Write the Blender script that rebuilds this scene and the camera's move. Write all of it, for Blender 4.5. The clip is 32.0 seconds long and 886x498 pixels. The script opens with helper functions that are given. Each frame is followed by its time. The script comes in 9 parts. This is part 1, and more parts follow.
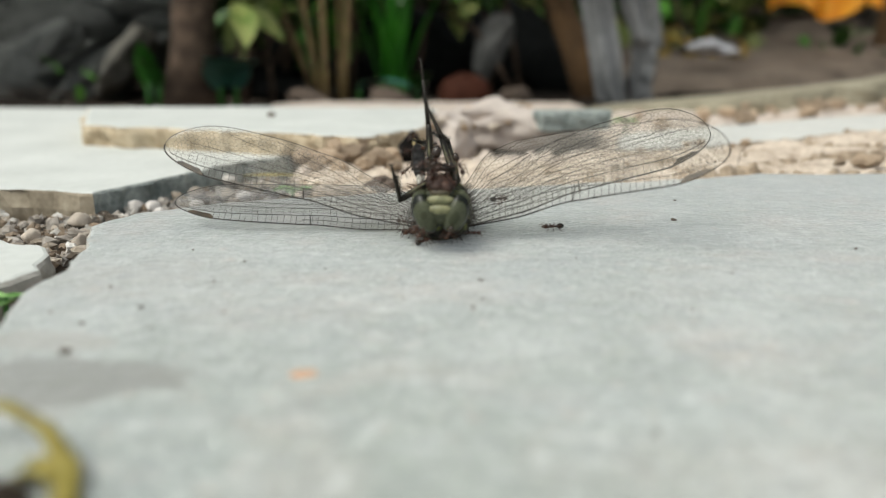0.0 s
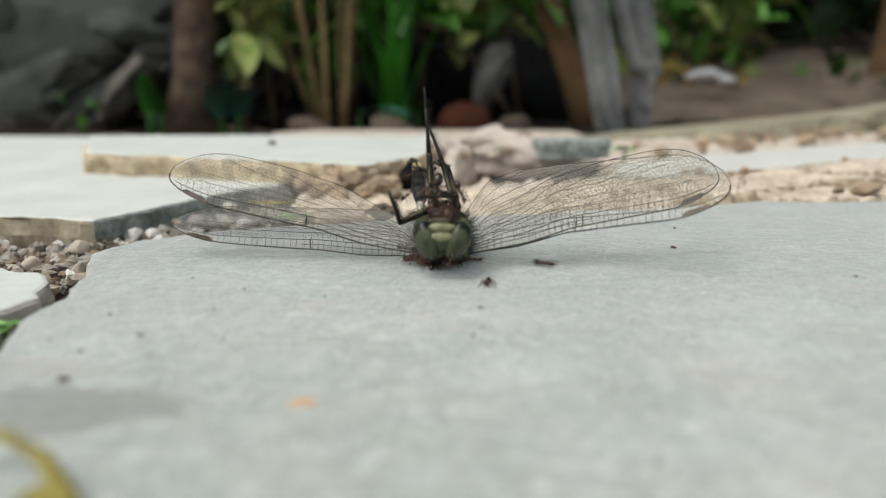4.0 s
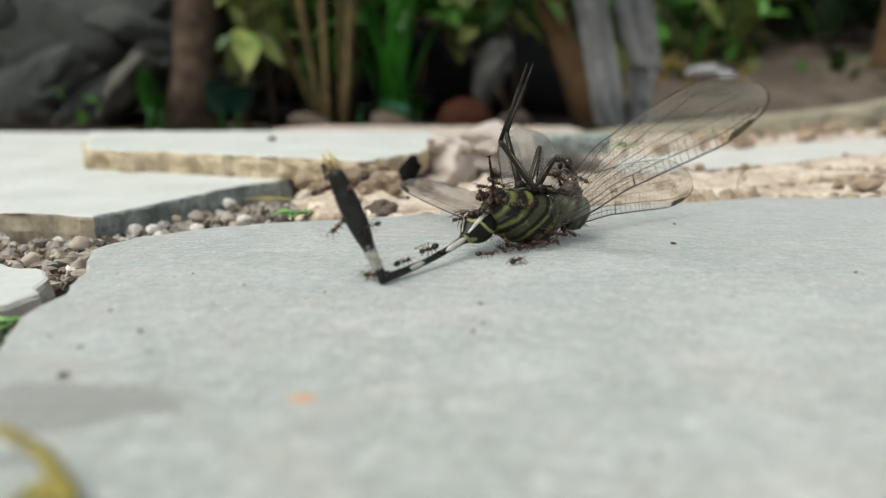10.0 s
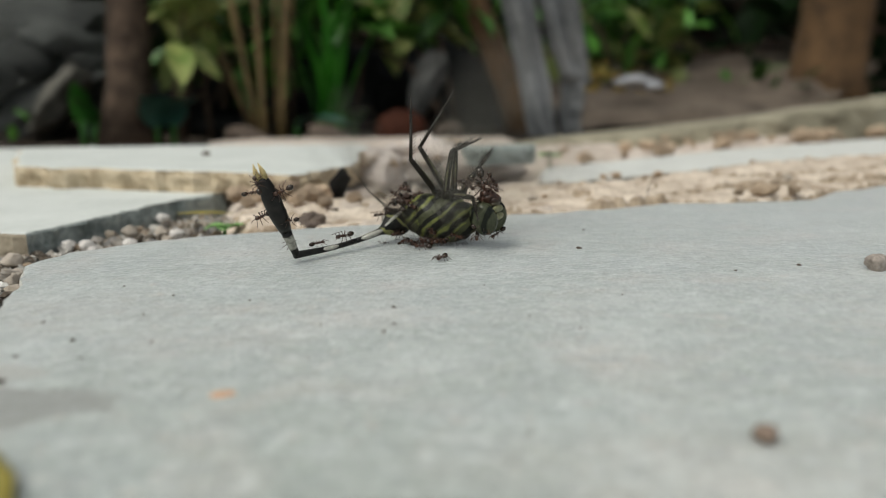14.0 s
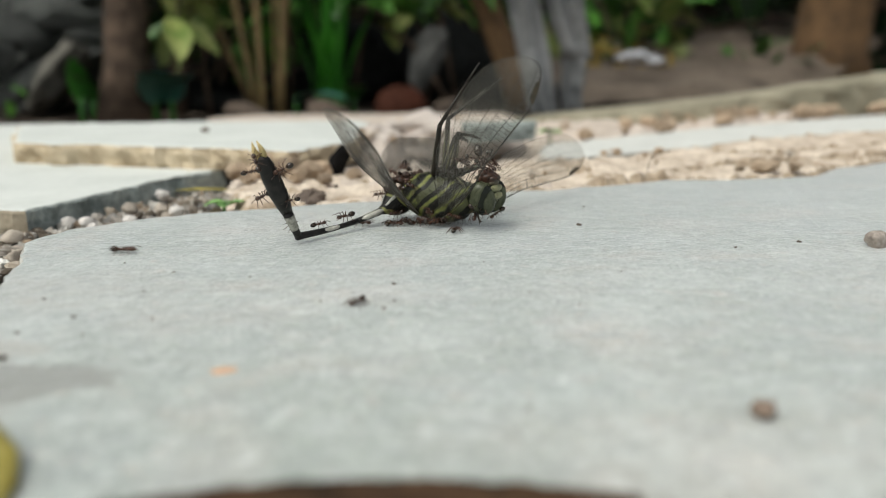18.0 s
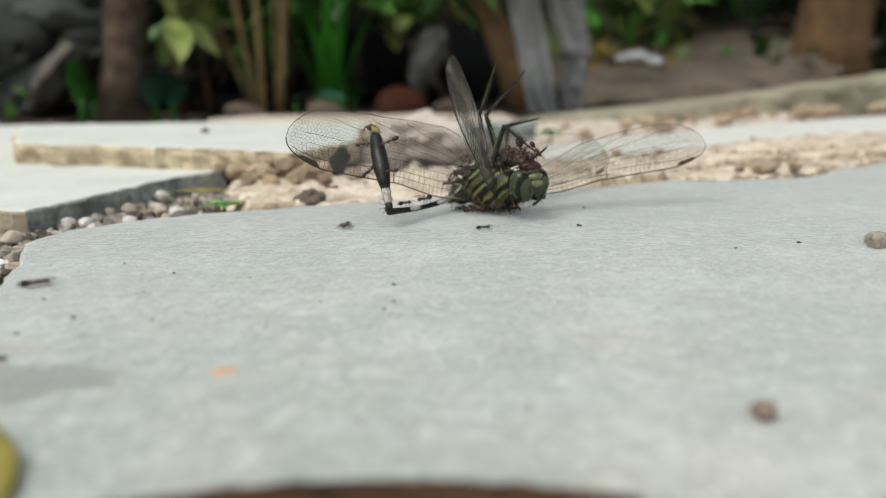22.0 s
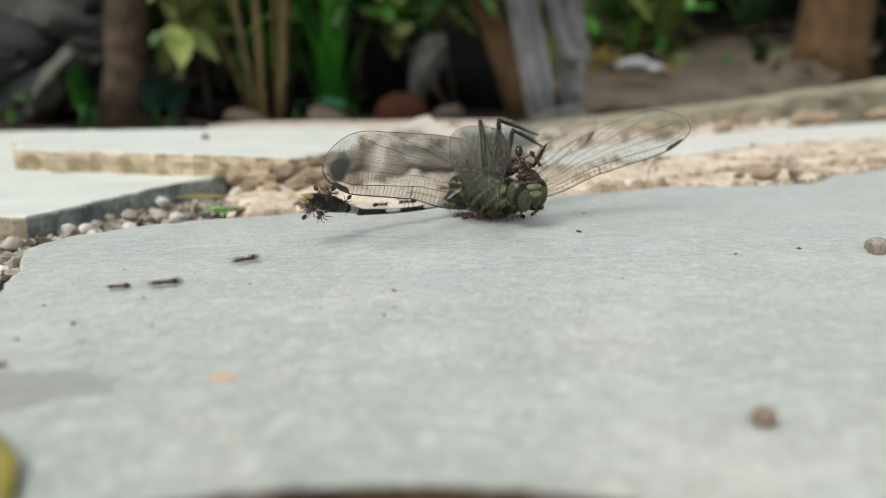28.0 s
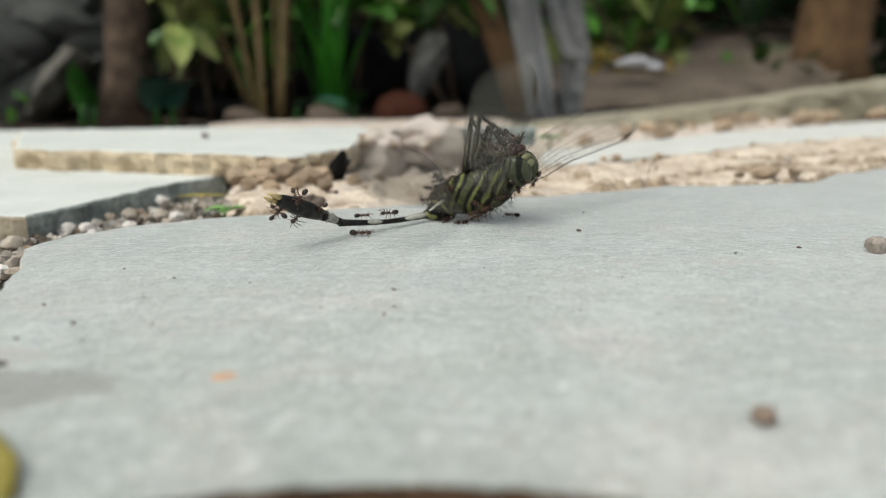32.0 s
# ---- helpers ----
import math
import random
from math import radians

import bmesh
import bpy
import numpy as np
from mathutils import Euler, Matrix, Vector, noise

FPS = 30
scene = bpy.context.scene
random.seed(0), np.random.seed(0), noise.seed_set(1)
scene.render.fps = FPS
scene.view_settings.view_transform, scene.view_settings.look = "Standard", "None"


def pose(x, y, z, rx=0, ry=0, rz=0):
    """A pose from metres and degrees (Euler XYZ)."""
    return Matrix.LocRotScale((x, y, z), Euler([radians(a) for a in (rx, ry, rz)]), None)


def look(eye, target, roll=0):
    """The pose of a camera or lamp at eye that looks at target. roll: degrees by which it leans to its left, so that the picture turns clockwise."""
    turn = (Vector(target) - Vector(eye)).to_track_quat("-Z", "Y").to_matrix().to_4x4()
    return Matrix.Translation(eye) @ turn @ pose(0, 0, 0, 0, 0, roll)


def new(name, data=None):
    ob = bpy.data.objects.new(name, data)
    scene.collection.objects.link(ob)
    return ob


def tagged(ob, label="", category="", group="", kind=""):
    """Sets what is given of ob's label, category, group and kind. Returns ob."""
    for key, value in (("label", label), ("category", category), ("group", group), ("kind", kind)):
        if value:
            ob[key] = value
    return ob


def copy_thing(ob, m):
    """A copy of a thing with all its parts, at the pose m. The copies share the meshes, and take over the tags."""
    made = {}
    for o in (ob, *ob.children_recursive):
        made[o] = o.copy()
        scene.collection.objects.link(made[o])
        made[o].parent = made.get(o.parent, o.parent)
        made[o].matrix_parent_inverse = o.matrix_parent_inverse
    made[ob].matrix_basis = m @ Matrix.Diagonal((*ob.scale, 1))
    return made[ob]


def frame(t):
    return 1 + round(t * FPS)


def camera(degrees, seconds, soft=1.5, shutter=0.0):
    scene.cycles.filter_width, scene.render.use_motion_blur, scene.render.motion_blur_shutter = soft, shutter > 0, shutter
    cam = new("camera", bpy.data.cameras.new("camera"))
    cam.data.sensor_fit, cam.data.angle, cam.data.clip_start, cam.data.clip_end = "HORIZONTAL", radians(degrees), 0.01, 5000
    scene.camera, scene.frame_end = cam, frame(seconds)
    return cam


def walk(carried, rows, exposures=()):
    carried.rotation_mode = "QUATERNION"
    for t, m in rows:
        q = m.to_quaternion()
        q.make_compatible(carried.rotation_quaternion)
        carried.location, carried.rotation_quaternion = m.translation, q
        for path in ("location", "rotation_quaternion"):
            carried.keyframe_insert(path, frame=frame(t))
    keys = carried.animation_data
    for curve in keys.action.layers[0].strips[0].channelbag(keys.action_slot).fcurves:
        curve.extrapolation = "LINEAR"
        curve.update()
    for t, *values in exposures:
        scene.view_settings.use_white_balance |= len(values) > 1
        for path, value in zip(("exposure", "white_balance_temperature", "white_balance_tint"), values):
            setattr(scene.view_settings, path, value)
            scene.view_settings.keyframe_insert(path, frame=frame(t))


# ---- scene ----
cam = camera(58.2, 32.0, soft=1.0, shutter=0.6)
cam.data.dof.use_dof = True
cam.data.dof.focus_distance, cam.data.dof.aperture_fstop = 0.107, 17.5
PATH = [
    (0, pose(-0.00090, -0.00020, 0.02235, 75.84, -0.10, -0.85)),
    (0.5, pose(-0.00090, -0.00020, 0.02235, 76.24, -0.10, -0.85)),
    (1, pose(-0.00090, -0.00020, 0.02235, 76.68, -0.10, -0.85)),
    (1.5, pose(-0.00090, -0.00020, 0.02235, 77.40, -0.10, -0.85)),
    (2, pose(-0.00090, -0.00020, 0.02235, 77.32, -0.10, -0.85)),
    (2.5, pose(-0.00090, -0.00020, 0.02235, 77.40, -0.10, -0.85)),
    (3, pose(-0.00090, -0.00020, 0.02235, 77.64, -0.10, -0.85)),
    (3.5, pose(-0.00090, -0.00020, 0.02235, 77.74, -0.10, -0.85)),
    (5.5, pose(-0.00090, -0.00020, 0.02235, 78.19, -0.10, -0.85)),
    (6, pose(-0.00090, -0.00020, 0.02235, 78.30, -0.10, -0.85)),
    (6.5, pose(-0.00090, -0.00020, 0.02235, 78.38, -0.10, -0.85)),
    (7, pose(-0.00090, -0.00020, 0.02235, 78.28, -0.10, -0.85)),
    (7.5, pose(-0.00090, -0.00020, 0.02235, 78.22, -0.10, -0.85)),
    (8, pose(-0.00090, -0.00020, 0.02235, 76.62, -0.10, -0.85)),
    (8.5, pose(-0.00090, -0.00020, 0.02235, 77.14, -0.10, -0.85)),
    (9, pose(-0.00090, -0.00020, 0.02235, 76.17, -0.10, -0.85)),
    (9.5, pose(-0.00090, -0.00020, 0.02235, 76.32, -0.10, -0.85)),
    (10, pose(-0.00090, -0.00020, 0.02235, 77.54, -0.10, -0.85)),
    (10.5, pose(-0.00090, -0.00020, 0.02235, 77.67, -0.10, -0.85)),
    (11, pose(-0.00090, -0.00020, 0.02235, 76.57, -0.10, -0.85)),
    (11.5, pose(-0.00074, -0.00059, 0.02244, 75.51, 0.05, -1.07)),
    (12, pose(-0.00013, -0.00198, 0.02271, 74.51, 0.06, -1.51)),
    (12.5, pose(0.00129, -0.00534, 0.02338, 75.38, 0.51, -4.74)),
    (13, pose(0.00230, -0.00750, 0.02380, 77.23, 0.28, -4.92)),
    (13.5, pose(0.00230, -0.00750, 0.02380, 78.68, 0.28, -4.92)),
    (14, pose(0.00230, -0.00750, 0.02380, 78.16, 0.28, -4.92)),
    (14.5, pose(0.00230, -0.00750, 0.02380, 77.47, 0.28, -4.92)),
    (15, pose(0.00230, -0.00750, 0.02380, 76.71, 0.28, -4.92)),
    (15.5, pose(0.00230, -0.00750, 0.02380, 76.48, 0.28, -4.92)),
    (17.5, pose(0.00230, -0.00750, 0.02380, 76.49, 0.28, -4.92)),
    (18, pose(0.00230, -0.00750, 0.02380, 76.49, 0.28, -4.92)),
    (18.5, pose(0.00230, -0.00750, 0.02380, 76.23, 0.28, -4.92)),
    (19, pose(0.00230, -0.00750, 0.02380, 76.36, 0.28, -4.92)),
    (19.5, pose(0.00230, -0.00750, 0.02380, 76.42, 0.28, -4.92)),
    (20, pose(0.00230, -0.00750, 0.02380, 76.66, 0.28, -4.92)),
    (20.5, pose(0.00230, -0.00750, 0.02380, 76.61, 0.28, -4.92)),
    (21, pose(0.00230, -0.00750, 0.02380, 76.65, 0.28, -4.92)),
    (21.5, pose(0.00230, -0.00750, 0.02380, 76.55, 0.28, -4.92)),
    (22, pose(0.00230, -0.00750, 0.02380, 76.54, 0.28, -4.92)),
    (22.5, pose(0.00230, -0.00750, 0.02380, 76.47, 0.28, -4.92)),
    (23, pose(0.00230, -0.00750, 0.02380, 76.47, 0.28, -4.92)),
    (23.5, pose(0.00230, -0.00750, 0.02380, 76.62, 0.28, -4.92)),
    (24, pose(0.00230, -0.00750, 0.02380, 76.78, 0.28, -4.92)),
    (24.5, pose(0.00230, -0.00750, 0.02380, 77.11, 0.28, -4.92)),
    (25, pose(0.00230, -0.00750, 0.02380, 77.04, 0.28, -4.92)),
    (25.5, pose(0.00230, -0.00750, 0.02380, 76.95, 0.28, -4.92)),
    (27.5, pose(0.00230, -0.00750, 0.02380, 77.18, 0.28, -4.92)),
    (28, pose(0.00230, -0.00750, 0.02380, 76.98, 0.28, -4.92)),
    (28.5, pose(0.00230, -0.00750, 0.02380, 76.92, 0.28, -4.92)),
    (29, pose(0.00230, -0.00750, 0.02380, 76.92, 0.28, -4.92)),
    (29.5, pose(0.00230, -0.00750, 0.02380, 76.54, 0.28, -4.92)),
    (30, pose(0.00230, -0.00750, 0.02380, 77.16, 0.28, -4.92)),
    (30.5, pose(0.00230, -0.00750, 0.02380, 77.81, 0.28, -4.92)),
    (31, pose(0.00230, -0.00750, 0.02380, 77.81, 0.28, -4.92)),
    (31.5, pose(0.00230, -0.00750, 0.02380, 76.56, 0.28, -4.92)),
    (32, pose(0.00230, -0.00750, 0.02380, 76.91, 0.28, -4.92)),
]
EXPOSURES = [(0, 0.3, 6500, 4), (1, 0.28, 6500, 4), (2, 0.22, 6500, 4), (4, 0.22, 6500, 4), (5.5, -0.22, 6500, 4), (7.5, -0.22, 6500, 4), (9.1, -0.22, 6500, 4), (9.7, 0.28, 6500, 4), (10.3, 0.28, 6500, 4), (11.0, 0.15, 6500, 4), (12.1, 0.17, 6500, 4), (12.7, 0.28, 6500, 4), (13.1, 0.28, 6500, 4), (13.6, 0.0, 6500, 4), (14.2, 0.0, 6500, 4), (14.8, 0.28, 6500, 4), (32, 0.28, 6500, 4)]
walk(cam, PATH, EXPOSURES)

# ---- world and light: open shade under a bright, thinly clouded sky ----
MM = 0.001
world = bpy.data.worlds.new("sky")
scene.world = world
world.use_nodes = True
wn = world.node_tree.nodes
wl = world.node_tree.links
sky = wn.new("ShaderNodeTexSky")
sky.sky_type, sky.sun_disc = "NISHITA", False
sky.sun_elevation, sky.sun_rotation = radians(60), radians(236)
sky.air_density, sky.dust_density, sky.ozone_density = 1.0, 4.0, 1.0
cloud = wn.new("ShaderNodeHueSaturation")
cloud.inputs["Saturation"].default_value = 0.28
wl.new(sky.outputs["Color"], cloud.inputs["Color"])
wl.new(cloud.outputs["Color"], wn["Background"].inputs["Color"])
wn["Background"].inputs["Strength"].default_value = 0.13

sun = new("sun", bpy.data.lights.new("sun", "SUN"))
sun.data.energy, sun.data.angle, sun.data.color = 1.3, radians(35), (1.0, 0.95, 0.88)
sun.matrix_world = look((-0.8, -0.55, 1.7), (0, 0, 0))


# ---- helpers for materials and meshes ----
def mat(name, dark, light, size=0.004, fine=0.0006, rough=0.7, bump=0.3, metal=0.0, mix=(0.35, 0.65), subsurface=0.0, each=0.0, depth=0.0002, spec=0.5):
    """Two tones mixed by a coarse and a fine grain, with relief of the fine one. size and fine are in metres."""
    m = bpy.data.materials.new(name)
    m.use_nodes = True
    n, l = m.node_tree.nodes, m.node_tree.links
    b = n["Principled BSDF"]
    b.inputs["Specular IOR Level"].default_value = spec
    b.inputs["Roughness"].default_value, b.inputs["Metallic"].default_value = rough, metal
    co = n.new("ShaderNodeTexCoord")
    a, f = n.new("ShaderNodeTexNoise"), n.new("ShaderNodeTexNoise")
    for tex, s in ((a, size), (f, fine)):
        tex.inputs["Scale"].default_value, tex.inputs["Detail"].default_value = 1 / s, 4
        l.new(co.outputs["Object"], tex.inputs["Vector"])
    add = n.new("ShaderNodeMath")
    add.operation = "MULTIPLY_ADD"
    l.new(f.outputs["Fac"], add.inputs[0])
    add.inputs[1].default_value = 0.35
    half = n.new("ShaderNodeMath")
    half.operation = "MULTIPLY"
    half.inputs[1].default_value = 0.65
    l.new(a.outputs["Fac"], half.inputs[0])
    l.new(half.outputs[0], add.inputs[2])
    ramp = n.new("ShaderNodeValToRGB")
    ramp.color_ramp.elements[0].position, ramp.color_ramp.elements[1].position = mix
    ramp.color_ramp.elements[0].color, ramp.color_ramp.elements[1].color = (*dark, 1), (*light, 1)
    l.new(add.outputs[0], ramp.inputs["Fac"])
    out = ramp.outputs["Color"]
    if each:
        info, hsv, rng = n.new("ShaderNodeObjectInfo"), n.new("ShaderNodeHueSaturation"), n.new("ShaderNodeMapRange")
        rng.inputs["To Min"].default_value, rng.inputs["To Max"].default_value = 1 - each, 1 + each
        l.new(info.outputs["Random"], rng.inputs["Value"])
        l.new(rng.outputs["Result"], hsv.inputs["Value"])
        l.new(out, hsv.inputs["Color"])
        out = hsv.outputs["Color"]
    l.new(out, b.inputs["Base Color"])
    if bump:
        bp = n.new("ShaderNodeBump")
        bp.inputs["Strength"].default_value, bp.inputs["Distance"].default_value = bump, depth
        l.new(add.outputs[0], bp.inputs["Height"])
        l.new(bp.outputs["Normal"], b.inputs["Normal"])
    if subsurface:
        b.inputs["Subsurface Weight"].default_value = subsurface
        b.inputs["Subsurface Radius"].default_value = (0.001, 0.001, 0.0005)
    return m


def island(m, amount):
    """Vary the tone of every loose piece of a joined mesh."""
    n, l = m.node_tree.nodes, m.node_tree.links
    b = n["Principled BSDF"]
    src = b.inputs["Base Color"].links[0].from_socket
    geo, hsv, rng = n.new("ShaderNodeNewGeometry"), n.new("ShaderNodeHueSaturation"), n.new("ShaderNodeMapRange")
    rng.inputs["To Min"].default_value, rng.inputs["To Max"].default_value = 1 - amount, 1 + amount
    l.new(geo.outputs["Random Per Island"], rng.inputs["Value"])
    l.new(rng.outputs["Result"], hsv.inputs["Value"])
    l.new(src, hsv.inputs["Color"])
    l.new(hsv.outputs["Color"], b.inputs["Base Color"])
    return m


def mesh_of(name, verts, faces, material, smooth=True):
    me = bpy.data.meshes.new(name)
    me.from_pydata([tuple(v) for v in verts], [], faces)
    me.materials.append(material)
    if smooth:
        me.polygons.foreach_set("use_smooth", [True] * len(me.polygons))
    me.update()
    return me


def thing(name, me, m, label, category, group="", kind=""):
    ob = new(name, me)
    ob.matrix_basis = m
    return tagged(ob, label, category, group, kind)


def part(name, me, parent, label="", m=None):
    ob = new(name, me)
    ob.parent = parent
    if m is not None:
        ob.matrix_basis = m
    return tagged(ob, label)


class Soup:
    """Gathers vertices and faces of several pieces for one mesh."""

    def __init__(self):
        self.v, self.f = [], []

    def add(self, verts, faces):
        k = len(self.v)
        self.v += [tuple(v) for v in verts]
        self.f += [tuple(i + k for i in f) for f in faces]
        return self

    def tube(self, path, radii, sides=8, flat=1.0):
        path = [Vector(p) for p in path]
        if not hasattr(radii, "__len__"):
            radii = [radii] * len(path)
        v, f, ref = [], [], None
        for i, p in enumerate(path):
            d = (path[min(i + 1, len(path) - 1)] - path[max(i - 1, 0)]).normalized()
            if ref is None:
                ref = Vector((0, 0, 1)) if abs(d.z) < 0.9 else Vector((1, 0, 0))
            u = d.cross(ref).normalized()
            w = u.cross(d).normalized()
            ref = w
            for k in range(sides):
                a = 2 * math.pi * k / sides
                v.append(p + (u * math.cos(a) + w * math.sin(a) * flat) * radii[i])
        for i in range(len(path) - 1):
            for k in range(sides):
                a, b = i * sides + k, i * sides + (k + 1) % sides
                f.append((a, b, b + sides, a + sides))
        f.append(tuple(range(sides - 1, -1, -1)))
        f.append(tuple(range(len(v) - sides, len(v))))
        return self.add(v, f)

    def ball(self, c, r, rows=10, cols=14, m=None, rough=0.0, seed=0.0):
        r = (r, r, r) if not hasattr(r, "__len__") else r
        v, f = [], []
        for i in range(rows + 1):
            th = math.pi * i / rows
            for k in range(cols):
                ph = 2 * math.pi * k / cols
                q = Vector((math.sin(th) * math.cos(ph), math.sin(th) * math.sin(ph), math.cos(th)))
                if rough:
                    q *= 1 + rough * noise.fractal(q * 1.6 + Vector((seed, seed * 1.7, 3.1)), 1.0, 2.0, 3)
                q = Vector((q.x * r[0], q.y * r[1], q.z * r[2]))
                if m is not None:
                    q = m @ q
                v.append(q + Vector(c))
        for i in range(rows):
            for k in range(cols):
                a, b = i * cols + k, i * cols + (k + 1) % cols
                f.append((a, a + cols, b + cols, b))
        return self.add(v, f)

    def mesh(self, name, material, smooth=True):
        return mesh_of(name, self.v, self.f, material, smooth)


def stone_mesh(name, size, material, seed, rough=0.5, cuts=3, angular=True, flat=False):
    """A stone: a ball cut by a few flat faces and roughened. size: half lengths."""
    bm = bmesh.new()
    bmesh.ops.create_icosphere(bm, subdivisions=cuts, radius=1)
    rng = random.Random(seed)
    planes = [(Vector((rng.uniform(-1, 1), rng.uniform(-1, 1), rng.uniform(-0.6, 1))).normalized(), rng.uniform(0.55, 0.85)) for _ in range(9)]
    off = Vector((rng.uniform(-9, 9), rng.uniform(-9, 9), rng.uniform(-9, 9)))
    for v in bm.verts:
        q = v.co.copy()
        if angular:
            for n_, d in planes:
                k = q.dot(n_) - d
                if k > 0:
                    q -= n_ * k * 0.85
        q *= 1 + rough * 0.22 * noise.fractal(q * 2.2 + off, 1.0, 2.0, 4)
        v.co = Vector((q.x * size[0], q.y * size[1], q.z * size[2]))
    me = bpy.data.meshes.new(name)
    bm.to_mesh(me)
    bm.free()
    me.materials.append(material)
    me.polygons.foreach_set("use_smooth", [not flat] * len(me.polygons))
    return me


def slab_mesh(name, outline, thick, top, side, jag=0.0006, step=0.0018, seed=1, bevel=0.0006):
    """A slab with a worn, broken outline: outline in metres, top face at z = 0."""
    rng = random.Random(seed)
    pts = []
    for i, a in enumerate(outline):
        a, b = Vector((*a, 0)), Vector((*outline[(i + 1) % len(outline)], 0))
        n_ = max(1, min(60, int((b - a).length / step)))
        side_way = (b - a).cross(Vector((0, 0, 1))).normalized()
        for k in range(n_):
            q = a.lerp(b, k / n_)
            q += side_way * jag * 2.2 * noise.fractal(Vector((q.x, q.y, seed)) * 160, 1.0, 2.0, 4)
            pts.append(q)
    n_ = len(pts)
    mid = sum(pts, Vector()) / n_
    verts, faces = [], []
    nor = []
    for i in range(n_):
        d = pts[(i + 1) % n_] - pts[i - 1]
        nor.append(Vector((d.y, -d.x, 0)).normalized())
    levels = [(bevel, 0.0), (bevel * 0.3, -bevel * 0.3), (0.0, -bevel), (-0.0002, -thick * 0.35), (0.0002, -thick * 0.7), (0.0004, -thick)]
    turn = 1 if sum(pts[i].cross(pts[(i + 1) % n_]).z for i in range(n_)) > 0 else -1
    for j, (inn, z) in enumerate(levels):
        for i, p in enumerate(pts):
            r = jag * noise.fractal(Vector((p.x * 300, p.y * 300, z * 500 + seed)), 1.0, 2.0, 3) if j >= 2 else 0.0
            verts.append(p - nor[i] * turn * (inn + r) + Vector((0, 0, z)))
    for j in range(len(levels) - 1):
        for i in range(n_):
            a, b = j * n_ + i, j * n_ + (i + 1) % n_
            faces.append((a, a + n_, b + n_, b) if turn > 0 else (b, b + n_, a + n_, a))
    top_face = list(range(n_))
    faces.append(tuple(top_face) if turn > 0 else tuple(reversed(top_face)))
    last = [(len(levels) - 1) * n_ + i for i in range(n_)]
    faces.append(tuple(reversed(last)) if turn > 0 else tuple(last))
    me = mesh_of(name, verts, faces, top, smooth=False)
    me.materials.append(side)
    for p in me.polygons:
        if p.index >= n_ and p.index < (len(levels) - 1) * n_:
            p.material_index = 1
    return me


def leaf_mesh(name, length, width, material, bend=0.3, fold=0.25, rows=10):
    """A leaf blade along +X with a folded midrib and a drooping tip."""
    v, f = [], []
    for i in range(rows + 1):
        s = i / rows
        w = width / 2 * math.sin(math.pi * min(1, s * 0.92 + 0.06)) ** 0.8
        x, z = length * s, -bend * length * s * s
        v += [(x, -w, z + fold * w), (x, -w * 0.5, z + fold * w * 0.35), (x, 0, z), (x, w * 0.5, z + fold * w * 0.35), (x, w, z + fold * w)]
    for i in range(rows):
        for k in range(4):
            a = i * 5 + k
            f.append((a, a + 5, a + 6, a + 1))
    return mesh_of(name, v, f, material)


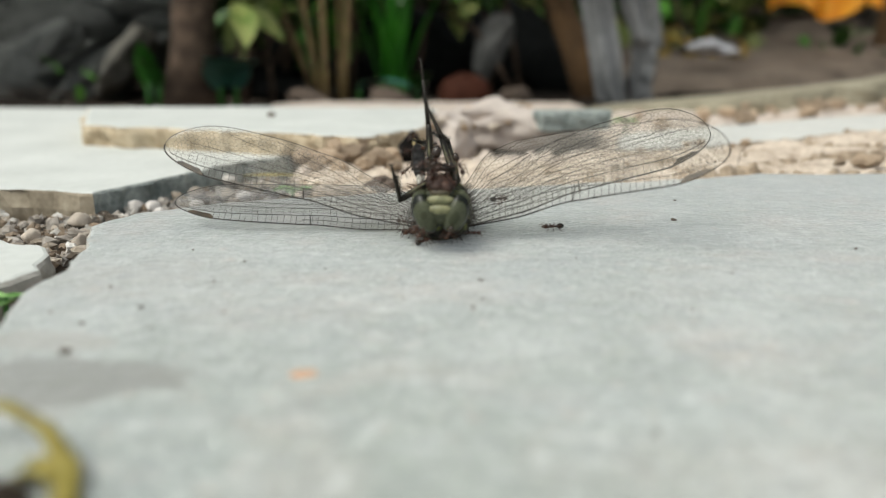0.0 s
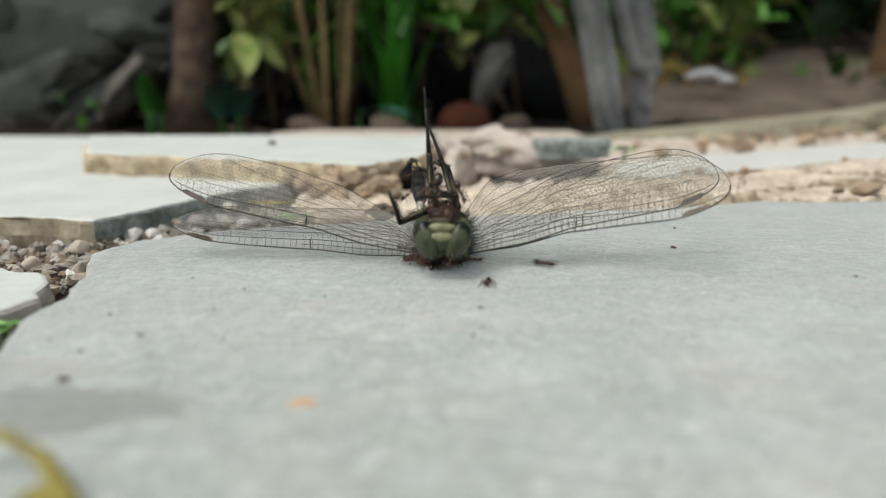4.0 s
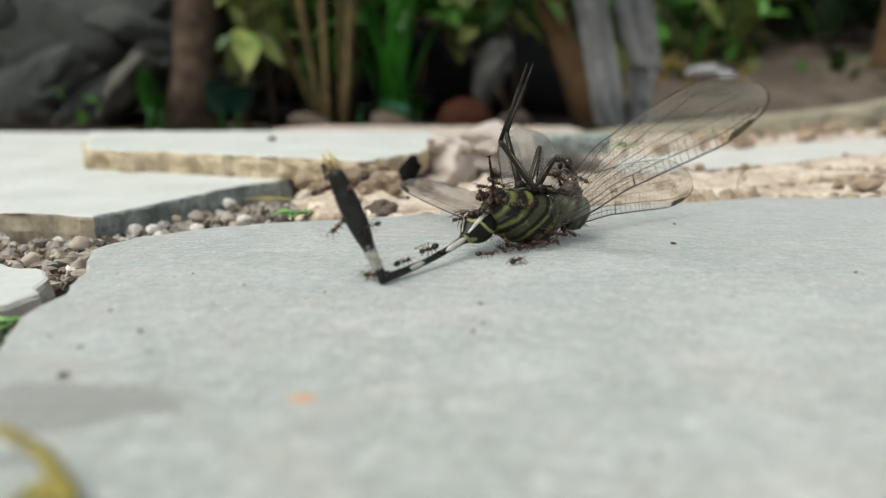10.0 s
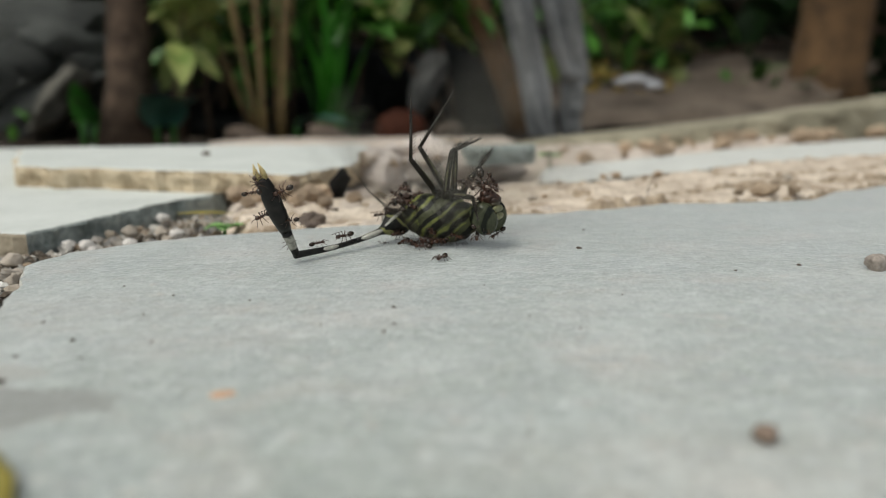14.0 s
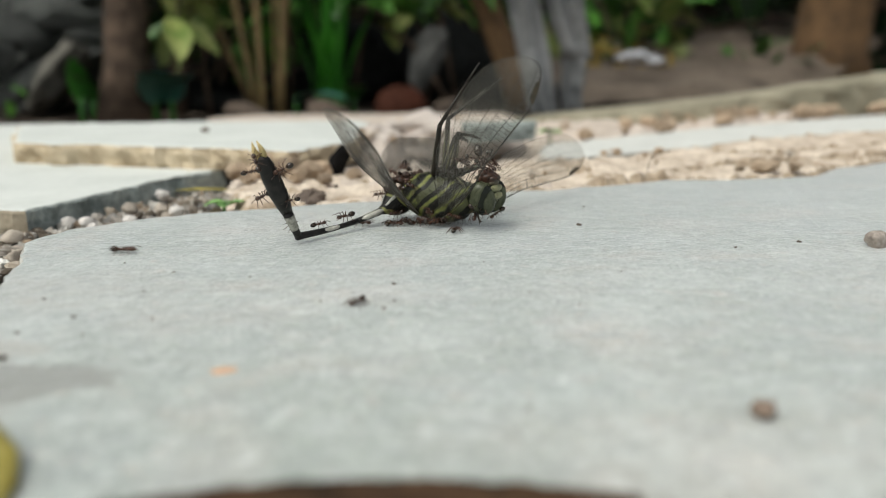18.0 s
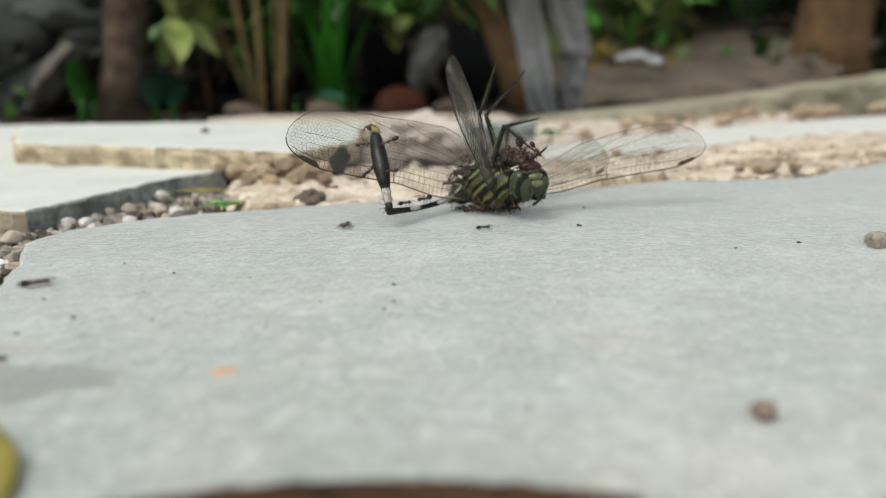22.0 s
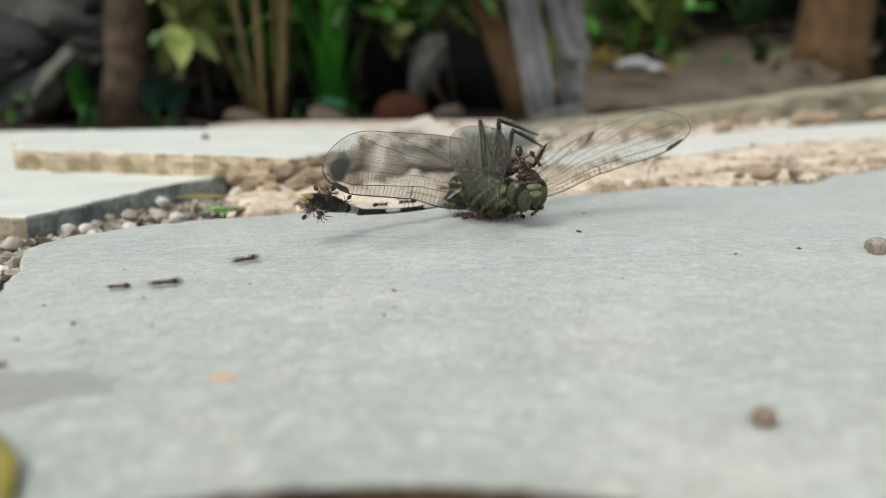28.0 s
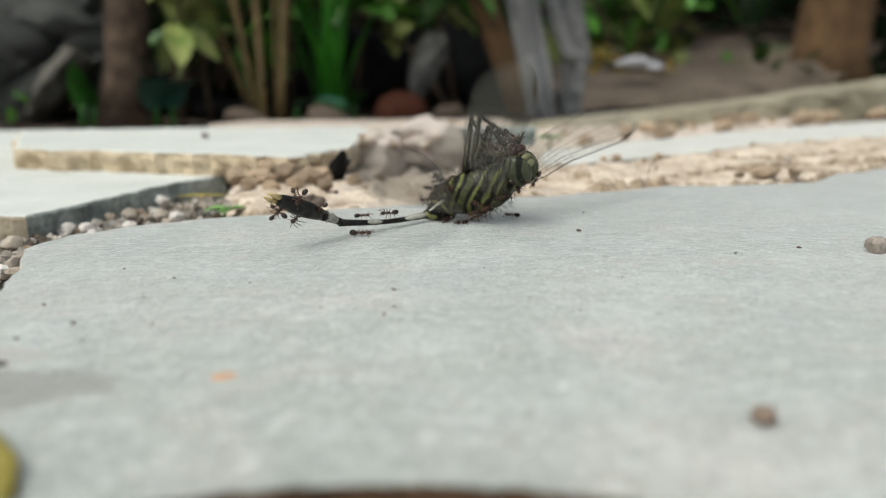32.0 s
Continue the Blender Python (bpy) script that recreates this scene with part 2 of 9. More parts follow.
# ---- materials ----
def slab_material():
    """Trowelled pale cement: cloudy tones, beige patches, drawn-out streaks, pores and fine relief."""
    m = mat("pale_cement", (0.252, 0.289, 0.254), (0.362, 0.403, 0.352), size=0.0022, fine=0.0006, rough=0.5, bump=0.8, mix=(0.34, 0.66), depth=0.0006, spec=0.9)
    n, l = m.node_tree.nodes, m.node_tree.links
    b = n["Principled BSDF"]
    out = b.inputs["Base Color"].links[0].from_socket
    co = n.new("ShaderNodeTexCoord")
    clouds = ((40, (1, 1, 1), 0.5, 0.7, (0.52, 0.46, 0.41), 0.5), (90, (0.8, 1, 1), 0.48, 0.7, (0.66, 0.69, 0.66), 0.5), (60, (1, 1, 1), 0.5, 0.7, (0.34, 0.385, 0.385), 0.4), (105, (0.8, 1, 1), 0.54, 0.7, (0.55, 0.455, 0.4), 0.42), (150, (1, 1, 1), 0.52, 0.7, (0.36, 0.4, 0.38), 0.35))
    grains = ((330, (0.8, 1.0, 1), 0.5, 0.68, (0.25, 0.28, 0.275), 0.32), (410, (0.8, 1.0, 1), 0.52, 0.68, (0.74, 0.77, 0.75), 0.34), (520, (0.9, 1.0, 1), 0.52, 0.7, (0.235, 0.258, 0.25), 0.5), (640, (0.9, 1.0, 1), 0.53, 0.7, (0.76, 0.78, 0.75), 0.55), (450, (1, 1, 1), 0.6, 0.72, (0.6, 0.5, 0.43), 0.45), (1300, (1, 1, 1), 0.6, 0.69, (0.14, 0.138, 0.125), 0.9), (1900, (1, 1, 1), 0.54, 0.66, (0.18, 0.195, 0.185), 0.7), (2200, (1, 1, 1), 0.54, 0.66, (0.78, 0.79, 0.76), 0.7))
    for scale, stretch, lo, hi, colour, most in clouds + grains:
        mp, tex, rng_, mx = n.new("ShaderNodeMapping"), n.new("ShaderNodeTexNoise"), n.new("ShaderNodeMapRange"), n.new("ShaderNodeMix")
        mp.inputs["Scale"].default_value = stretch
        mp.inputs["Location"].default_value = (scale * 0.01, scale * 0.003, 0)
        mp.inputs["Rotation"].default_value = (0, 0, 0.25)
        tex.inputs["Scale"].default_value, tex.inputs["Detail"].default_value = scale, 5
        rng_.inputs["From Min"].default_value, rng_.inputs["From Max"].default_value, rng_.inputs["To Max"].default_value = lo, hi, most
        mx.data_type = "RGBA"
        mx.inputs[7].default_value = (*colour, 1)
        l.new(co.outputs["Object"], mp.inputs[0])
        l.new(mp.outputs[0], tex.inputs["Vector"])
        l.new(tex.outputs["Fac"], rng_.inputs["Value"])
        l.new(rng_.outputs["Result"], mx.inputs[0])
        l.new(out, mx.inputs[6])
        out = mx.outputs[2]
    # two dusty stains with soft, uneven outlines: middle, half lengths, turn, colour, strength
    for mid, half, turn, colour, most in (((-0.0303, 0.0505), (0.0122, 0.0047), 0.14, (0.205, 0.203, 0.174), 0.85), ((-0.031, 0.0592), (0.0056, 0.0022), -0.2, (0.36, 0.33, 0.28), 0.5), ((-0.0385, 0.0475), (0.006, 0.004), 0.1, (0.205, 0.198, 0.17), 0.8)):
        mp, wob, mixv, dist, rng_, mx = n.new("ShaderNodeMapping"), n.new("ShaderNodeTexNoise"), n.new("ShaderNodeVectorMath"), n.new("ShaderNodeVectorMath"), n.new("ShaderNodeMapRange"), n.new("ShaderNodeMix")
        mp.vector_type = "TEXTURE"
        mp.inputs["Location"].default_value, mp.inputs["Rotation"].default_value, mp.inputs["Scale"].default_value = (*mid, 0), (0, 0, turn), (*half, 1)
        wob.inputs["Scale"].default_value, wob.inputs["Detail"].default_value = 260, 5
        mixv.operation, dist.operation = "MULTIPLY_ADD", "LENGTH"
        mixv.inputs[1].default_value = (0.7, 0.7, 0)
        l.new(co.outputs["Object"], mp.inputs[0])
        l.new(co.outputs["Object"], wob.inputs["Vector"])
        l.new(wob.outputs["Color"], mixv.inputs[0])
        l.new(mp.outputs[0], mixv.inputs[2])
        sub_ = n.new("ShaderNodeVectorMath")
        sub_.operation = "SUBTRACT"
        sub_.inputs[1].default_value = (0.35, 0.35, 0)
        l.new(mixv.outputs[0], sub_.inputs[0])
        l.new(sub_.outputs[0], dist.inputs[0])
        rng_.inputs["From Min"].default_value, rng_.inputs["From Max"].default_value = 1.04, 0.97
        rng_.inputs["To Min"].default_value, rng_.inputs["To Max"].default_value = 0, most
        l.new(dist.outputs["Value"], rng_.inputs["Value"])
        mx.data_type = "RGBA"
        mx.inputs[7].default_value = (*colour, 1)
        l.new(rng_.outputs["Result"], mx.inputs[0])
        l.new(out, mx.inputs[6])
        out = mx.outputs[2]
    l.new(out, b.inputs["Base Color"])
    b.inputs["Sheen Weight"].default_value, b.inputs["Sheen Roughness"].default_value = 1.0, 0.45
    return m


M_SLAB = slab_material()
M_SCRATCH = mat("pale_scratch", (0.58, 0.6, 0.58), (0.68, 0.7, 0.68), size=0.002, fine=0.0005, rough=0.7, bump=0.1)
M_SLAB_FAR = mat("weathered_pale_cement", (0.5, 0.52, 0.49), (0.71, 0.725, 0.695), size=0.02, fine=0.002, rough=0.7, bump=0.2, mix=(0.25, 0.75))
M_SLAB_DUSTY = mat("sand_dusted_cement", (0.5, 0.5, 0.475), (0.73, 0.73, 0.69), size=0.012, fine=0.002, rough=0.75, bump=0.3, mix=(0.25, 0.75))
M_LUMP = mat("pinkish_grey_mortar", (0.41, 0.355, 0.32), (0.64, 0.565, 0.51), size=0.012, fine=0.0016, rough=0.95, bump=0.5, depth=0.0006)
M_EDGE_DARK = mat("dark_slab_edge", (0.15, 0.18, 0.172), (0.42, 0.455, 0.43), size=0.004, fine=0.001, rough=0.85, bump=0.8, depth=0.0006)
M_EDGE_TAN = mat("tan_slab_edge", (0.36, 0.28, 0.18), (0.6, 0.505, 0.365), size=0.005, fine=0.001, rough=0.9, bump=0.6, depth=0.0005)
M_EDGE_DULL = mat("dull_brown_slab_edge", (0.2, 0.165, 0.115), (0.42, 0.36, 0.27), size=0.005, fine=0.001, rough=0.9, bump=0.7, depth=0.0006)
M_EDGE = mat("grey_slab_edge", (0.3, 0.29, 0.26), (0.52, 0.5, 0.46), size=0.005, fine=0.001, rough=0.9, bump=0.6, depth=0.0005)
M_SAND = mat("sandy_mortar", (0.4, 0.325, 0.265), (0.67, 0.585, 0.51), size=0.009, fine=0.0011, rough=0.95, bump=0.8, mix=(0.3, 0.68), depth=0.0008)
# browner sand for broken steep faces, darkened to stand for shade under lips
M_SAND_SHADE = mat("brown_shaded_sand_edge", (0.2, 0.145, 0.095), (0.52, 0.42, 0.315), size=0.003, fine=0.0009, rough=0.95, bump=0.9, mix=(0.36, 0.66), depth=0.0008)
M_MORTAR_LAYER = mat("pinkish_mortar", (0.33, 0.25, 0.18), (0.71, 0.61, 0.505), size=0.007, fine=0.0011, rough=0.95, bump=1.0, mix=(0.35, 0.6), depth=0.0012)
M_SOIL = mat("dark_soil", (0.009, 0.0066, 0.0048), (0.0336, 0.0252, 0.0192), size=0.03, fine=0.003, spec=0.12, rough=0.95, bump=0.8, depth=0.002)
M_BROWN = mat("brown_soil", (0.075, 0.056, 0.04), (0.2, 0.157, 0.12), size=0.03, fine=0.003, rough=0.95, bump=0.7, depth=0.001)
M_KERB = mat("olive_grey_concrete", (0.19, 0.17, 0.118), (0.375, 0.34, 0.25), size=0.02, fine=0.002, rough=0.9, bump=0.5, depth=0.0006)
M_ORANGE = mat("orange_clay_smear", (0.6, 0.33, 0.18), (0.63, 0.43, 0.3), size=0.001, fine=0.0004, rough=0.85, bump=0.1)
M_GRAVEL = mat("mixed_gravel", (0.55, 0.52, 0.48), (1.0, 1.0, 1.0), size=0.0025, fine=0.0006, rough=0.85, bump=0.6)


def gravel_tones(m):
    """Each chip has one of a few stone colours, under its own grain."""
    n, l = m.node_tree.nodes, m.node_tree.links
    b = n["Principled BSDF"]
    grain = b.inputs["Base Color"].links[0].from_socket
    geo, ramp, mx = n.new("ShaderNodeNewGeometry"), n.new("ShaderNodeValToRGB"), n.new("ShaderNodeMix")
    ramp.color_ramp.interpolation = "CONSTANT"
    tones = ((0.0, (0.13, 0.105, 0.08)), (0.1, (0.28, 0.215, 0.155)), (0.28, (0.42, 0.385, 0.345)), (0.5, (0.46, 0.4, 0.33)), (0.68, (0.26, 0.25, 0.24)), (0.8, (0.6, 0.58, 0.54)), (0.93, (0.74, 0.72, 0.68)))
    while len(ramp.color_ramp.elements) < len(tones):
        ramp.color_ramp.elements.new(0.5)
    for e, (p, c) in zip(ramp.color_ramp.elements, tones):
        e.position, e.color = p, (*c, 1)
    mx.data_type, mx.blend_type = "RGBA", "MULTIPLY"
    mx.inputs[0].default_value = 1.0
    l.new(geo.outputs["Random Per Island"], ramp.inputs["Fac"])
    l.new(ramp.outputs["Color"], mx.inputs[6])
    l.new(grain, mx.inputs[7])
    l.new(mx.outputs[2], b.inputs["Base Color"])


gravel_tones(M_GRAVEL)
M_PEBBLE = mat("pale_pebble", (0.3, 0.25, 0.2), (0.58, 0.51, 0.43), size=0.004, fine=0.0006, rough=0.8, bump=0.4, each=0.2)
M_WHITESTONE = mat("whitish_pebble", (0.42, 0.39, 0.36), (0.72, 0.68, 0.64), size=0.003, fine=0.0006, rough=0.75, bump=0.35, each=0.15)
M_BROWNSTONE = mat("brown_pebble", (0.065, 0.0455, 0.0358), (0.1625, 0.1235, 0.0975), size=0.002, fine=0.0005, rough=0.8, bump=0.5)
M_CLOD = mat("brown_soil_crumb", (0.13, 0.09, 0.065), (0.3, 0.22, 0.17), size=0.002, fine=0.0005, rough=0.9, bump=0.6)
M_GREYCLOD = mat("grey_brown_clod", (0.2, 0.165, 0.14), (0.46, 0.4, 0.35), size=0.002, fine=0.0005, rough=0.9, bump=0.7)
M_RUBBLE = mat("tan_rubble", (0.22, 0.15, 0.095), (0.56, 0.44, 0.32), size=0.003, fine=0.0006, rough=0.9, bump=0.7, each=0.35)
M_BLACKSTONE = mat("black_stone", (0.004, 0.004, 0.004), (0.014, 0.013, 0.012), size=0.004, fine=0.0008, spec=0.12, rough=0.95, bump=0.5)
M_STONE = mat("dull_brown_stone", (0.054, 0.042, 0.033), (0.156, 0.12, 0.096), size=0.008, fine=0.0015, spec=0.12, rough=0.9, bump=0.6, each=0.3)
M_ROCK = mat("dark_grey_rock", (0.005, 0.006, 0.006), (0.3, 0.31, 0.29), size=0.013, fine=0.004, spec=0.12, rough=0.85, bump=0.9, mix=(0.4, 0.64), depth=0.003, each=0.5)
M_ROCK_PALE = mat("pale_weathered_rock", (0.045, 0.043, 0.037), (0.15, 0.14, 0.12), size=0.012, fine=0.002, spec=0.2, rough=0.9, bump=0.7, depth=0.001)
M_ROCK_GREY = mat("grey_weathered_rock", (0.055, 0.055, 0.052), (0.15, 0.148, 0.14), size=0.012, fine=0.002, spec=0.2, rough=0.9, bump=0.7, depth=0.001)
M_BARK = mat("brown_bark", (0.026, 0.019, 0.0145), (0.125, 0.088, 0.064), size=0.01, fine=0.002, spec=0.12, rough=0.9, bump=0.8, depth=0.001)
M_BARK_ORANGE = mat("rusty_brown_bark", (0.0558, 0.0302, 0.0116), (0.1581, 0.0883, 0.0372), size=0.015, fine=0.003, rough=0.9, bump=0.7, depth=0.001)
M_CANE = mat("tan_cane", (0.09, 0.06, 0.022), (0.24, 0.165, 0.066), size=0.008, fine=0.002, rough=0.6, bump=0.3)
M_LEAF = mat("green_leaf", (0.012, 0.08, 0.008), (0.045, 0.17, 0.02), size=0.02, fine=0.003, rough=0.45, bump=0.2, each=0.45)
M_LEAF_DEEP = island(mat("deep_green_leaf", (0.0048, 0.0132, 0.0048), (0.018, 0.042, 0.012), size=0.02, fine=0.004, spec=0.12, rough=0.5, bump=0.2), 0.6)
M_LEAF_VIVID = mat("vivid_strap_leaf", (0.014, 0.1, 0.006), (0.05, 0.24, 0.016), size=0.02, fine=0.004, rough=0.45, bump=0.2, each=0.5)
M_LEAF_TEAL = mat("blue_green_leaf", (0.022, 0.1, 0.08), (0.055, 0.175, 0.14), size=0.02, fine=0.004, rough=0.4, bump=0.2)
M_DRY = mat("dry_yellow_leaf", (0.15, 0.12, 0.02), (0.36, 0.3, 0.06), size=0.003, fine=0.0008, rough=0.6, bump=0.3)
M_DRYBROWN = mat("dry_brown_leaf", (0.0263, 0.0165, 0.0097), (0.0825, 0.0525, 0.03), size=0.004, fine=0.001, rough=0.8, bump=0.4)
M_PETAL = mat("orange_petal", (0.75, 0.25, 0.01), (0.9, 0.42, 0.03), size=0.01, fine=0.002, rough=0.5, bump=0.1)
M_SHEET = mat("grey_plastic_sheet", (0.08, 0.085, 0.088), (0.27, 0.272, 0.272), size=0.03, fine=0.004, rough=0.45, bump=0.2)
M_CLAY = mat("red_brown_clay", (0.034, 0.011, 0.006), (0.075, 0.026, 0.0155), size=0.01, fine=0.002, spec=0.12, rough=0.8, bump=0.4)
M_PALEBITS = mat("pale_grey_wrapper", (0.42, 0.43, 0.45), (0.62, 0.62, 0.64), size=0.01, fine=0.002, rough=0.5, bump=0.2)


# ---- ground ----
def ground_height(x, y):
    h = -0.0072 + 0.0016 * noise.fractal(Vector((x * 60, y * 60, 0.3)), 1.0, 2.0, 3)
    return h


def make_ground():
    xs = [-60, -12, -3, -1.2] + [-0.6 + 0.02 * i for i in range(61)] + [1.2, 3, 12, 60]
    ys = [-60, -8, -1, -0.2] + [-0.1 + 0.02 * i for i in range(56)] + [1.6, 3, 8, 60]
    v = [(x, y, ground_height(x, y) if abs(x) < 1.3 and -0.2 < y < 1.7 else -0.01) for y in ys for x in xs]
    n_ = len(xs)
    f = [(j * n_ + i, j * n_ + i + 1, (j + 1) * n_ + i + 1, (j + 1) * n_ + i) for j in range(len(ys) - 1) for i in range(n_ - 1)]
    thing("ground", mesh_of("ground", v, f, M_BROWN), Matrix(), "brown garden soil under broken paving", "ground", kind="structure")


make_ground()


def relief(name, outline, height, material, label, category, cell=0.0016, amp=0.0012, freq=260, seed=3.0, drop=0.006, rise=(0, 0), steps=0.0, lip=0.004, ragged=0.0, broken=None):
    """A rough bed of mortar or sand inside an outline, highest in its middle."""
    xs = [p[0] for p in outline]
    ys = [p[1] for p in outline]
    nx, ny = int((max(xs) - min(xs)) / cell) + 1, int((max(ys) - min(ys)) / cell) + 1

    def inside(x, y):
        hit, d = False, 1e9
        for i in range(len(outline)):
            (x0, y0), (x1, y1) = outline[i], outline[i - 1]
            if (y0 > y) != (y1 > y) and x < (x1 - x0) * (y - y0) / (y1 - y0) + x0:
                hit = not hit
            k = max(0, min(1, ((x - x0) * (x1 - x0) + (y - y0) * (y1 - y0)) / ((x1 - x0) ** 2 + (y1 - y0) ** 2 + 1e-12)))
            d = min(d, math.hypot(x - x0 - k * (x1 - x0), y - y0 - k * (y1 - y0)))
        return d if hit else -d

    v, f, keep = [], [], {}
    for j in range(ny):
        for i in range(nx):
            x, y = min(xs) + i * cell, min(ys) + j * cell
            d = inside(x, y) + (ragged * noise.fractal(Vector((x, y, seed)) * 210, 0.8, 2.0, 4) if ragged else 0)
            z = height + amp * noise.fractal(Vector((x, y * 1.5, seed * 0.01)) * freq, 0.9, 2.0, 5)
            z += amp * 1.2 * noise.fractal(Vector((x * 0.35, y * 1.2, seed)) * freq * 0.35, 1.0, 2.0, 3)
            if steps:
                q = z / steps
                z = (math.floor(q) + min(1, max(0, (q - math.floor(q)) * 3 - 1))) * steps + 0.12 * amp * noise.noise(Vector((x, y, 5)) * freq * 4)
            z -= drop * max(0.0, 1 - max(d, 0) / lip) if d < lip else 0
            z += max(0.0, y - rise[0]) * rise[1]
            keep[i, j] = (len(v), d)
            v.append((x, y, z))
    for j in range(ny - 1):
        for i in range(nx - 1):
            q = [keep[i, j], keep[i + 1, j], keep[i + 1, j + 1], keep[i, j + 1]]
            if max(k[1] for k in q) > -cell:
                f.append(tuple(k[0] for k in q))
    used = sorted({i for q in f for i in q})
    back = {i: k for k, i in enumerate(used)}
    me = mesh_of(name, [v[i] for i in used], [tuple(back[i] for i in q) for q in f], material)
    # steep faces take the darker material, so shade is painted by slope
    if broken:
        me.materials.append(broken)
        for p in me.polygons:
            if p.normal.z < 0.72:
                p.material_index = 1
    return thing(name, me, Matrix(), label, category, kind="structure")


# ---- paving ----
def mm(*pairs):
    return [(x * MM, y * MM) for x, y in pairs]


FRONT = mm((-37, 63), (-38.5, 70), (-39.5, 76), (-39.3, 80), (-41, 89), (-45, 101), (-42.5, 109), (-31, 118), (-8, 125.2), (26, 135), (38, 137), (60, 145), (69, 144.5), (90, 146), (102, 157), (119, 165), (170, 188), (240, 190), (240, -130), (-120, -130), (-70, 20), (-44, 50))
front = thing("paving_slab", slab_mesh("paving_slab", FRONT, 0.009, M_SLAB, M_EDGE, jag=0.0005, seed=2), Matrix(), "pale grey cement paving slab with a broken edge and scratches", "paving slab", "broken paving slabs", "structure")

MID = mm((-33, 178), (-42, 163), (-49, 146), (-56, 129), (-66, 132), (-110, 136), (-230, 150), (-330, 325), (-90, 318), (-62, 260), (-42, 200))
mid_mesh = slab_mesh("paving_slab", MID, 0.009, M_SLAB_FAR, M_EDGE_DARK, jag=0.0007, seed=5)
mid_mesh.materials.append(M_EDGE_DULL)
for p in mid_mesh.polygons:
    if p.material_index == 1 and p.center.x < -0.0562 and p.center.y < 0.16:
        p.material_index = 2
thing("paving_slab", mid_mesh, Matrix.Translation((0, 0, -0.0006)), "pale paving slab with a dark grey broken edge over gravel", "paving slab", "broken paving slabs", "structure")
BACK = mm((-84, 193), (-56, 183), (-30, 173), (-15, 165), (-5, 180), (0, 200), (2, 236), (-2, 250), (-60, 253), (-107, 251))
thing("paving_slab", slab_mesh("paving_slab", BACK, 0.0052, M_SLAB_FAR, M_EDGE_TAN, jag=0.0012, seed=8, bevel=0.001), Matrix.Translation((0, 0, 0.0046)), "pale paving slab with a tan edge lying on another slab", "paving slab", "broken paving slabs", "structure")
STRIP = mm((40, 176), (56, 181), (81, 194), (102, 206), (133, 218), (160, 227), (330, 290), (330, 372), (208, 302), (169, 283), (126, 261), (75, 226), (50, 210))
thing("paving_slab", slab_mesh("paving_slab", STRIP, 0.008, M_SLAB_DUSTY, M_EDGE, jag=0.0008, seed=11), Matrix.Translation((0, 0, 0.0006)), "narrow pale paving slab half covered by sand", "paving slab", "broken paving slabs", "structure")
LOW = mm((-46, 93), (-50, 98), (-58, 101), (-75, 102), (-95, 92), (-90, 70), (-60, 66), (-48.5, 76), (-44.5, 86))
thing("paving_slab", slab_mesh("paving_slab", LOW, 0.006, M_SLAB_FAR, M_EDGE, jag=0.0006, seed=13), Matrix.Translation((0, 0, -0.0016)), "low broken piece of pale paving slab beside gravel", "paving slab", "broken paving slabs", "structure")

relief("mortar_bed", mm((-12, 126), (-22, 138), (-30, 158), (-38, 196), (-30, 240), (0, 240), (10, 192), (4, 186), (-6, 165), (-8, 140)), -0.0026, M_SAND, "crumbled mortar under a broken slab", "mortar", seed=14)
relief("mortar_bed", mm((-12, 126), (26, 137), (60, 147), (92, 149), (104, 160), (160, 190), (230, 215), (230, 250), (158, 232), (100, 214), (60, 201), (36, 198), (10, 190), (-6, 165)), -0.0024, M_SAND, "crumbly sandy mortar bed in the gap between slabs", "mortar", cell=0.0011, amp=0.0022, seed=4, steps=0.0016)
relief("mortar_bed", mm((36, 222), (60, 226), (120, 264), (216, 318), (360, 430), (420, 520), (250, 430), (110, 330), (40, 290)), -0.001, M_SAND, "brown rubble and sand between slab and kerb", "mortar", cell=0.003, amp=0.003, freq=120, seed=9)

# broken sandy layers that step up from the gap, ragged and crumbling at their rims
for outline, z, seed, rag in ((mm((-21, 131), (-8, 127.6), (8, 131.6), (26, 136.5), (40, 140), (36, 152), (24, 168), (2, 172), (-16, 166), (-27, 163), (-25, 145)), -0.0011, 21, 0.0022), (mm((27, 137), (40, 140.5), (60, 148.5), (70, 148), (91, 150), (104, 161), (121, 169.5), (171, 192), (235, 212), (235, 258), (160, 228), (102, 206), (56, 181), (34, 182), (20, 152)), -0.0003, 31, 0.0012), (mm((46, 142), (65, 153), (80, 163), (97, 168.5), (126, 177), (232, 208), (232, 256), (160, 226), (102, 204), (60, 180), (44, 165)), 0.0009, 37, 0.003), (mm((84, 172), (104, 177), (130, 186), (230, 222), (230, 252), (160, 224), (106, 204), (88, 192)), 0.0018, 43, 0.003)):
    relief("mortar_layer", outline, z, M_MORTAR_LAYER, "broken crumbling layer of pinkish sandy mortar", "mortar", cell=0.0009, amp=0.00075, freq=300, seed=seed, drop=0.003, lip=0.0018, ragged=rag, steps=0.0007, broken=M_SAND_SHADE)

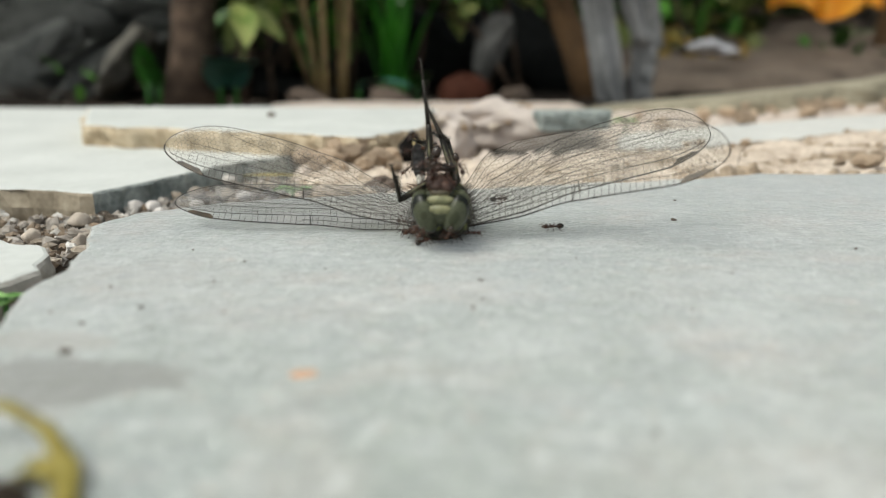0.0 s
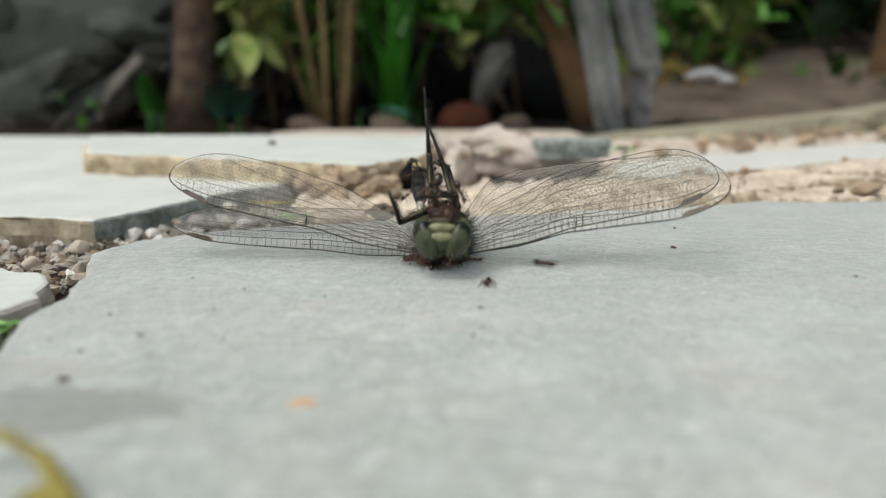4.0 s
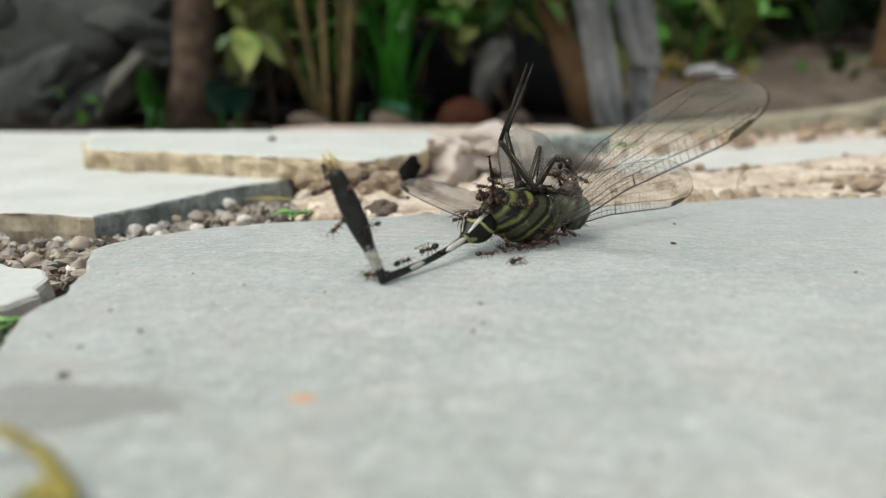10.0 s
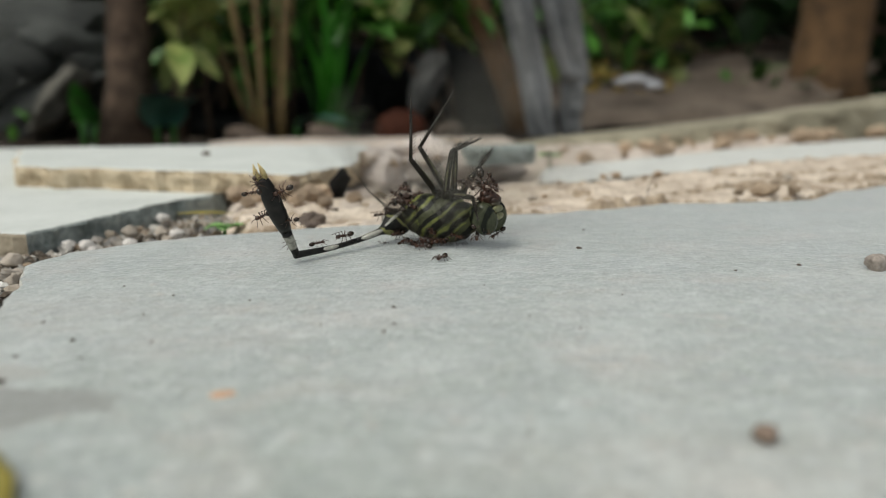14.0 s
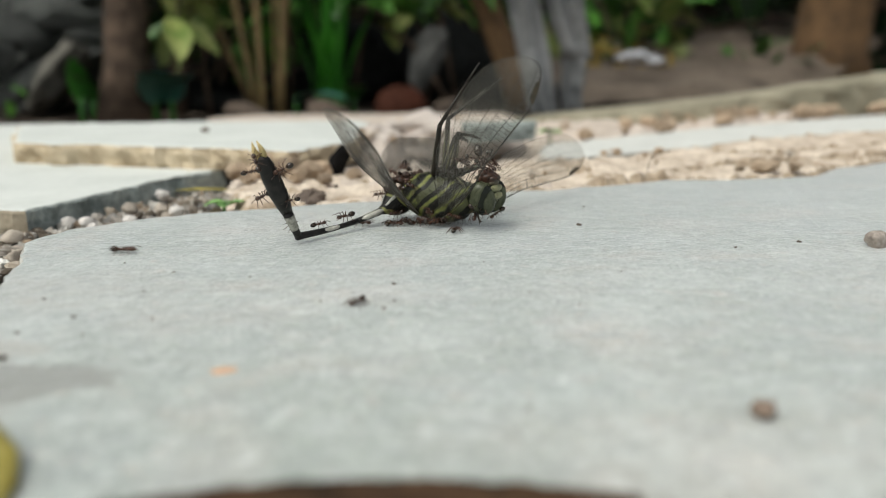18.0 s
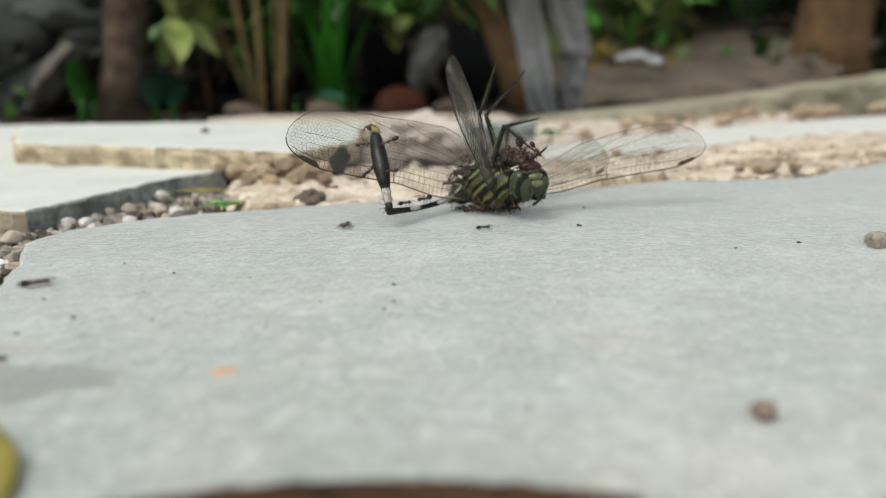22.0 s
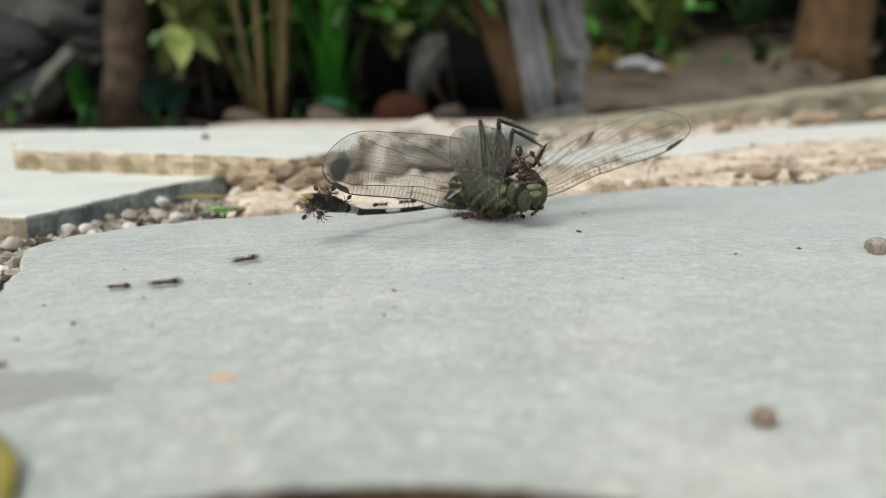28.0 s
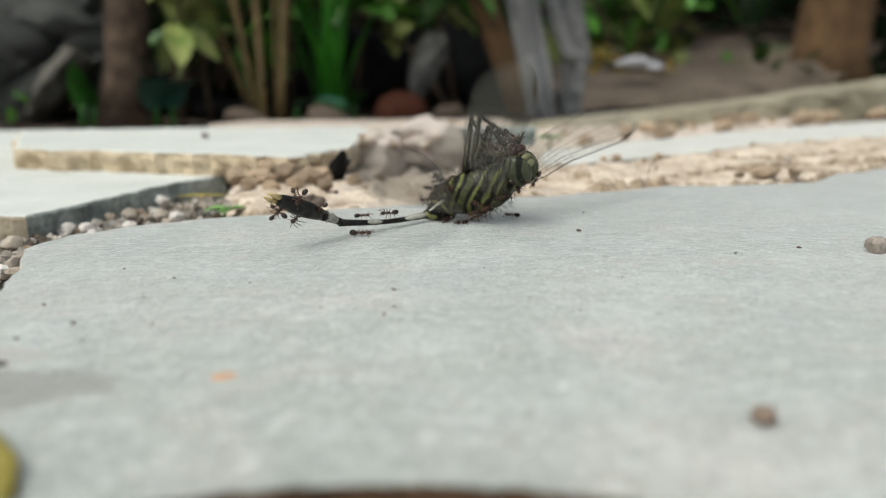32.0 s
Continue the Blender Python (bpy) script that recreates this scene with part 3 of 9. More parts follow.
KERB = mm((50, 316), (110, 297), (147, 305), (187, 312), (224, 324), (330, 365), (640, 520), (640, 560), (330, 395), (224, 346), (147, 324), (70, 330))
kerb_mesh = slab_mesh("kerb", KERB, 0.02, M_KERB, M_KERB, jag=0.0012, step=0.006, seed=15, bevel=0.003)
for v in kerb_mesh.vertices:
    v.co.z += 0.0012 + 0.1 * (v.co.x - 0.079)
thing("kerb", kerb_mesh, Matrix(), "olive grey concrete kerb rising along the garden bed", "kerb", kind="structure")
LEDGE = mm((-58, 256), (-40, 255), (5, 242), (40, 262), (60, 318), (60, 345), (-50, 350), (-66, 330))
thing("ledge", slab_mesh("ledge", LEDGE, 0.012, M_SAND, M_SAND, jag=0.0015, step=0.004, seed=17, bevel=0.002), Matrix.Translation((0, 0, 0.0002)), "sandy mortar ledge at the edge of the garden bed", "ledge", kind="structure")


# stain, clay smear and scratches on the near slab
def patch(name, outline, material, label, z=0.00012, seed=1, wob=0.0014):
    pts = []
    for i, a in enumerate(outline):
        a, b = Vector((*a, 0)), Vector((*outline[(i + 1) % len(outline)], 0))
        for k in range(12):
            q = a.lerp(b, k / 12)
            pts.append(q + wob * noise.noise_vector(Vector((q.x * 600, q.y * 600, seed))) * Vector((1, 1, 0)).x)
    v = [(p.x, p.y, z) for p in pts] + [(p.x, p.y, -0.0003) for p in pts]
    n_ = len(pts)
    f = [tuple(range(n_))] + [(i, i + n_, (i + 1) % n_ + n_, (i + 1) % n_) for i in range(n_)]
    me = mesh_of(name, v, f, material, smooth=False)
    bm = bmesh.new()
    bm.from_mesh(me)
    bmesh.ops.recalc_face_normals(bm, faces=bm.faces)
    bm.to_mesh(me)
    bm.free()
    return part(name, me, front, label)


patch("clay_smear", mm((-10.8, 52.1), (-10.2, 52.7), (-9.2, 52.9), (-8.9, 52.3), (-9.8, 51.7), (-10.5, 51.5)), M_ORANGE, "small orange clay smear", seed=4, wob=0.00025)

rng = random.Random(31)
for k in range(26):
    x, y, a, ln, w = rng.uniform(44, 80), rng.uniform(76, 116), rng.gauss(1.1, 0.07), rng.uniform(3, 12), rng.uniform(0.03, 0.06)
    if k > 18:
        x, y, ln = rng.uniform(-34, 30), rng.uniform(52, 110), rng.uniform(1.5, 4)
    v, f = [], []
    for i in range(9):
        s = i / 8
        px_, py_ = x + math.cos(a + 0.05 * s) * ln * s, y + math.sin(a + 0.05 * s) * ln * s
        hw = w * math.sin(math.pi * (0.08 + 0.84 * s))
        v += [((px_ - math.sin(a) * hw) * MM, (py_ + math.cos(a) * hw) * MM, 0.00002), (px_ * MM, py_ * MM, 0.00007), ((px_ + math.sin(a) * hw) * MM, (py_ - math.cos(a) * hw) * MM, 0.00002)]
    for i in range(8):
        f += [(3 * i + 1, 3 * i, 3 * i + 3, 3 * i + 4), (3 * i + 2, 3 * i + 1, 3 * i + 4, 3 * i + 5)]
    part("scratch", mesh_of("scratch", v, f, M_SCRATCH), front, "fine pale scratch")

# grit on the near slab
GRIT = [stone_mesh("grit", (0.5, 0.42, 0.3), M_BROWNSTONE, 40 + i, cuts=2) for i in range(3)]
rng = random.Random(5)
for x, y, s in ((4.0, 75.5, 0.32), (2.8, 67, 0.3), (3.9, 69.5, 0.26), (31.6, 103.8, 0.55), (-28.5, 56.6, 0.55), (-22.3, 75.4, 0.2), (-31.8, 73.7, 0.25), (-26.6, 67.3, 0.3), (-34.5, 57.6, 0.35), (-4, 60, 0.18), (15, 84, 0.16), (-12, 80, 0.18), (-3.5, 70, 0.16), (22, 66, 0.2), (48, 88, 0.3), (57.5, 90, 0.4), (12.6, 43, 0.25), (36, 118, 0.3), (-30, 63, 0.3), (-24, 62, 0.2), (-19, 66, 0.22), (-34, 66, 0.25), (-8, 63, 0.16), (-14, 71, 0.15), (-21, 83, 0.22), (-28, 88, 0.2), (18, 71, 0.14), (30, 78, 0.16)):
    m = Matrix.Translation((x * MM, y * MM, s * 0.18 * MM)) @ Matrix.Rotation(rng.uniform(0, 6), 4, "Z") @ Matrix.Diagonal((s * MM * 2, s * MM * 2, s * MM * 1.7, 1))
    thing("grit", GRIT[rng.randrange(3)], m, "tiny dark grain of grit on the slab", "grit", "grit on the slab")
thing("clod", stone_mesh("clod", (1.1 * MM, 1.0 * MM, 0.8 * MM), M_CLOD, 61), Matrix.Translation((28.0 * MM, 40.2 * MM, 0.7 * MM)), "small brown crumb of soil on the slab", "clod")
thing("pebble", stone_mesh("pebble", (1.8 * MM, 1.5 * MM, 1.45 * MM), M_GREYCLOD, 66, rough=1.2), Matrix.Translation((66.0 * MM, 86.6 * MM, 0.9 * MM)), "small pale brown pebble on the slab", "pebble")

# ---- stones in the gap ----
rng = random.Random(11)
gravel = Soup()
for k in range(8000):
    x, y = rng.uniform(-130, -8), rng.uniform(70, 165)
    # only in the gap: between the near slab and the slabs behind
    near_y = 60 if x < -46 else 101 + (x + 45) * 0.47
    far_y = 128 - (x + 56) * 0.12 if x < -56 else 130 + (x + 56) * 2.05
    if not (near_y < y < min(far_y, 200)) or (x < -44.5 and y < 103):
        continue
    r = rng.choice((0.3, 0.4, 0.4, 0.5, 0.5, 0.6, 0.7, 0.8, 0.9, 1.2))
    gravel.ball((x * MM, y * MM, (-5.4 + r * 0.4 + rng.uniform(-0.6, 0.8)) * MM), (r * MM * rng.uniform(0.8, 1.4), r * MM, r * MM * rng.uniform(0.6, 1)), 5, 7, Matrix.Rotation(rng.uniform(0, 6), 3, "Z") @ Matrix.Rotation(rng.uniform(0, 3), 3, "X"), 0.75, k * 0.7)
tagged(new("gravel", gravel.mesh("gravel", M_GRAVEL, False)), "loose grey and brown gravel in the gap between slabs", "gravel", kind="stuff")
PEBS = [stone_mesh("pebble", (1, 0.8, 0.65), (M_PEBBLE, M_RUBBLE, M_RUBBLE, M_PEBBLE, M_RUBBLE)[i], 80 + i, cuts=3, rough=1.5, flat=True) for i in range(5)]
def pebbles(places, label):
    for x, y, s, z in places:
        if y > 200:
            x, y, s = x + rng.uniform(-4, 4), y + rng.uniform(-4, 5), s * rng.uniform(0.45, 1.25)
        m = Matrix.Translation((x * MM, y * MM, z * MM)) @ Matrix.Rotation(rng.uniform(0, 6), 4, "Z") @ Matrix.Diagonal((s * 0.7 * MM, s * 0.7 * MM, s * 0.66 * MM, 1))
        thing("pebble", PEBS[rng.randrange(5) if y < 140 else (1, 2, 4)[rng.randrange(3)]], m, label, "pebble", "pebbles in the gap")


pebbles(((-53, 121, 2.4, -5), (-47, 118, 2, -5), (-43, 124, 2.6, -4.5), (-38, 123, 3, -4.2), (-33, 128, 2.6, -4), (-30, 126, 2, -4), (-25, 133, 2.4, -4), (-27, 140, 2.8, -4), (-57, 112, 2.6, -5), (-62, 108, 3, -5), (-66, 116, 2.2, -5), (-49, 108, 2, -5), (-52, 103, 2.3, -5.5), (-35, 137, 2.4, -4), (-46, 131, 2.2, -5), (-41, 137, 1.8, -5), (-50, 127, 1.6, -5)), "pale pebble among gravel between paving slabs")
pebbles(((-27, 166, 4.6, 0.2), (-22, 163, 5.0, 0.6), (-17, 165, 5.4, 0.8), (-12, 163, 5.0, 0.4), (-24, 159, 3.2, -0.6), (-19, 158, 3.0, -0.4), (-14, 158.5, 3.4, -0.2), (-9, 165, 4.4, 0.4), (-8, 157, 3.0, -0.4), (-15, 168, 4.4, 2.4), (-21, 168, 4.2, 2.0), (-2, 161, 3.4, -0.2), (3, 164, 2.6, -0.2)), "broken lump of tan rubble under a slab edge")
pebbles(((70, 240, 4.5, 0), (82, 244, 5.0, 0.8), (94, 254, 5.5, 1), (106, 262, 6.0, 1.2), (116, 270, 5.5, 1.4), (128, 276, 6, 1.6), (141, 284, 6.5, 1.8), (154, 288, 6, 2), (60, 246, 4, 0), (166, 296, 7, 2.2), (52, 262, 6, 0), (66, 268, 5, 0.5), (88, 272, 5, 1), (182, 302, 7, 2.4), (75, 282, 4, 1), (44, 262, 5, 0), (196, 308, 6.5, 2.6), (212, 314, 6.5, 2.6), (110, 284, 4, 2.6), (134, 294, 4.5, 2.8), (100, 252, 3, 0.6), (122, 266, 3, 1), (158, 284, 3.4, 1.2), (190, 298, 4, 1.4), (98, 274, 5.5, 1.6), (120, 284, 5.5, 2), (148, 296, 5, 2.4), (172, 304, 5.5, 2.6)), "tan pebble in sand beside the kerb")
thing("pebble", stone_mesh("pebble", (3.2 * MM, 2.4 * MM, 2.0 * MM), M_BROWNSTONE, 91, rough=1.6, flat=True), Matrix.Translation((-9.2 * MM, 133.3 * MM, -0.4 * MM)), "dark brown angular pebble at the slab edge", "pebble")
thing("stone", stone_mesh("stone", (2.3 * MM, 2.2 * MM, 3.8 * MM), M_BLACKSTONE, 92, rough=1.6), Matrix.Translation((-5.3 * MM, 166 * MM, 2.2 * MM)) @ Matrix.Rotation(0.25, 4, "Y"), "black stone beside a mortar lump", "stone")
lump_a = thing("mortar_lump", stone_mesh("mortar_lump", (8.6 * MM, 7 * MM, 8.2 * MM), M_LUMP, 93, rough=1.0, cuts=4), Matrix.Translation((3 * MM, 197 * MM, 0.6 * MM)), "grey weathered lump of mortar between slabs", "stone")
lump_b = thing("mortar_lump", stone_mesh("mortar_lump", (20 * MM, 11 * MM, 6.6 * MM), M_LUMP, 95, rough=0.7, cuts=4), Matrix.Translation((27 * MM, 226 * MM, 0.5 * MM)), "low bank of pinkish crumbled mortar between slabs", "stone")
lump_c = thing("mortar_lump", stone_mesh("mortar_lump", (16 * MM, 12 * MM, 7 * MM), M_LUMP, 96, rough=0.7, cuts=4), Matrix.Translation((18 * MM, 236 * MM, 2.4 * MM)), "sandy pink lump of broken mortar", "stone")
thing("slab_chip", slab_mesh("slab_chip", mm((28, 209), (47, 213), (49, 223), (27, 219)), 0.005, M_EDGE_DARK, M_EDGE_DARK, jag=0.0006, seed=19), Matrix.Translation((0, 0, 0.0062)), "dark grey chip of paving slab", "stone")
rng = random.Random(91)
for lump, (rx, ry, rz) in ((lump_a, (8.6, 7, 8.2)), (lump_b, (20, 11, 6.6)), (lump_c, (16, 12, 7))):
    for k in range(9):
        a, e, s = rng.uniform(3.2, 6.2), rng.uniform(0.1, 1.0), rng.uniform(0.9, 2.2)
        q = Vector((rx * math.cos(a) * math.cos(e), ry * math.sin(a) * math.cos(e), rz * math.sin(e))) * 0.8
        part("chip", PEBS[k % 5], lump, m=Matrix.Translation(q * MM) @ Matrix.Rotation(k * 1.1, 4, "Z") @ Matrix.Diagonal((s * MM, s * MM, s * 0.8 * MM, 1)))
for k, (x, y, s) in enumerate(((84, 153, 2.6), (90, 152, 2.0), (77, 150, 1.2), (61, 182, 1.6), (57, 179, 1.2), (44, 170, 1.0), (66, 176, 1.2), (72, 184, 1.4), (99, 172, 1.6), (118, 185, 1.6), (33, 146, 1.1), (36, 148, 0.8), (20, 140, 1.0))):
    m = Matrix.Translation((x * MM, y * MM, (1.4 if y > 145 else -1.6) * MM)) @ Matrix.Rotation(k * 1.3, 4, "Z") @ Matrix.Diagonal((s * MM, s * MM, s * 0.9 * MM, 1))
    thing("pebble", PEBS[k % 5] if k % 3 else stone_mesh("pebble", (1.2, 0.8, 0.6), M_RUBBLE, 120 + k, rough=1.2, cuts=3, flat=True), m, "small pebble bedded in sandy mortar", "pebble", "pebbles in the mortar")
thing("clod", stone_mesh("clod", (1.3 * MM, 1.0 * MM, 0.7 * MM), M_BROWNSTONE, 64), Matrix.Translation((-43.6 * MM, 215 * MM, 5.1 * MM)), "dark crumb of soil on the far paving slab", "clod")
# small weeds in the gap
M_SPROUT = mat("bright_green_sprout", (0.09, 0.22, 0.05), (0.24, 0.42, 0.13), size=0.003, fine=0.0008, rough=0.5, bump=0.2)
SPROUT = [leaf_mesh("leaf", 3.6 * MM, 3.0 * MM, M_SPROUT, 0.2, 0.3), leaf_mesh("leaf", 3.2 * MM, 2.0 * MM, M_SPROUT, 0.35, 0.3)]


# larger pale stones among the gravel
PALES = [stone_mesh("pebble", (1, 0.85, 0.75), M_WHITESTONE if i < 2 else M_PEBBLE, 160 + i, cuts=3, rough=0.9) for i in range(4)]
for k, (x, y, s, z) in enumerate(((-50.6, 132.2, 1.5, -3.6), (-47.4, 131.8, 1.7, -3.6), (-43.6, 143.5, 1.5, -3.4), (-36.8, 139.2, 1.8, -3.2), (-33.6, 137.6, 1.5, -3.0), (-40.2, 154.0, 1.6, -2.6), (-55.0, 120.5, 1.7, -3.6), (-49.8, 108.0, 1.5, -4.0), (-45.2, 128.0, 1.3, -3.8), (-40.6, 133.0, 1.4, -3.6), (-51.5, 113.5, 1.2, -4.0), (-58.5, 112.0, 1.6, -4.0))):
    thing("pebble", PALES[k % 4], Matrix.Translation((x * MM, y * MM, z * MM)) @ Matrix.Rotation(k * 1.7, 4, "Z") @ Matrix.Rotation(k * 0.6, 4, "X") @ Matrix.Diagonal((s * MM, s * MM, s * MM, 1)), "rounded pale pebble lying on the gravel", "pebble", "pebbles in the gap")


def weed(x, y, z, count, scale, label):
    stem = Soup().tube([(0, 0, -2 * MM), (0.2 * MM, 0, 0.8 * MM), (0.3 * MM, 0.2 * MM, 1.6 * MM)], [0.35 * MM, 0.3 * MM, 0.22 * MM], 6)
    w = thing("weed", stem.mesh("stem", M_LEAF), Matrix.Translation((x * MM, y * MM, z * MM)) @ Matrix.Diagonal((scale, scale, scale, 1)), label, "weed", "weeds in the gaps")
    for k in range(count):
        part("leaf", SPROUT[k % 2], w, m=Matrix.Translation((0.2 * MM, 0.1 * MM, (0.8 + 0.25 * k) * MM)) @ Matrix.Rotation(k * 2.4, 4, "Z") @ Matrix.Rotation(-0.5 + 0.12 * k, 4, "Y"))


weed(-25.6, 139.0, -3.6, 5, 1.05, "small green weed between gravel and slab")
weed(-44.6, 78.0, -4.0, 5, 0.9, "green weed beside a broken slab")
weed(54, 226, 0.6, 7, 1.15, "green weed growing through rubble")
weed(-62, 95, -4.0, 5, 1.3, "green weed in the gravel")
thing("fallen_leaf", leaf_mesh("fallen_leaf", 11 * MM, 3.4 * MM, M_DRY, 0.05, 0.1), Matrix.Translation((-36.2 * MM, 148.5 * MM, -0.9 * MM)) @ Matrix.Rotation(0.25, 4, "Z"), "fallen yellow leaf under the slab edge", "leaf")

# ---- near end of the slab: dry curled stalk and a strip of bark ----
curl = Soup().tube([(-31 * MM, 43 * MM, 2.0 * MM), (-26.5 * MM, 42.3 * MM, 2.4 * MM), (-23.4 * MM, 40.4 * MM, 1.9 * MM), (-21.2 * MM, 38.0 * MM, 1.0 * MM), (-20.2 * MM, 35.0 * MM, 0.5 * MM), (-19.9 * MM, 32 * MM, 0.4 * MM)], [0.3 * MM, 0.42 * MM, 0.5 * MM, 0.62 * MM, 0.75 * MM, 0.6 * MM], 10, 0.6).tube([(-20.6 * MM, 36.2 * MM, 0.7 * MM), (-22.0 * MM, 36.6 * MM, 1.5 * MM), (-22.8 * MM, 37.6 * MM, 1.5 * MM), (-23.2 * MM, 36.6 * MM, 0.9 * MM)], [0.5 * MM, 0.42 * MM, 0.34 * MM, 0.1 * MM], 8, 0.6)
cl = thing("dry_tendril", curl.mesh("dry_tendril", M_DRY), Matrix.Translation((0.0012, 0, 0)), "curled yellow dry leaf stalk lying on the slab", "dry leaf")
part("bract", leaf_mesh("bract", 4 * MM, 2.2 * MM, M_DRY, 0.3, 0.5), cl, "small dry bract", Matrix.Translation((-21 * MM, 37.4 * MM, 0.9 * MM)) @ Matrix.Rotation(2.9, 4, "Z"))
part("husk", stone_mesh("husk", (2.4 * MM, 3 * MM, 1.6 * MM), M_DRYBROWN, 131, cuts=2), cl, "brown dry husk", Matrix.Translation((-23.5 * MM, 33.2 * MM, 1.0 * MM)))


def bark_mesh():
    """A domed strip of bark: a ragged far rim, a rough back that falls to both ends."""
    v, f, nu, nv = [], [], 48, 16
    for i in range(nu + 1):
        u = i / nu
        x = -18.0 + 34 * u
        far = 33.1 - 0.0085 * (x + 1.7) ** 2 - 0.00012 * max(0, abs(x + 1.7) - 8) ** 3.2 + 0.35 * noise.noise(Vector((x * 0.55, 3, 1))) + 0.16 * noise.noise(Vector((x * 1.6, 8, 1)))
        for k in range(nv + 1):
            w = k / nv
            a = math.pi * (0.12 + 0.88 * w)
            y = far - 1.2 - 15 * (0.5 - 0.5 * math.cos(math.pi * w)) + 1.2 * math.cos(a * 0.5)
            z = 0.15 + 1.5 * math.sin(math.pi * min(1, 0.06 + 0.94 * w)) ** 0.55 * (0.75 + 0.25 * math.sin(math.pi * u)) + 0.25 * noise.noise(Vector((x * 0.5, y * 0.6, 2))) * (0.2 + w)
            v.append(Vector((x, y, max(0.05, z))) * MM)
    top = len(v)
    v += [Vector((p.x, p.y, -0.0001)) for p in v]
    for i in range(nu):
        for k in range(nv):
            a = i * (nv + 1) + k
            f += [(a, a + 1, a + nv + 2, a + nv + 1), (a + top, a + top + nv + 1, a + top + nv + 2, a + top + 1)]
    for i in range(nu):
        a = i * (nv + 1)
        f += [(a, a + nv + 1, a + nv + 1 + top, a + top), (a + nv + nv + 1, a + nv, a + nv + top, a + nv + nv + 1 + top)]
    return mesh_of("bark_strip", v, f, M_BARKSTRIP)


M_BARKSTRIP = mat("dark_brown_bark_strip", (0.02, 0.012, 0.007), (0.09, 0.05, 0.027), size=0.0022, fine=0.0005, spec=0.15, rough=0.9, bump=0.9, depth=0.0005)
bark = bark_mesh()
bm = bmesh.new()
bm.from_mesh(bark)
bmesh.ops.recalc_face_normals(bm, faces=bm.faces)
bm.to_mesh(bark)
bm.free()
tagged(new("bark_strip", bark), "dark brown strip of bark lying on the slab", "bark")


fibre = Soup().tube([(0.05844, 0.15200, -0.00071), (0.05844, 0.15200, 0.00141), (0.05871, 0.15200, 0.00292), (0.05960, 0.15200, 0.00407), (0.06099, 0.15200, 0.00475), (0.06289, 0.15200, 0.00495)], 0.00009, 5)
tagged(new("grass_fibre", fibre.mesh("grass_fibre", M_DRYBROWN)), "thin curved dry grass fibre standing in the mortar", "fibre")


# ---- garden bed behind ----
def trunk(x, y, r, h, lean, material, label, name="sapling", seed=0):
    path, rad = [], []
    for i in range(13):
        s = i / 12
        wob = noise.noise_vector(Vector((seed, s * 3, 1))) * r * 0.5
        path.append((x + lean[0] * s * h + wob.x, y + lean[1] * s * h + wob.y, -0.012 + s * h))
        rad.append(r * (1 + 0.55 * math.exp(-s * h / 0.012)) * (1 - 0.35 * s))
    ob = thing(name, None, Matrix(), label, "tree")
    part("trunk", Soup().tube(path, rad, 18).mesh("trunk", material), ob)
    top = Vector(path[-1])
    r0 = random.Random(seed)
    # leaves out of view, added on top to keep skylight off the bed
    crown = Soup()
    for k in range(60):
        a, e, d = r0.uniform(0, 6.28), r0.uniform(-0.5, 1.2), r0.uniform(0.03, 0.2)
        tip = top + Vector((math.cos(a) * math.cos(e), math.sin(a) * math.cos(e), math.sin(e))) * d
        if k < 9:
            crown.tube([top - Vector((0, 0, 0.01)), top.lerp(tip, 0.5) + Vector((0, 0, 0.01)), tip], [r * 0.3, r * 0.2, r * 0.08], 6)
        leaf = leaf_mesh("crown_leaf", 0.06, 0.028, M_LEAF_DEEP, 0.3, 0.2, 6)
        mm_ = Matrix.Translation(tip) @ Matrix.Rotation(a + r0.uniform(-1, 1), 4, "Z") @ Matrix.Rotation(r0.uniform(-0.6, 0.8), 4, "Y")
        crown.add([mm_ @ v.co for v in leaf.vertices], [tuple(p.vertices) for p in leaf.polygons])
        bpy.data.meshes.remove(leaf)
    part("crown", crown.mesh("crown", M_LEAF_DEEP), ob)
    return ob


trunk(-0.1255, 0.42, 0.0112, 0.42, (0.02, 0.05), M_BARK, "slender brown sapling trunk at the garden edge", seed=1)
trunk(0.0925, 0.445, 0.0078, 0.4, (-0.4, 0.1), M_BARK_ORANGE, "thin brown leaning trunk in the garden bed", seed=2)
trunk(0.373, 0.62, 0.029, 0.5, (0.03, 0.05), M_BARK_ORANGE, "rusty brown trunk beside the kerb", seed=3)
trunk(-0.066, 0.52, 0.006, 0.4, (-0.45, 0.1), M_BARK, "thin dark slanting stem behind the canes", seed=4)


def cane(x, y, r, h, lean, label):
    s = Soup()
    path = [(x + lean * h * i / 12, y, -0.01 + h * i / 12) for i in range(13)]
    s.tube(path, [r * (1.12 if i % 3 == 0 else 1.0) * (1 - 0.2 * i / 12) for i in range(13)], 10)
    thing("cane", s.mesh("cane", M_CANE), Matrix(), label, "plant stem", "canes in the garden bed")


cane(-0.0547, 0.42, 0.0018, 0.3, -0.02, "tan cane stem growing from the bed")
cane(-0.0466, 0.425, 0.0019, 0.3, 0.06, "straight tan cane stem in the bed")
cane(-0.0505, 0.44, 0.0013, 0.25, 0.02, "thin tan cane stem in the bed")
cane(-0.062, 0.45, 0.002, 0.25, -0.38, "thin tan slanting cane stem")
cane(-0.058, 0.43, 0.0018, 0.28, -0.16, "thin tan cane leaning away from its clump")
cane(-0.05, 0.432, 0.0016, 0.26, 0.14, "thin tan cane leaning over the bed")


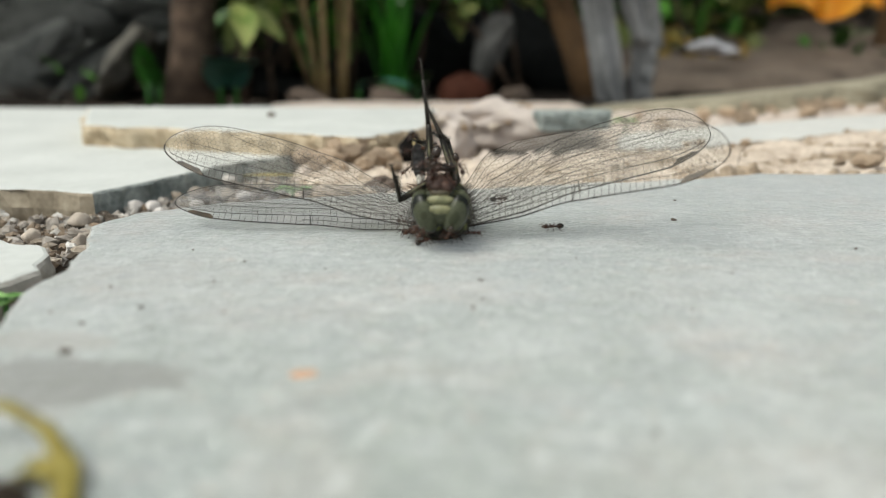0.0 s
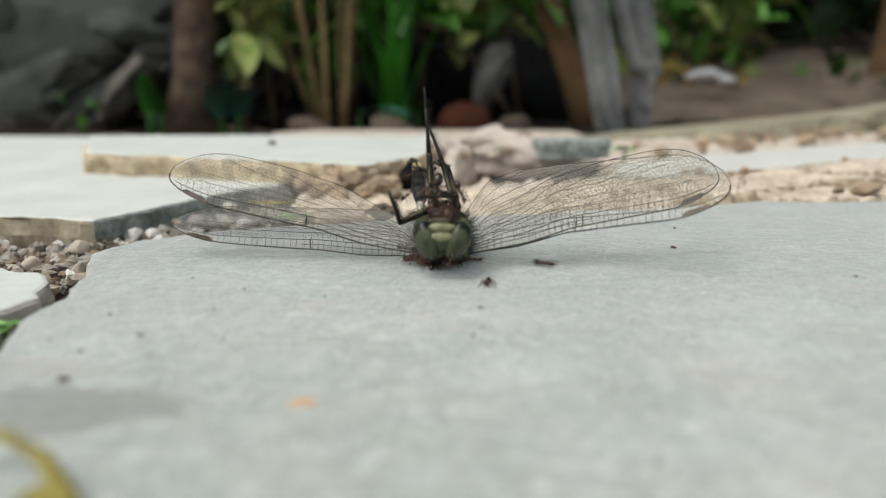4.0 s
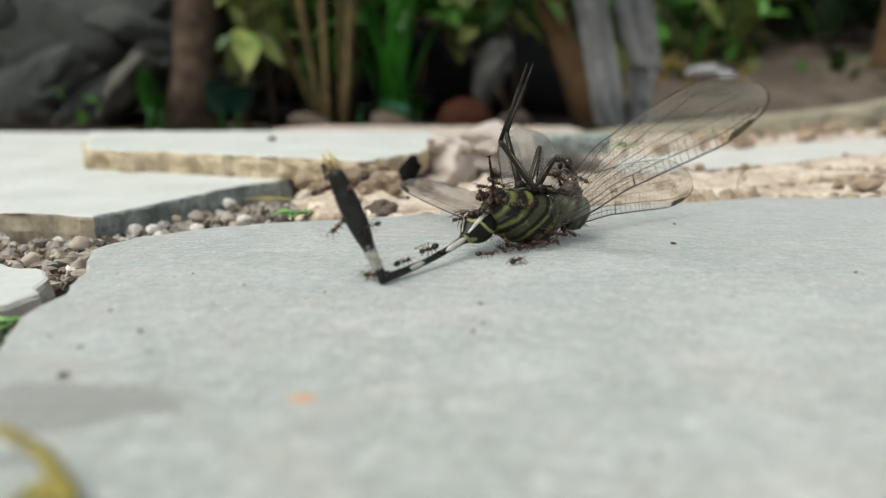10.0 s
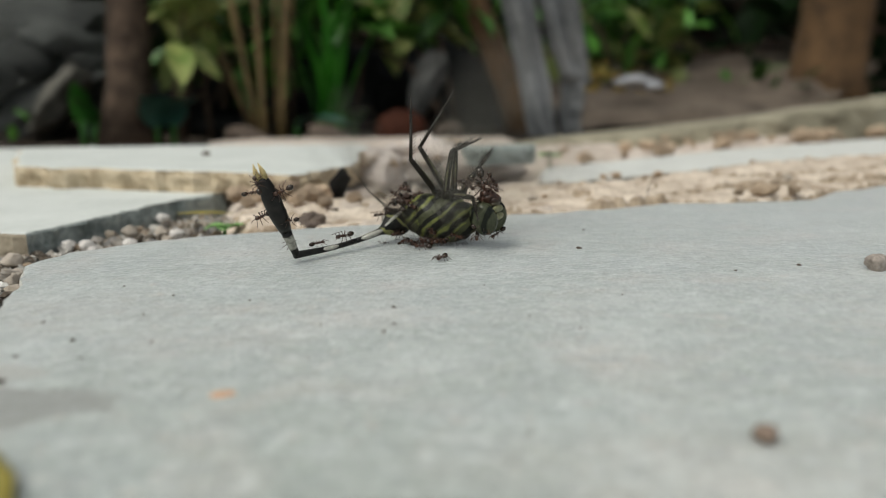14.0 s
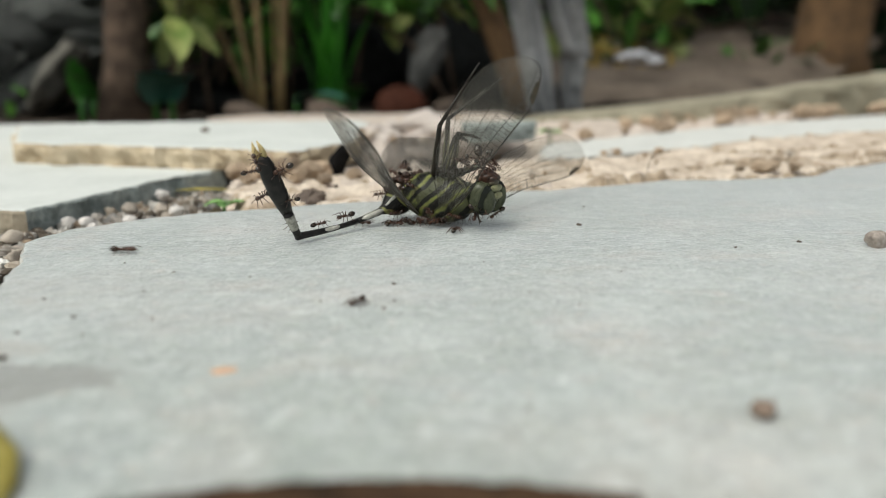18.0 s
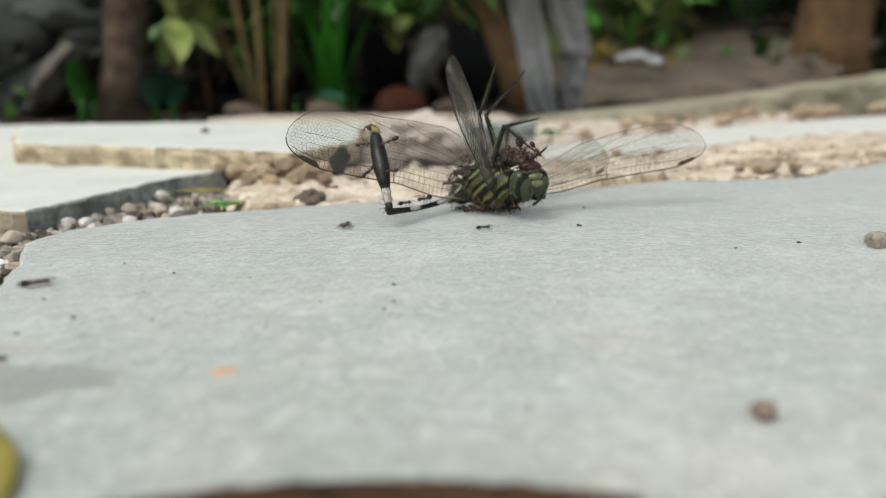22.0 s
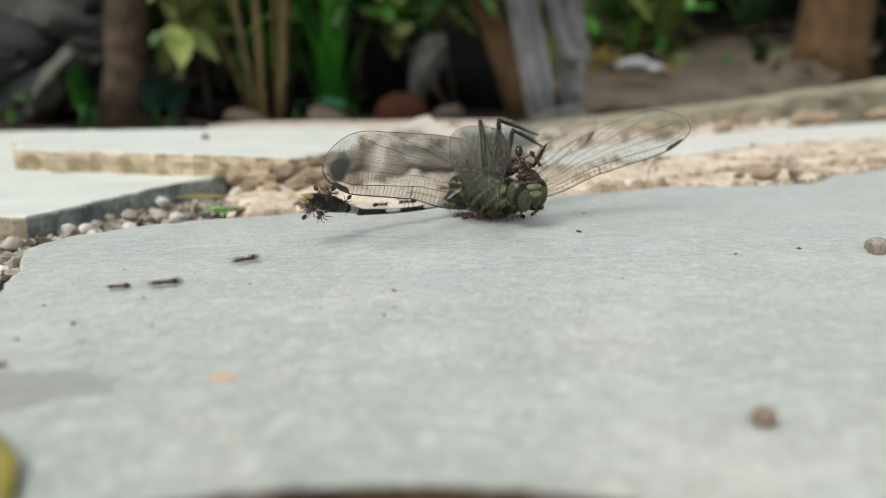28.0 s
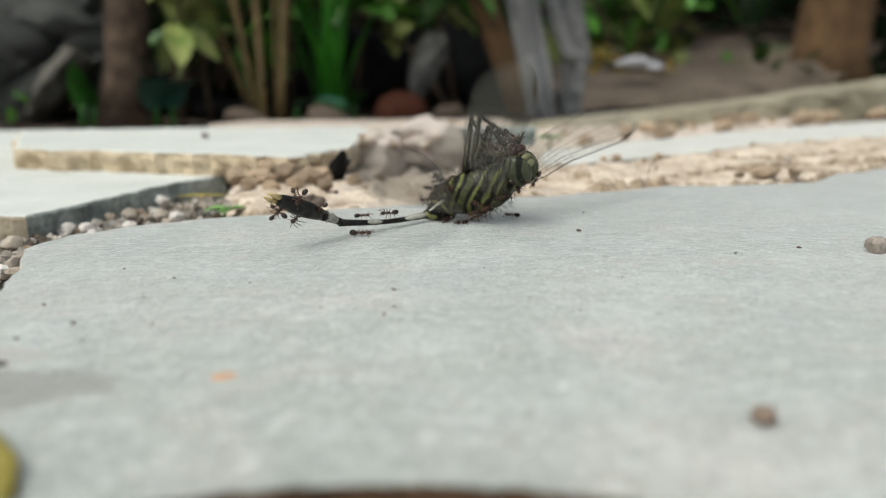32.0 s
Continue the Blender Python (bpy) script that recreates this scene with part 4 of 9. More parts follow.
def blade(x, y, length, width, yaw, up, material, label, bend=0.25, name="leaf_plant"):
    """A plant of one broad upright leaf on a short stalk."""
    ob = thing(name, None, Matrix.Translation((x, y, -0.006)), label, "plant", "leafy plants in the bed")
    part("stalk", Soup().tube([(0, 0, -0.004), (0, 0, 0.006), (0.001, 0, 0.012)], [0.0016, 0.0014, 0.001], 6).mesh("stalk", M_LEAF), ob)
    part("leaf", leaf_mesh("leaf", length, width, material, bend, 0.25, 14), ob, m=Matrix.Translation((0, 0, 0.008)) @ Matrix.Rotation(radians(yaw), 4, "Z") @ Matrix.Rotation(-radians(up), 4, "Y"))
    return ob


blade(-0.107, 0.41, 0.034, 0.026, -50, 52, M_LEAF_TEAL, "blue-green leaf near the ground", 0.6)
blade(-0.1, 0.414, 0.03, 0.022, -100, 58, M_LEAF_TEAL, "blue-green leaf beside a trunk", 0.6)
blade(-0.037, 0.41, 0.026, 0.014, -30, 35, M_LEAF_TEAL, "blue-green leaf under the canes", 0.6)
blade(-0.008, 0.42, 0.02, 0.012, -80, 50, M_LEAF, "small green leaf beside dark rocks", 0.5)
blade(-0.143, 0.41, 0.026, 0.01, -80, 74, M_LEAF, "green leaf in front of dark rock", 0.3)
blade(-0.139, 0.415, 0.022, 0.01, -100, 60, M_LEAF, "green leaf beside the trunk base", 0.3)


def bush(name, x0, x1, y0, y1, z0, z1, count, size, material, label, seed, down=0.5):
    """A loose bush: forked stems and many single leaves."""
    r0 = random.Random(seed)
    ob = thing(name, None, Matrix(), label, "bush")
    stems, leaves = Soup(), Soup()
    for k in range(max(3, count // 25)):
        bx, by = r0.uniform(x0, x1), r0.uniform(y0, y1)
        tx, ty, tz = r0.uniform(x0, x1), r0.uniform(y0, y1), r0.uniform(z0, z1)
        stems.tube([(bx, by, -0.012), (bx * 0.6 + tx * 0.4, by, tz * 0.55), (tx, ty, tz)], [size * 0.06, size * 0.045, size * 0.02], 6)
    base = leaf_mesh("bush_leaf", size, size * 0.5, material, 0.3, 0.25, 6)
    lv, lf = [v.co.copy() for v in base.vertices], [tuple(p.vertices) for p in base.polygons]
    bpy.data.meshes.remove(base)
    for k in range(count):
        m = Matrix.Translation((r0.uniform(x0, x1), r0.uniform(y0, y1), r0.uniform(z0, z1))) @ Matrix.Rotation(r0.uniform(0, 6.28), 4, "Z") @ Matrix.Rotation(r0.uniform(-0.9, 0.9), 4, "Y") @ Matrix.Rotation(r0.uniform(-0.8, 0.8), 4, "X")
        s = r0.uniform(0.6, 1.2)
        leaves.add([m @ (v * s) for v in lv], lf)
    part("branching", stems.mesh("branching", M_BARK), ob)
    part("foliage", leaves.mesh("foliage", material), ob)
    return ob


I_LEAF = island(mat("bush_leaf_green", (0.024, 0.095, 0.01), (0.105, 0.275, 0.035), size=0.02, fine=0.004, rough=0.5, bump=0.2), 0.55)
I_YELLOW = island(mat("bush_leaf_yellow_green", (0.08, 0.15, 0.02), (0.33, 0.34, 0.12), size=0.012, fine=0.004, rough=0.5, bump=0.2), 0.45)
I_GOLD = island(mat("golden_leaf", (0.16, 0.1, 0.01), (0.4, 0.27, 0.04), size=0.012, fine=0.004, rough=0.5, bump=0.2), 0.45)
bush("variegated_bush", -0.103, -0.08, 0.41, 0.44, 0.042, 0.068, 16, 0.028, I_YELLOW, "yellow and green variegated leaves on thin stems", 21)
for k in range(9):
    blade(-0.0285 + 0.0018 * k, 0.435 + 0.004 * (k * 7 % 5), 0.062 + 0.006 * (k * 5 % 4), 0.0062 + 0.0008 * (k % 3), -90 + 37 * (k * 3 % 5 - 2), 78 + 2.5 * (k % 4), M_LEAF_VIVID, "vivid green upright strap leaf beside the canes", 0.12 + 0.05 * (k % 3))
bush("bush", -0.02, 0.055, 0.44, 0.5, 0.048, 0.1, 60, 0.03, I_LEAF, "bright green bush behind the canes", 22)
bush("bush", 0.12, 0.3, 0.68, 0.8, 0.035, 0.16, 170, 0.035, I_LEAF, "green bush beyond the grey sheet", 23)
bush("bush", -0.08, -0.03, 0.47, 0.55, 0.03, 0.12, 60, 0.03, I_LEAF, "green leaves behind the canes", 24)
bush("variegated_bush", 0.15, 0.215, 0.54, 0.56, 0.016, 0.034, 26, 0.016, I_GOLD, "low golden yellow leaves beside the grey sheet", 25)
bush("variegated_bush", 0.13, 0.26, 0.6, 0.66, 0.03, 0.085, 46, 0.03, I_YELLOW, "yellow-green leafy bush behind the soil bank", 41)
bush("bush", 0.1, 0.24, 0.58, 0.64, 0.06, 0.12, 60, 0.03, I_LEAF, "green leafy bush above the soil bank", 42)
# hedge added to close the view; its unseen top shades the bed
bush("hedge", -0.7, 0.9, 0.75, 1.0, 0.0, 0.42, 1300, 0.06, M_LEAF_DEEP, "dense dark green hedge added as a backdrop behind the bed", 26)
bush("bush", 0.27, 0.33, 0.56, 0.62, 0.0, 0.04, 20, 0.022, I_LEAF, "green leaves at the base of a trunk", 27)

# wall added as a dark backdrop to hide sky between the hedge leaves
M_WALL = mat("dark_backdrop_wall", (0.0072, 0.0084, 0.006), (0.03, 0.0312, 0.024), size=0.06, fine=0.008, spec=0.12, rough=0.95, bump=0.6, depth=0.003)
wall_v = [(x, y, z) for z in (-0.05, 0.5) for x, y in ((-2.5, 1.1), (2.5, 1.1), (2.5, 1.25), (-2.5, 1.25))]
thing("wall_north", mesh_of("wall_north", wall_v, [(0, 1, 5, 4), (1, 2, 6, 5), (2, 3, 7, 6), (3, 0, 4, 7), (4, 5, 6, 7), (3, 2, 1, 0)], M_WALL, False), Matrix(), "dark backdrop wall added behind the hedge", "wall", kind="structure")

bush("variegated_bush", -0.11, -0.085, 0.45, 0.5, 0.03, 0.07, 16, 0.024, I_YELLOW, "pale yellow-green leaves between trunk and canes", 28)
bush("bush", -0.125, -0.06, 0.45, 0.52, 0.0, 0.1, 60, 0.024, I_LEAF, "green leaves between trunk and canes", 29)
bush("bush", -0.3, -0.16, 0.4, 0.44, -0.004, 0.012, 14, 0.014, I_LEAF, "low green weeds before the dark rocks", 30)
bush("variegated_bush", 0.008, 0.052, 0.455, 0.48, 0.042, 0.075, 30, 0.022, I_YELLOW, "bright yellow-green leaves hanging over the bed", 33)

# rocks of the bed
# back row's near-black copy: the hollow's shade is put into the rock colour
M_ROCK_SHADED = mat("shade_painted_rock", (0.002, 0.002, 0.002), (0.03, 0.032, 0.03), size=0.013, fine=0.003, spec=0.1, rough=0.9, bump=0.9, depth=0.003, each=0.5)
ROCKS_SHADED = [stone_mesh("rock", (1, 0.8, 0.7), M_ROCK_SHADED, 210 + i, rough=0.8, cuts=4) for i in range(4)]
ROCKS = [stone_mesh("rock", (1, 0.8, 0.7), M_ROCK, 200 + i, rough=0.7, cuts=4) for i in range(4)]
ROCK_PILE = ((-0.19, 0.46, 0.05, 0.03, 0.02, 0.008, -0.5), (-0.23, 0.48, 0.06, 0.035, 0.03, 0.02, -0.35), (-0.17, 0.49, 0.04, 0.03, 0.04, 0.03, 0.2), (-0.27, 0.5, 0.07, 0.04, 0.05, 0.03, -0.4), (-0.21, 0.54, 0.07, 0.04, 0.06, 0.05, 0.1), (-0.33, 0.52, 0.07, 0.05, 0.05, 0.02, 0.1))
ROCK_BITS = tuple((-0.145 - 0.0135 * k, 0.44 + 0.012 * (k * 3 % 4), 0.014 + 0.004 * (k % 3), 0.012, 0.011 + 0.003 * (k % 4), 0.004 + 0.0125 * (k * 5 % 6), -0.6 + 0.4 * (k % 4)) for k in range(14))
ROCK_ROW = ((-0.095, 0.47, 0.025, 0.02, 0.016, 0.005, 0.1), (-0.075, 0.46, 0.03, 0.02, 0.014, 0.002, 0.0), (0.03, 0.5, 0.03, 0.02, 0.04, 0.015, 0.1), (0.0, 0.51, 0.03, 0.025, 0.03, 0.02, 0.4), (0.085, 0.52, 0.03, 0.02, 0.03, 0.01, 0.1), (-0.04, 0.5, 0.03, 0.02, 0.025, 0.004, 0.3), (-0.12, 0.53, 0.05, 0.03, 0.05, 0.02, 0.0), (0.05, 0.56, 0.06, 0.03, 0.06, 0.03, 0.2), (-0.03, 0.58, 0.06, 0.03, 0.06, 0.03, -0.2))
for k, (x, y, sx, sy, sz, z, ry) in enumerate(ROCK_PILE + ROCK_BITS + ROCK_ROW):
    thing("rock", (ROCKS_SHADED if k >= len(ROCK_PILE + ROCK_BITS) else ROCKS)[k % 4], Matrix.Translation((x, y, z - 0.006)) @ Matrix.Rotation(ry, 4, "Y") @ Matrix.Rotation(k * 0.9, 4, "X") @ Matrix.Diagonal((sx, sy, sz, 1)), "dark grey jagged garden rock", "rock", "rocks in the bed")
thing("rock", stone_mesh("rock", (0.0095, 0.007, 0.022), M_ROCK_GREY, 271, rough=1.0, cuts=4), Matrix.Translation((0.034, 0.452, 0.026)) @ Matrix.Rotation(0.35, 4, "Y"), "grey upright rock in a dark hollow", "rock", "rocks in the bed")
thing("rock", stone_mesh("rock", (0.026, 0.016, 0.0095), M_ROCK_PALE, 263, rough=1.1, cuts=4), Matrix.Translation((-0.163, 0.432, 0.016)) @ Matrix.Rotation(-0.8, 4, "Y"), "pale brown slab of rock leaning on dark rocks", "rock", "rocks in the bed")
relief("soil_bed", [(-0.5, 0.345), (-0.15, 0.352), (0.06, 0.35), (0.18, 0.46), (0.33, 0.64), (0.64, 1.0), (0.7, 1.3), (-0.7, 1.3)], -0.0055, M_SOIL, "very dark soil of the garden bed", "soil", cell=0.012, amp=0.003, freq=40, seed=6)
relief("soil_bank", [(0.13, 0.46), (0.2, 0.45), (0.36, 0.6), (0.62, 0.95), (0.6, 1.05), (0.2, 1.05), (0.12, 0.7)], -0.002, M_BROWN, "brown soil bank rising behind the kerb", "soil", cell=0.008, amp=0.003, freq=50, seed=16, rise=(0.4, 0.12))
thing("clay_pot_shard", stone_mesh("clay_pot_shard", (0.0135, 0.01, 0.0125), M_CLAY, 231, rough=0.5, angular=False), Matrix.Translation((0.016, 0.40, -0.002)), "rounded red-brown clay shard in the soil", "shard")
for k, (x, y, s, z) in enumerate(((-0.02, 0.385, 0.011, -0.001), (-0.06, 0.39, 0.01, -0.002), (0.04, 0.385, 0.009, 0.0), (0.15, 0.5, 0.013, 0.004), (0.21, 0.56, 0.011, 0.006))):
    thing("stone", stone_mesh("stone", (1.2, 0.8, 0.6), M_STONE, 240 + k), Matrix.Translation((x, y, z)) @ Matrix.Diagonal((s, s, s, 1)), "pale brown stone half sunk in soil", "stone", "stones in the bed")


# grey crumpled sheets: pleated and thick, standing before the trunk
def sheet(corners, y, seed, label):
    """corners: x and z of the foot's two ends, then of the two upper ends."""
    v, f, nu, nv = [], [], 28, 30
    (ax, az), (bx, bz), (cx, cz), (dx, dz) = corners
    for side in (0, 1):
        for j in range(nv + 1):
            for i in range(nu + 1):
                u, w = i / nu, j / nv
                q = Vector(((ax + (bx - ax) * u) * (1 - w) + (cx + (dx - cx) * u) * w, y + side * 0.0012, (az + (bz - az) * u) * (1 - w) + (cz + (dz - cz) * u) * w))
                q.y += 0.2 * abs(bx - ax) * math.sin(u * 7 + seed + w * 1.5) + 0.2 * abs(bx - ax) * noise.noise(Vector((u * 2.5, w * 5, seed)))
                q.x += 0.16 * abs(bx - ax) * noise.noise(Vector((u * 1.5, w * 4, seed + 7)))
                v.append(q)
    k = (nu + 1) * (nv + 1)
    for j in range(nv):
        for i in range(nu):
            a = j * (nu + 1) + i
            f.append((a, a + 1, a + nu + 2, a + nu + 1))
            f.append((a + k + nu + 1, a + k + nu + 2, a + k + 1, a + k))
    for i in range(nu):
        f.append((i + 1, i, i + k, i + k + 1))
    for j in range(nv):
        a = j * (nu + 1)
        f.append((a, a + nu + 1, a + k + nu + 1, a + k))
        b = a + nu
        f.append((b + nu + 1, b, b + k, b + k + nu + 1))
    thing("plastic_sheet", mesh_of("plastic_sheet", v, f, M_SHEET), Matrix(), label, "sheet", "grey plastic sheets")


sheet(((0.0835, -0.008), (0.099, -0.008), (0.052, 0.13), (0.069, 0.13)), 0.40, 1.0, "crumpled grey plastic sheet standing in the bed")
sheet(((0.1, -0.008), (0.11, -0.008), (0.099, 0.034), (0.1125, 0.03)), 0.41, 4.0, "narrow foot of a folded grey plastic sheet")
sheet(((0.1, 0.026), (0.1155, 0.022), (0.062, 0.13), (0.094, 0.13)), 0.406, 2.6, "folded grey plastic sheet leaning in the bed")
for x, y, z, r in ((0.168, 0.5, 0.024, 0.013), (0.182, 0.51, 0.022, 0.010)):
    thing("wrapper", stone_mesh("wrapper", (r, r * 0.6, r * 0.35), M_PALEBITS, int(x * 1000), rough=0.9), Matrix.Translation((x, y, z)), "crumpled pale grey wrapper on the soil", "litter", "litter")


# orange cloth that is drawn away behind the bed in the first seconds
def cloth_mesh():
    v, f, nu, nv = [], [], 30, 20
    for side in (0, 1):
        for j in range(nv + 1):
            for i in range(nu + 1):
                u, w = i / nu, j / nv
                v.append(((u - 0.5) * 0.085 * (1 - 0.2 * w) + 0.004 * noise.noise(Vector((u * 3, w * 4, 2))), side * 0.0012 + 0.007 * math.sin(u * 15 + w * 2), w * 0.1 + 0.006 * math.sin(u * 9)))
    k = (nu + 1) * (nv + 1)
    for j in range(nv):
        for i in range(nu):
            a = j * (nu + 1) + i
            f.append((a, a + 1, a + nu + 2, a + nu + 1))
            f.append((a + k + nu + 1, a + k + nu + 2, a + k + 1, a + k))
    return mesh_of("orange_cloth", v, f, M_PETAL)


orange_cloth = thing("orange_cloth", cloth_mesh(), Matrix(), "orange folded cloth drawn past behind the garden bed", "cloth")


# ---- the dragonfly: local +X to the head, +Z its back, +Y its left side ----
def banded(name, base, band, scale, slant, thr, rough=0.4, wob=0.25, bright=0.6, dull=(0.055, 0.057, 0.03), uneven=1.2):
    """Stripes of two colours across the body, wavy and uneven."""
    m = mat(name, tuple(c * 0.6 for c in band), band, size=0.0012, fine=0.0003, spec=0.22, rough=rough, bump=0.25, depth=0.0001)
    n, l = m.node_tree.nodes, m.node_tree.links
    b = n["Principled BSDF"]
    src = b.inputs["Base Color"].links[0].from_socket
    co, sep, no = n.new("ShaderNodeTexCoord"), n.new("ShaderNodeSeparateXYZ"), n.new("ShaderNodeTexNoise")
    no.inputs["Scale"].default_value = 420
    l.new(co.outputs["Object"], sep.inputs[0])
    l.new(co.outputs["Object"], no.inputs["Vector"])

    def op(kind, a, c):
        k = n.new("ShaderNodeMath")
        k.operation = kind
        for i, s in enumerate((a, c)):
            if isinstance(s, (int, float)):
                k.inputs[i].default_value = s
            else:
                l.new(s, k.inputs[i])
        return k.outputs[0]

    x = op("ADD", op("MULTIPLY", sep.outputs["X"], scale), op("MULTIPLY", sep.outputs["Z"], scale * slant))
    x = op("ADD", x, op("MULTIPLY", no.outputs["Fac"], wob * 8))
    s = op("ADD", op("SINE", x, 0), op("MULTIPLY", op("SINE", op("ADD", op("MULTIPLY", x, 1.63), 2.0), 0), 0.6))
    blot = n.new("ShaderNodeTexNoise")
    blot.inputs["Scale"].default_value, blot.inputs["Detail"].default_value = 700, 3
    l.new(co.outputs["Object"], blot.inputs["Vector"])
    s = op("ADD", s, op("MULTIPLY", op("SUBTRACT", blot.outputs["Fac"], 0.5), uneven))
    out = None
    for limit, colour in ((thr, dull), (bright, None)):
        mx = n.new("ShaderNodeMix")
        mx.data_type = "RGBA"
        l.new(op("GREATER_THAN", s, limit), mx.inputs[0])
        if out is None:
            mx.inputs[6].default_value = (*base, 1)
        else:
            l.new(out, mx.inputs[6])
        if colour is None:
            l.new(src, mx.inputs[7])
        else:
            mx.inputs[7].default_value = (*colour, 1)
        out = mx.outputs[2]
    l.new(out, b.inputs["Base Color"])
    return m


M_THORAX = banded("striped_thorax", (0.008, 0.008, 0.006), (0.18, 0.195, 0.055), 2400, 1.3, -0.25, wob=0.55, bright=0.8, uneven=2.0, dull=(0.058, 0.062, 0.03))
M_ABASE = banded("striped_abdomen_base", (0.007, 0.007, 0.006), (0.3, 0.3, 0.11), 2100, 0.9, 0.55, wob=0.9, bright=0.95, dull=(0.03, 0.03, 0.018))
M_BLACK = mat("black_chitin", (0.006, 0.006, 0.006), (0.022, 0.02, 0.018), size=0.001, fine=0.0002, spec=0.25, rough=0.35, bump=0.3, depth=0.0001)
M_LEG = mat("dark_leg_chitin", (0.008, 0.007, 0.006), (0.035, 0.028, 0.02), size=0.0015, fine=0.0003, spec=0.25, rough=0.4, bump=0.3, depth=0.0001)
M_LEGPALE = mat("pale_leg_stripe", (0.05, 0.05, 0.025), (0.17, 0.16, 0.08), size=0.001, fine=0.0003, rough=0.5, bump=0.2, depth=0.0001)
M_WHITE = mat("cream_chitin", (0.34, 0.33, 0.28), (0.66, 0.64, 0.58), size=0.001, fine=0.0003, rough=0.5, bump=0.2, depth=0.0001)
M_DULLWHITE = mat("dirty_cream_chitin", (0.05, 0.046, 0.038), (0.4, 0.385, 0.335), size=0.0009, fine=0.0003, rough=0.5, bump=0.2, depth=0.0001, mix=(0.36, 0.6))
M_STRAW = mat("straw_cerci", (0.4, 0.3, 0.12), (0.65, 0.52, 0.26), size=0.0008, fine=0.0003, rough=0.6, bump=0.3)
# olive eye whose paler bands are reflections painted into the colour
M_EYE = banded("reflection_banded_eye", (0.01, 0.012, 0.008), (0.085, 0.092, 0.055), 2600, 0.35, -0.35, rough=0.22, wob=0.35, bright=0.35, dull=(0.045, 0.05, 0.028), uneven=1.2)
M_FACE = mat("pale_green_face", (0.1, 0.1, 0.045), (0.27, 0.265, 0.14), size=0.001, fine=0.0003, rough=0.4, bump=0.2, depth=0.0001)
M_LIP = mat("olive_brown_lip", (0.05, 0.04, 0.024), (0.14, 0.115, 0.07), size=0.001, fine=0.0003, rough=0.45, bump=0.2, depth=0.0001)
M_MOUTH = mat("red_brown_mouth", (0.015, 0.007, 0.004), (0.075, 0.03, 0.015), size=0.0008, fine=0.0002, rough=0.5, bump=0.5, depth=0.0001)
M_VEIN = mat("dark_wing_vein", (0.012, 0.01, 0.008), (0.04, 0.03, 0.02), size=0.002, fine=0.0004, rough=0.45, bump=0.0)
M_STIGMA = mat("brown_wing_mark", (0.022, 0.016, 0.008), (0.085, 0.056, 0.027), size=0.001, fine=0.0003, rough=0.45, bump=0.1)


def membrane_material():
    m = bpy.data.materials.new("wing_membrane")
    m.use_nodes = True
    n, l = m.node_tree.nodes, m.node_tree.links
    n.remove(n["Principled BSDF"])
    out = n["Material Output"]
    clear, film, gloss = n.new("ShaderNodeBsdfTransparent"), n.new("ShaderNodeBsdfDiffuse"), n.new("ShaderNodeBsdfGlossy")
    clear.inputs["Color"].default_value = (0.93, 0.925, 0.905, 1)
    co, tex, rng_ = n.new("ShaderNodeTexCoord"), n.new("ShaderNodeTexNoise"), n.new("ShaderNodeMapRange")
    tex.inputs["Scale"].default_value, tex.inputs["Detail"].default_value = 160, 4
    l.new(co.outputs["Object"], tex.inputs["Vector"])
    l.new(tex.outputs["Fac"], rng_.inputs["Value"])
    rng_.inputs["From Min"].default_value, rng_.inputs["From Max"].default_value = 0.3, 0.75
    rng_.inputs["To Min"].default_value, rng_.inputs["To Max"].default_value = 0.06, 0.15
    film.inputs["Color"].default_value = (0.6, 0.565, 0.51, 1)
    gloss.inputs["Roughness"].default_value = 0.25
    fres, a, b = n.new("ShaderNodeFresnel"), n.new("ShaderNodeMixShader"), n.new("ShaderNodeMixShader")
    fres.inputs["IOR"].default_value = 1.35
    l.new(rng_.outputs["Result"], a.inputs["Fac"])
    l.new(clear.outputs[0], a.inputs[1])
    l.new(film.outputs[0], a.inputs[2])
    thin = n.new("ShaderNodeMath")
    thin.operation = "MULTIPLY"
    thin.inputs[1].default_value = 0.3
    l.new(fres.outputs[0], thin.inputs[0])
    l.new(thin.outputs[0], b.inputs["Fac"])
    l.new(a.outputs[0], b.inputs[1])
    l.new(gloss.outputs[0], b.inputs[2])
    # faint smoky dark smudges at random
    smoke, spot, amount, c = n.new("ShaderNodeBsdfDiffuse"), n.new("ShaderNodeTexNoise"), n.new("ShaderNodeMapRange"), n.new("ShaderNodeMixShader")
    smoke.inputs["Color"].default_value = (0.03, 0.026, 0.02, 1)
    spot.inputs["Scale"].default_value, spot.inputs["Detail"].default_value = 130, 2
    l.new(co.outputs["Object"], spot.inputs["Vector"])
    l.new(spot.outputs["Fac"], amount.inputs["Value"])
    amount.inputs["From Min"].default_value, amount.inputs["From Max"].default_value, amount.inputs["To Max"].default_value = 0.6, 0.78, 0.14
    l.new(amount.outputs["Result"], c.inputs["Fac"])
    l.new(b.outputs[0], c.inputs[1])
    l.new(smoke.outputs[0], c.inputs[2])
    l.new(c.outputs[0], out.inputs["Surface"])
    return m


M_FILM = membrane_material()


def curve(points, s):
    for (a, u), (b, v) in zip(points, points[1:]):
        if s <= b:
            k = (s - a) / (b - a)
            k = k * k * (3 - 2 * k) * 0.5 + k * 0.5
            return u + (v - u) * k
    return points[-1][1]


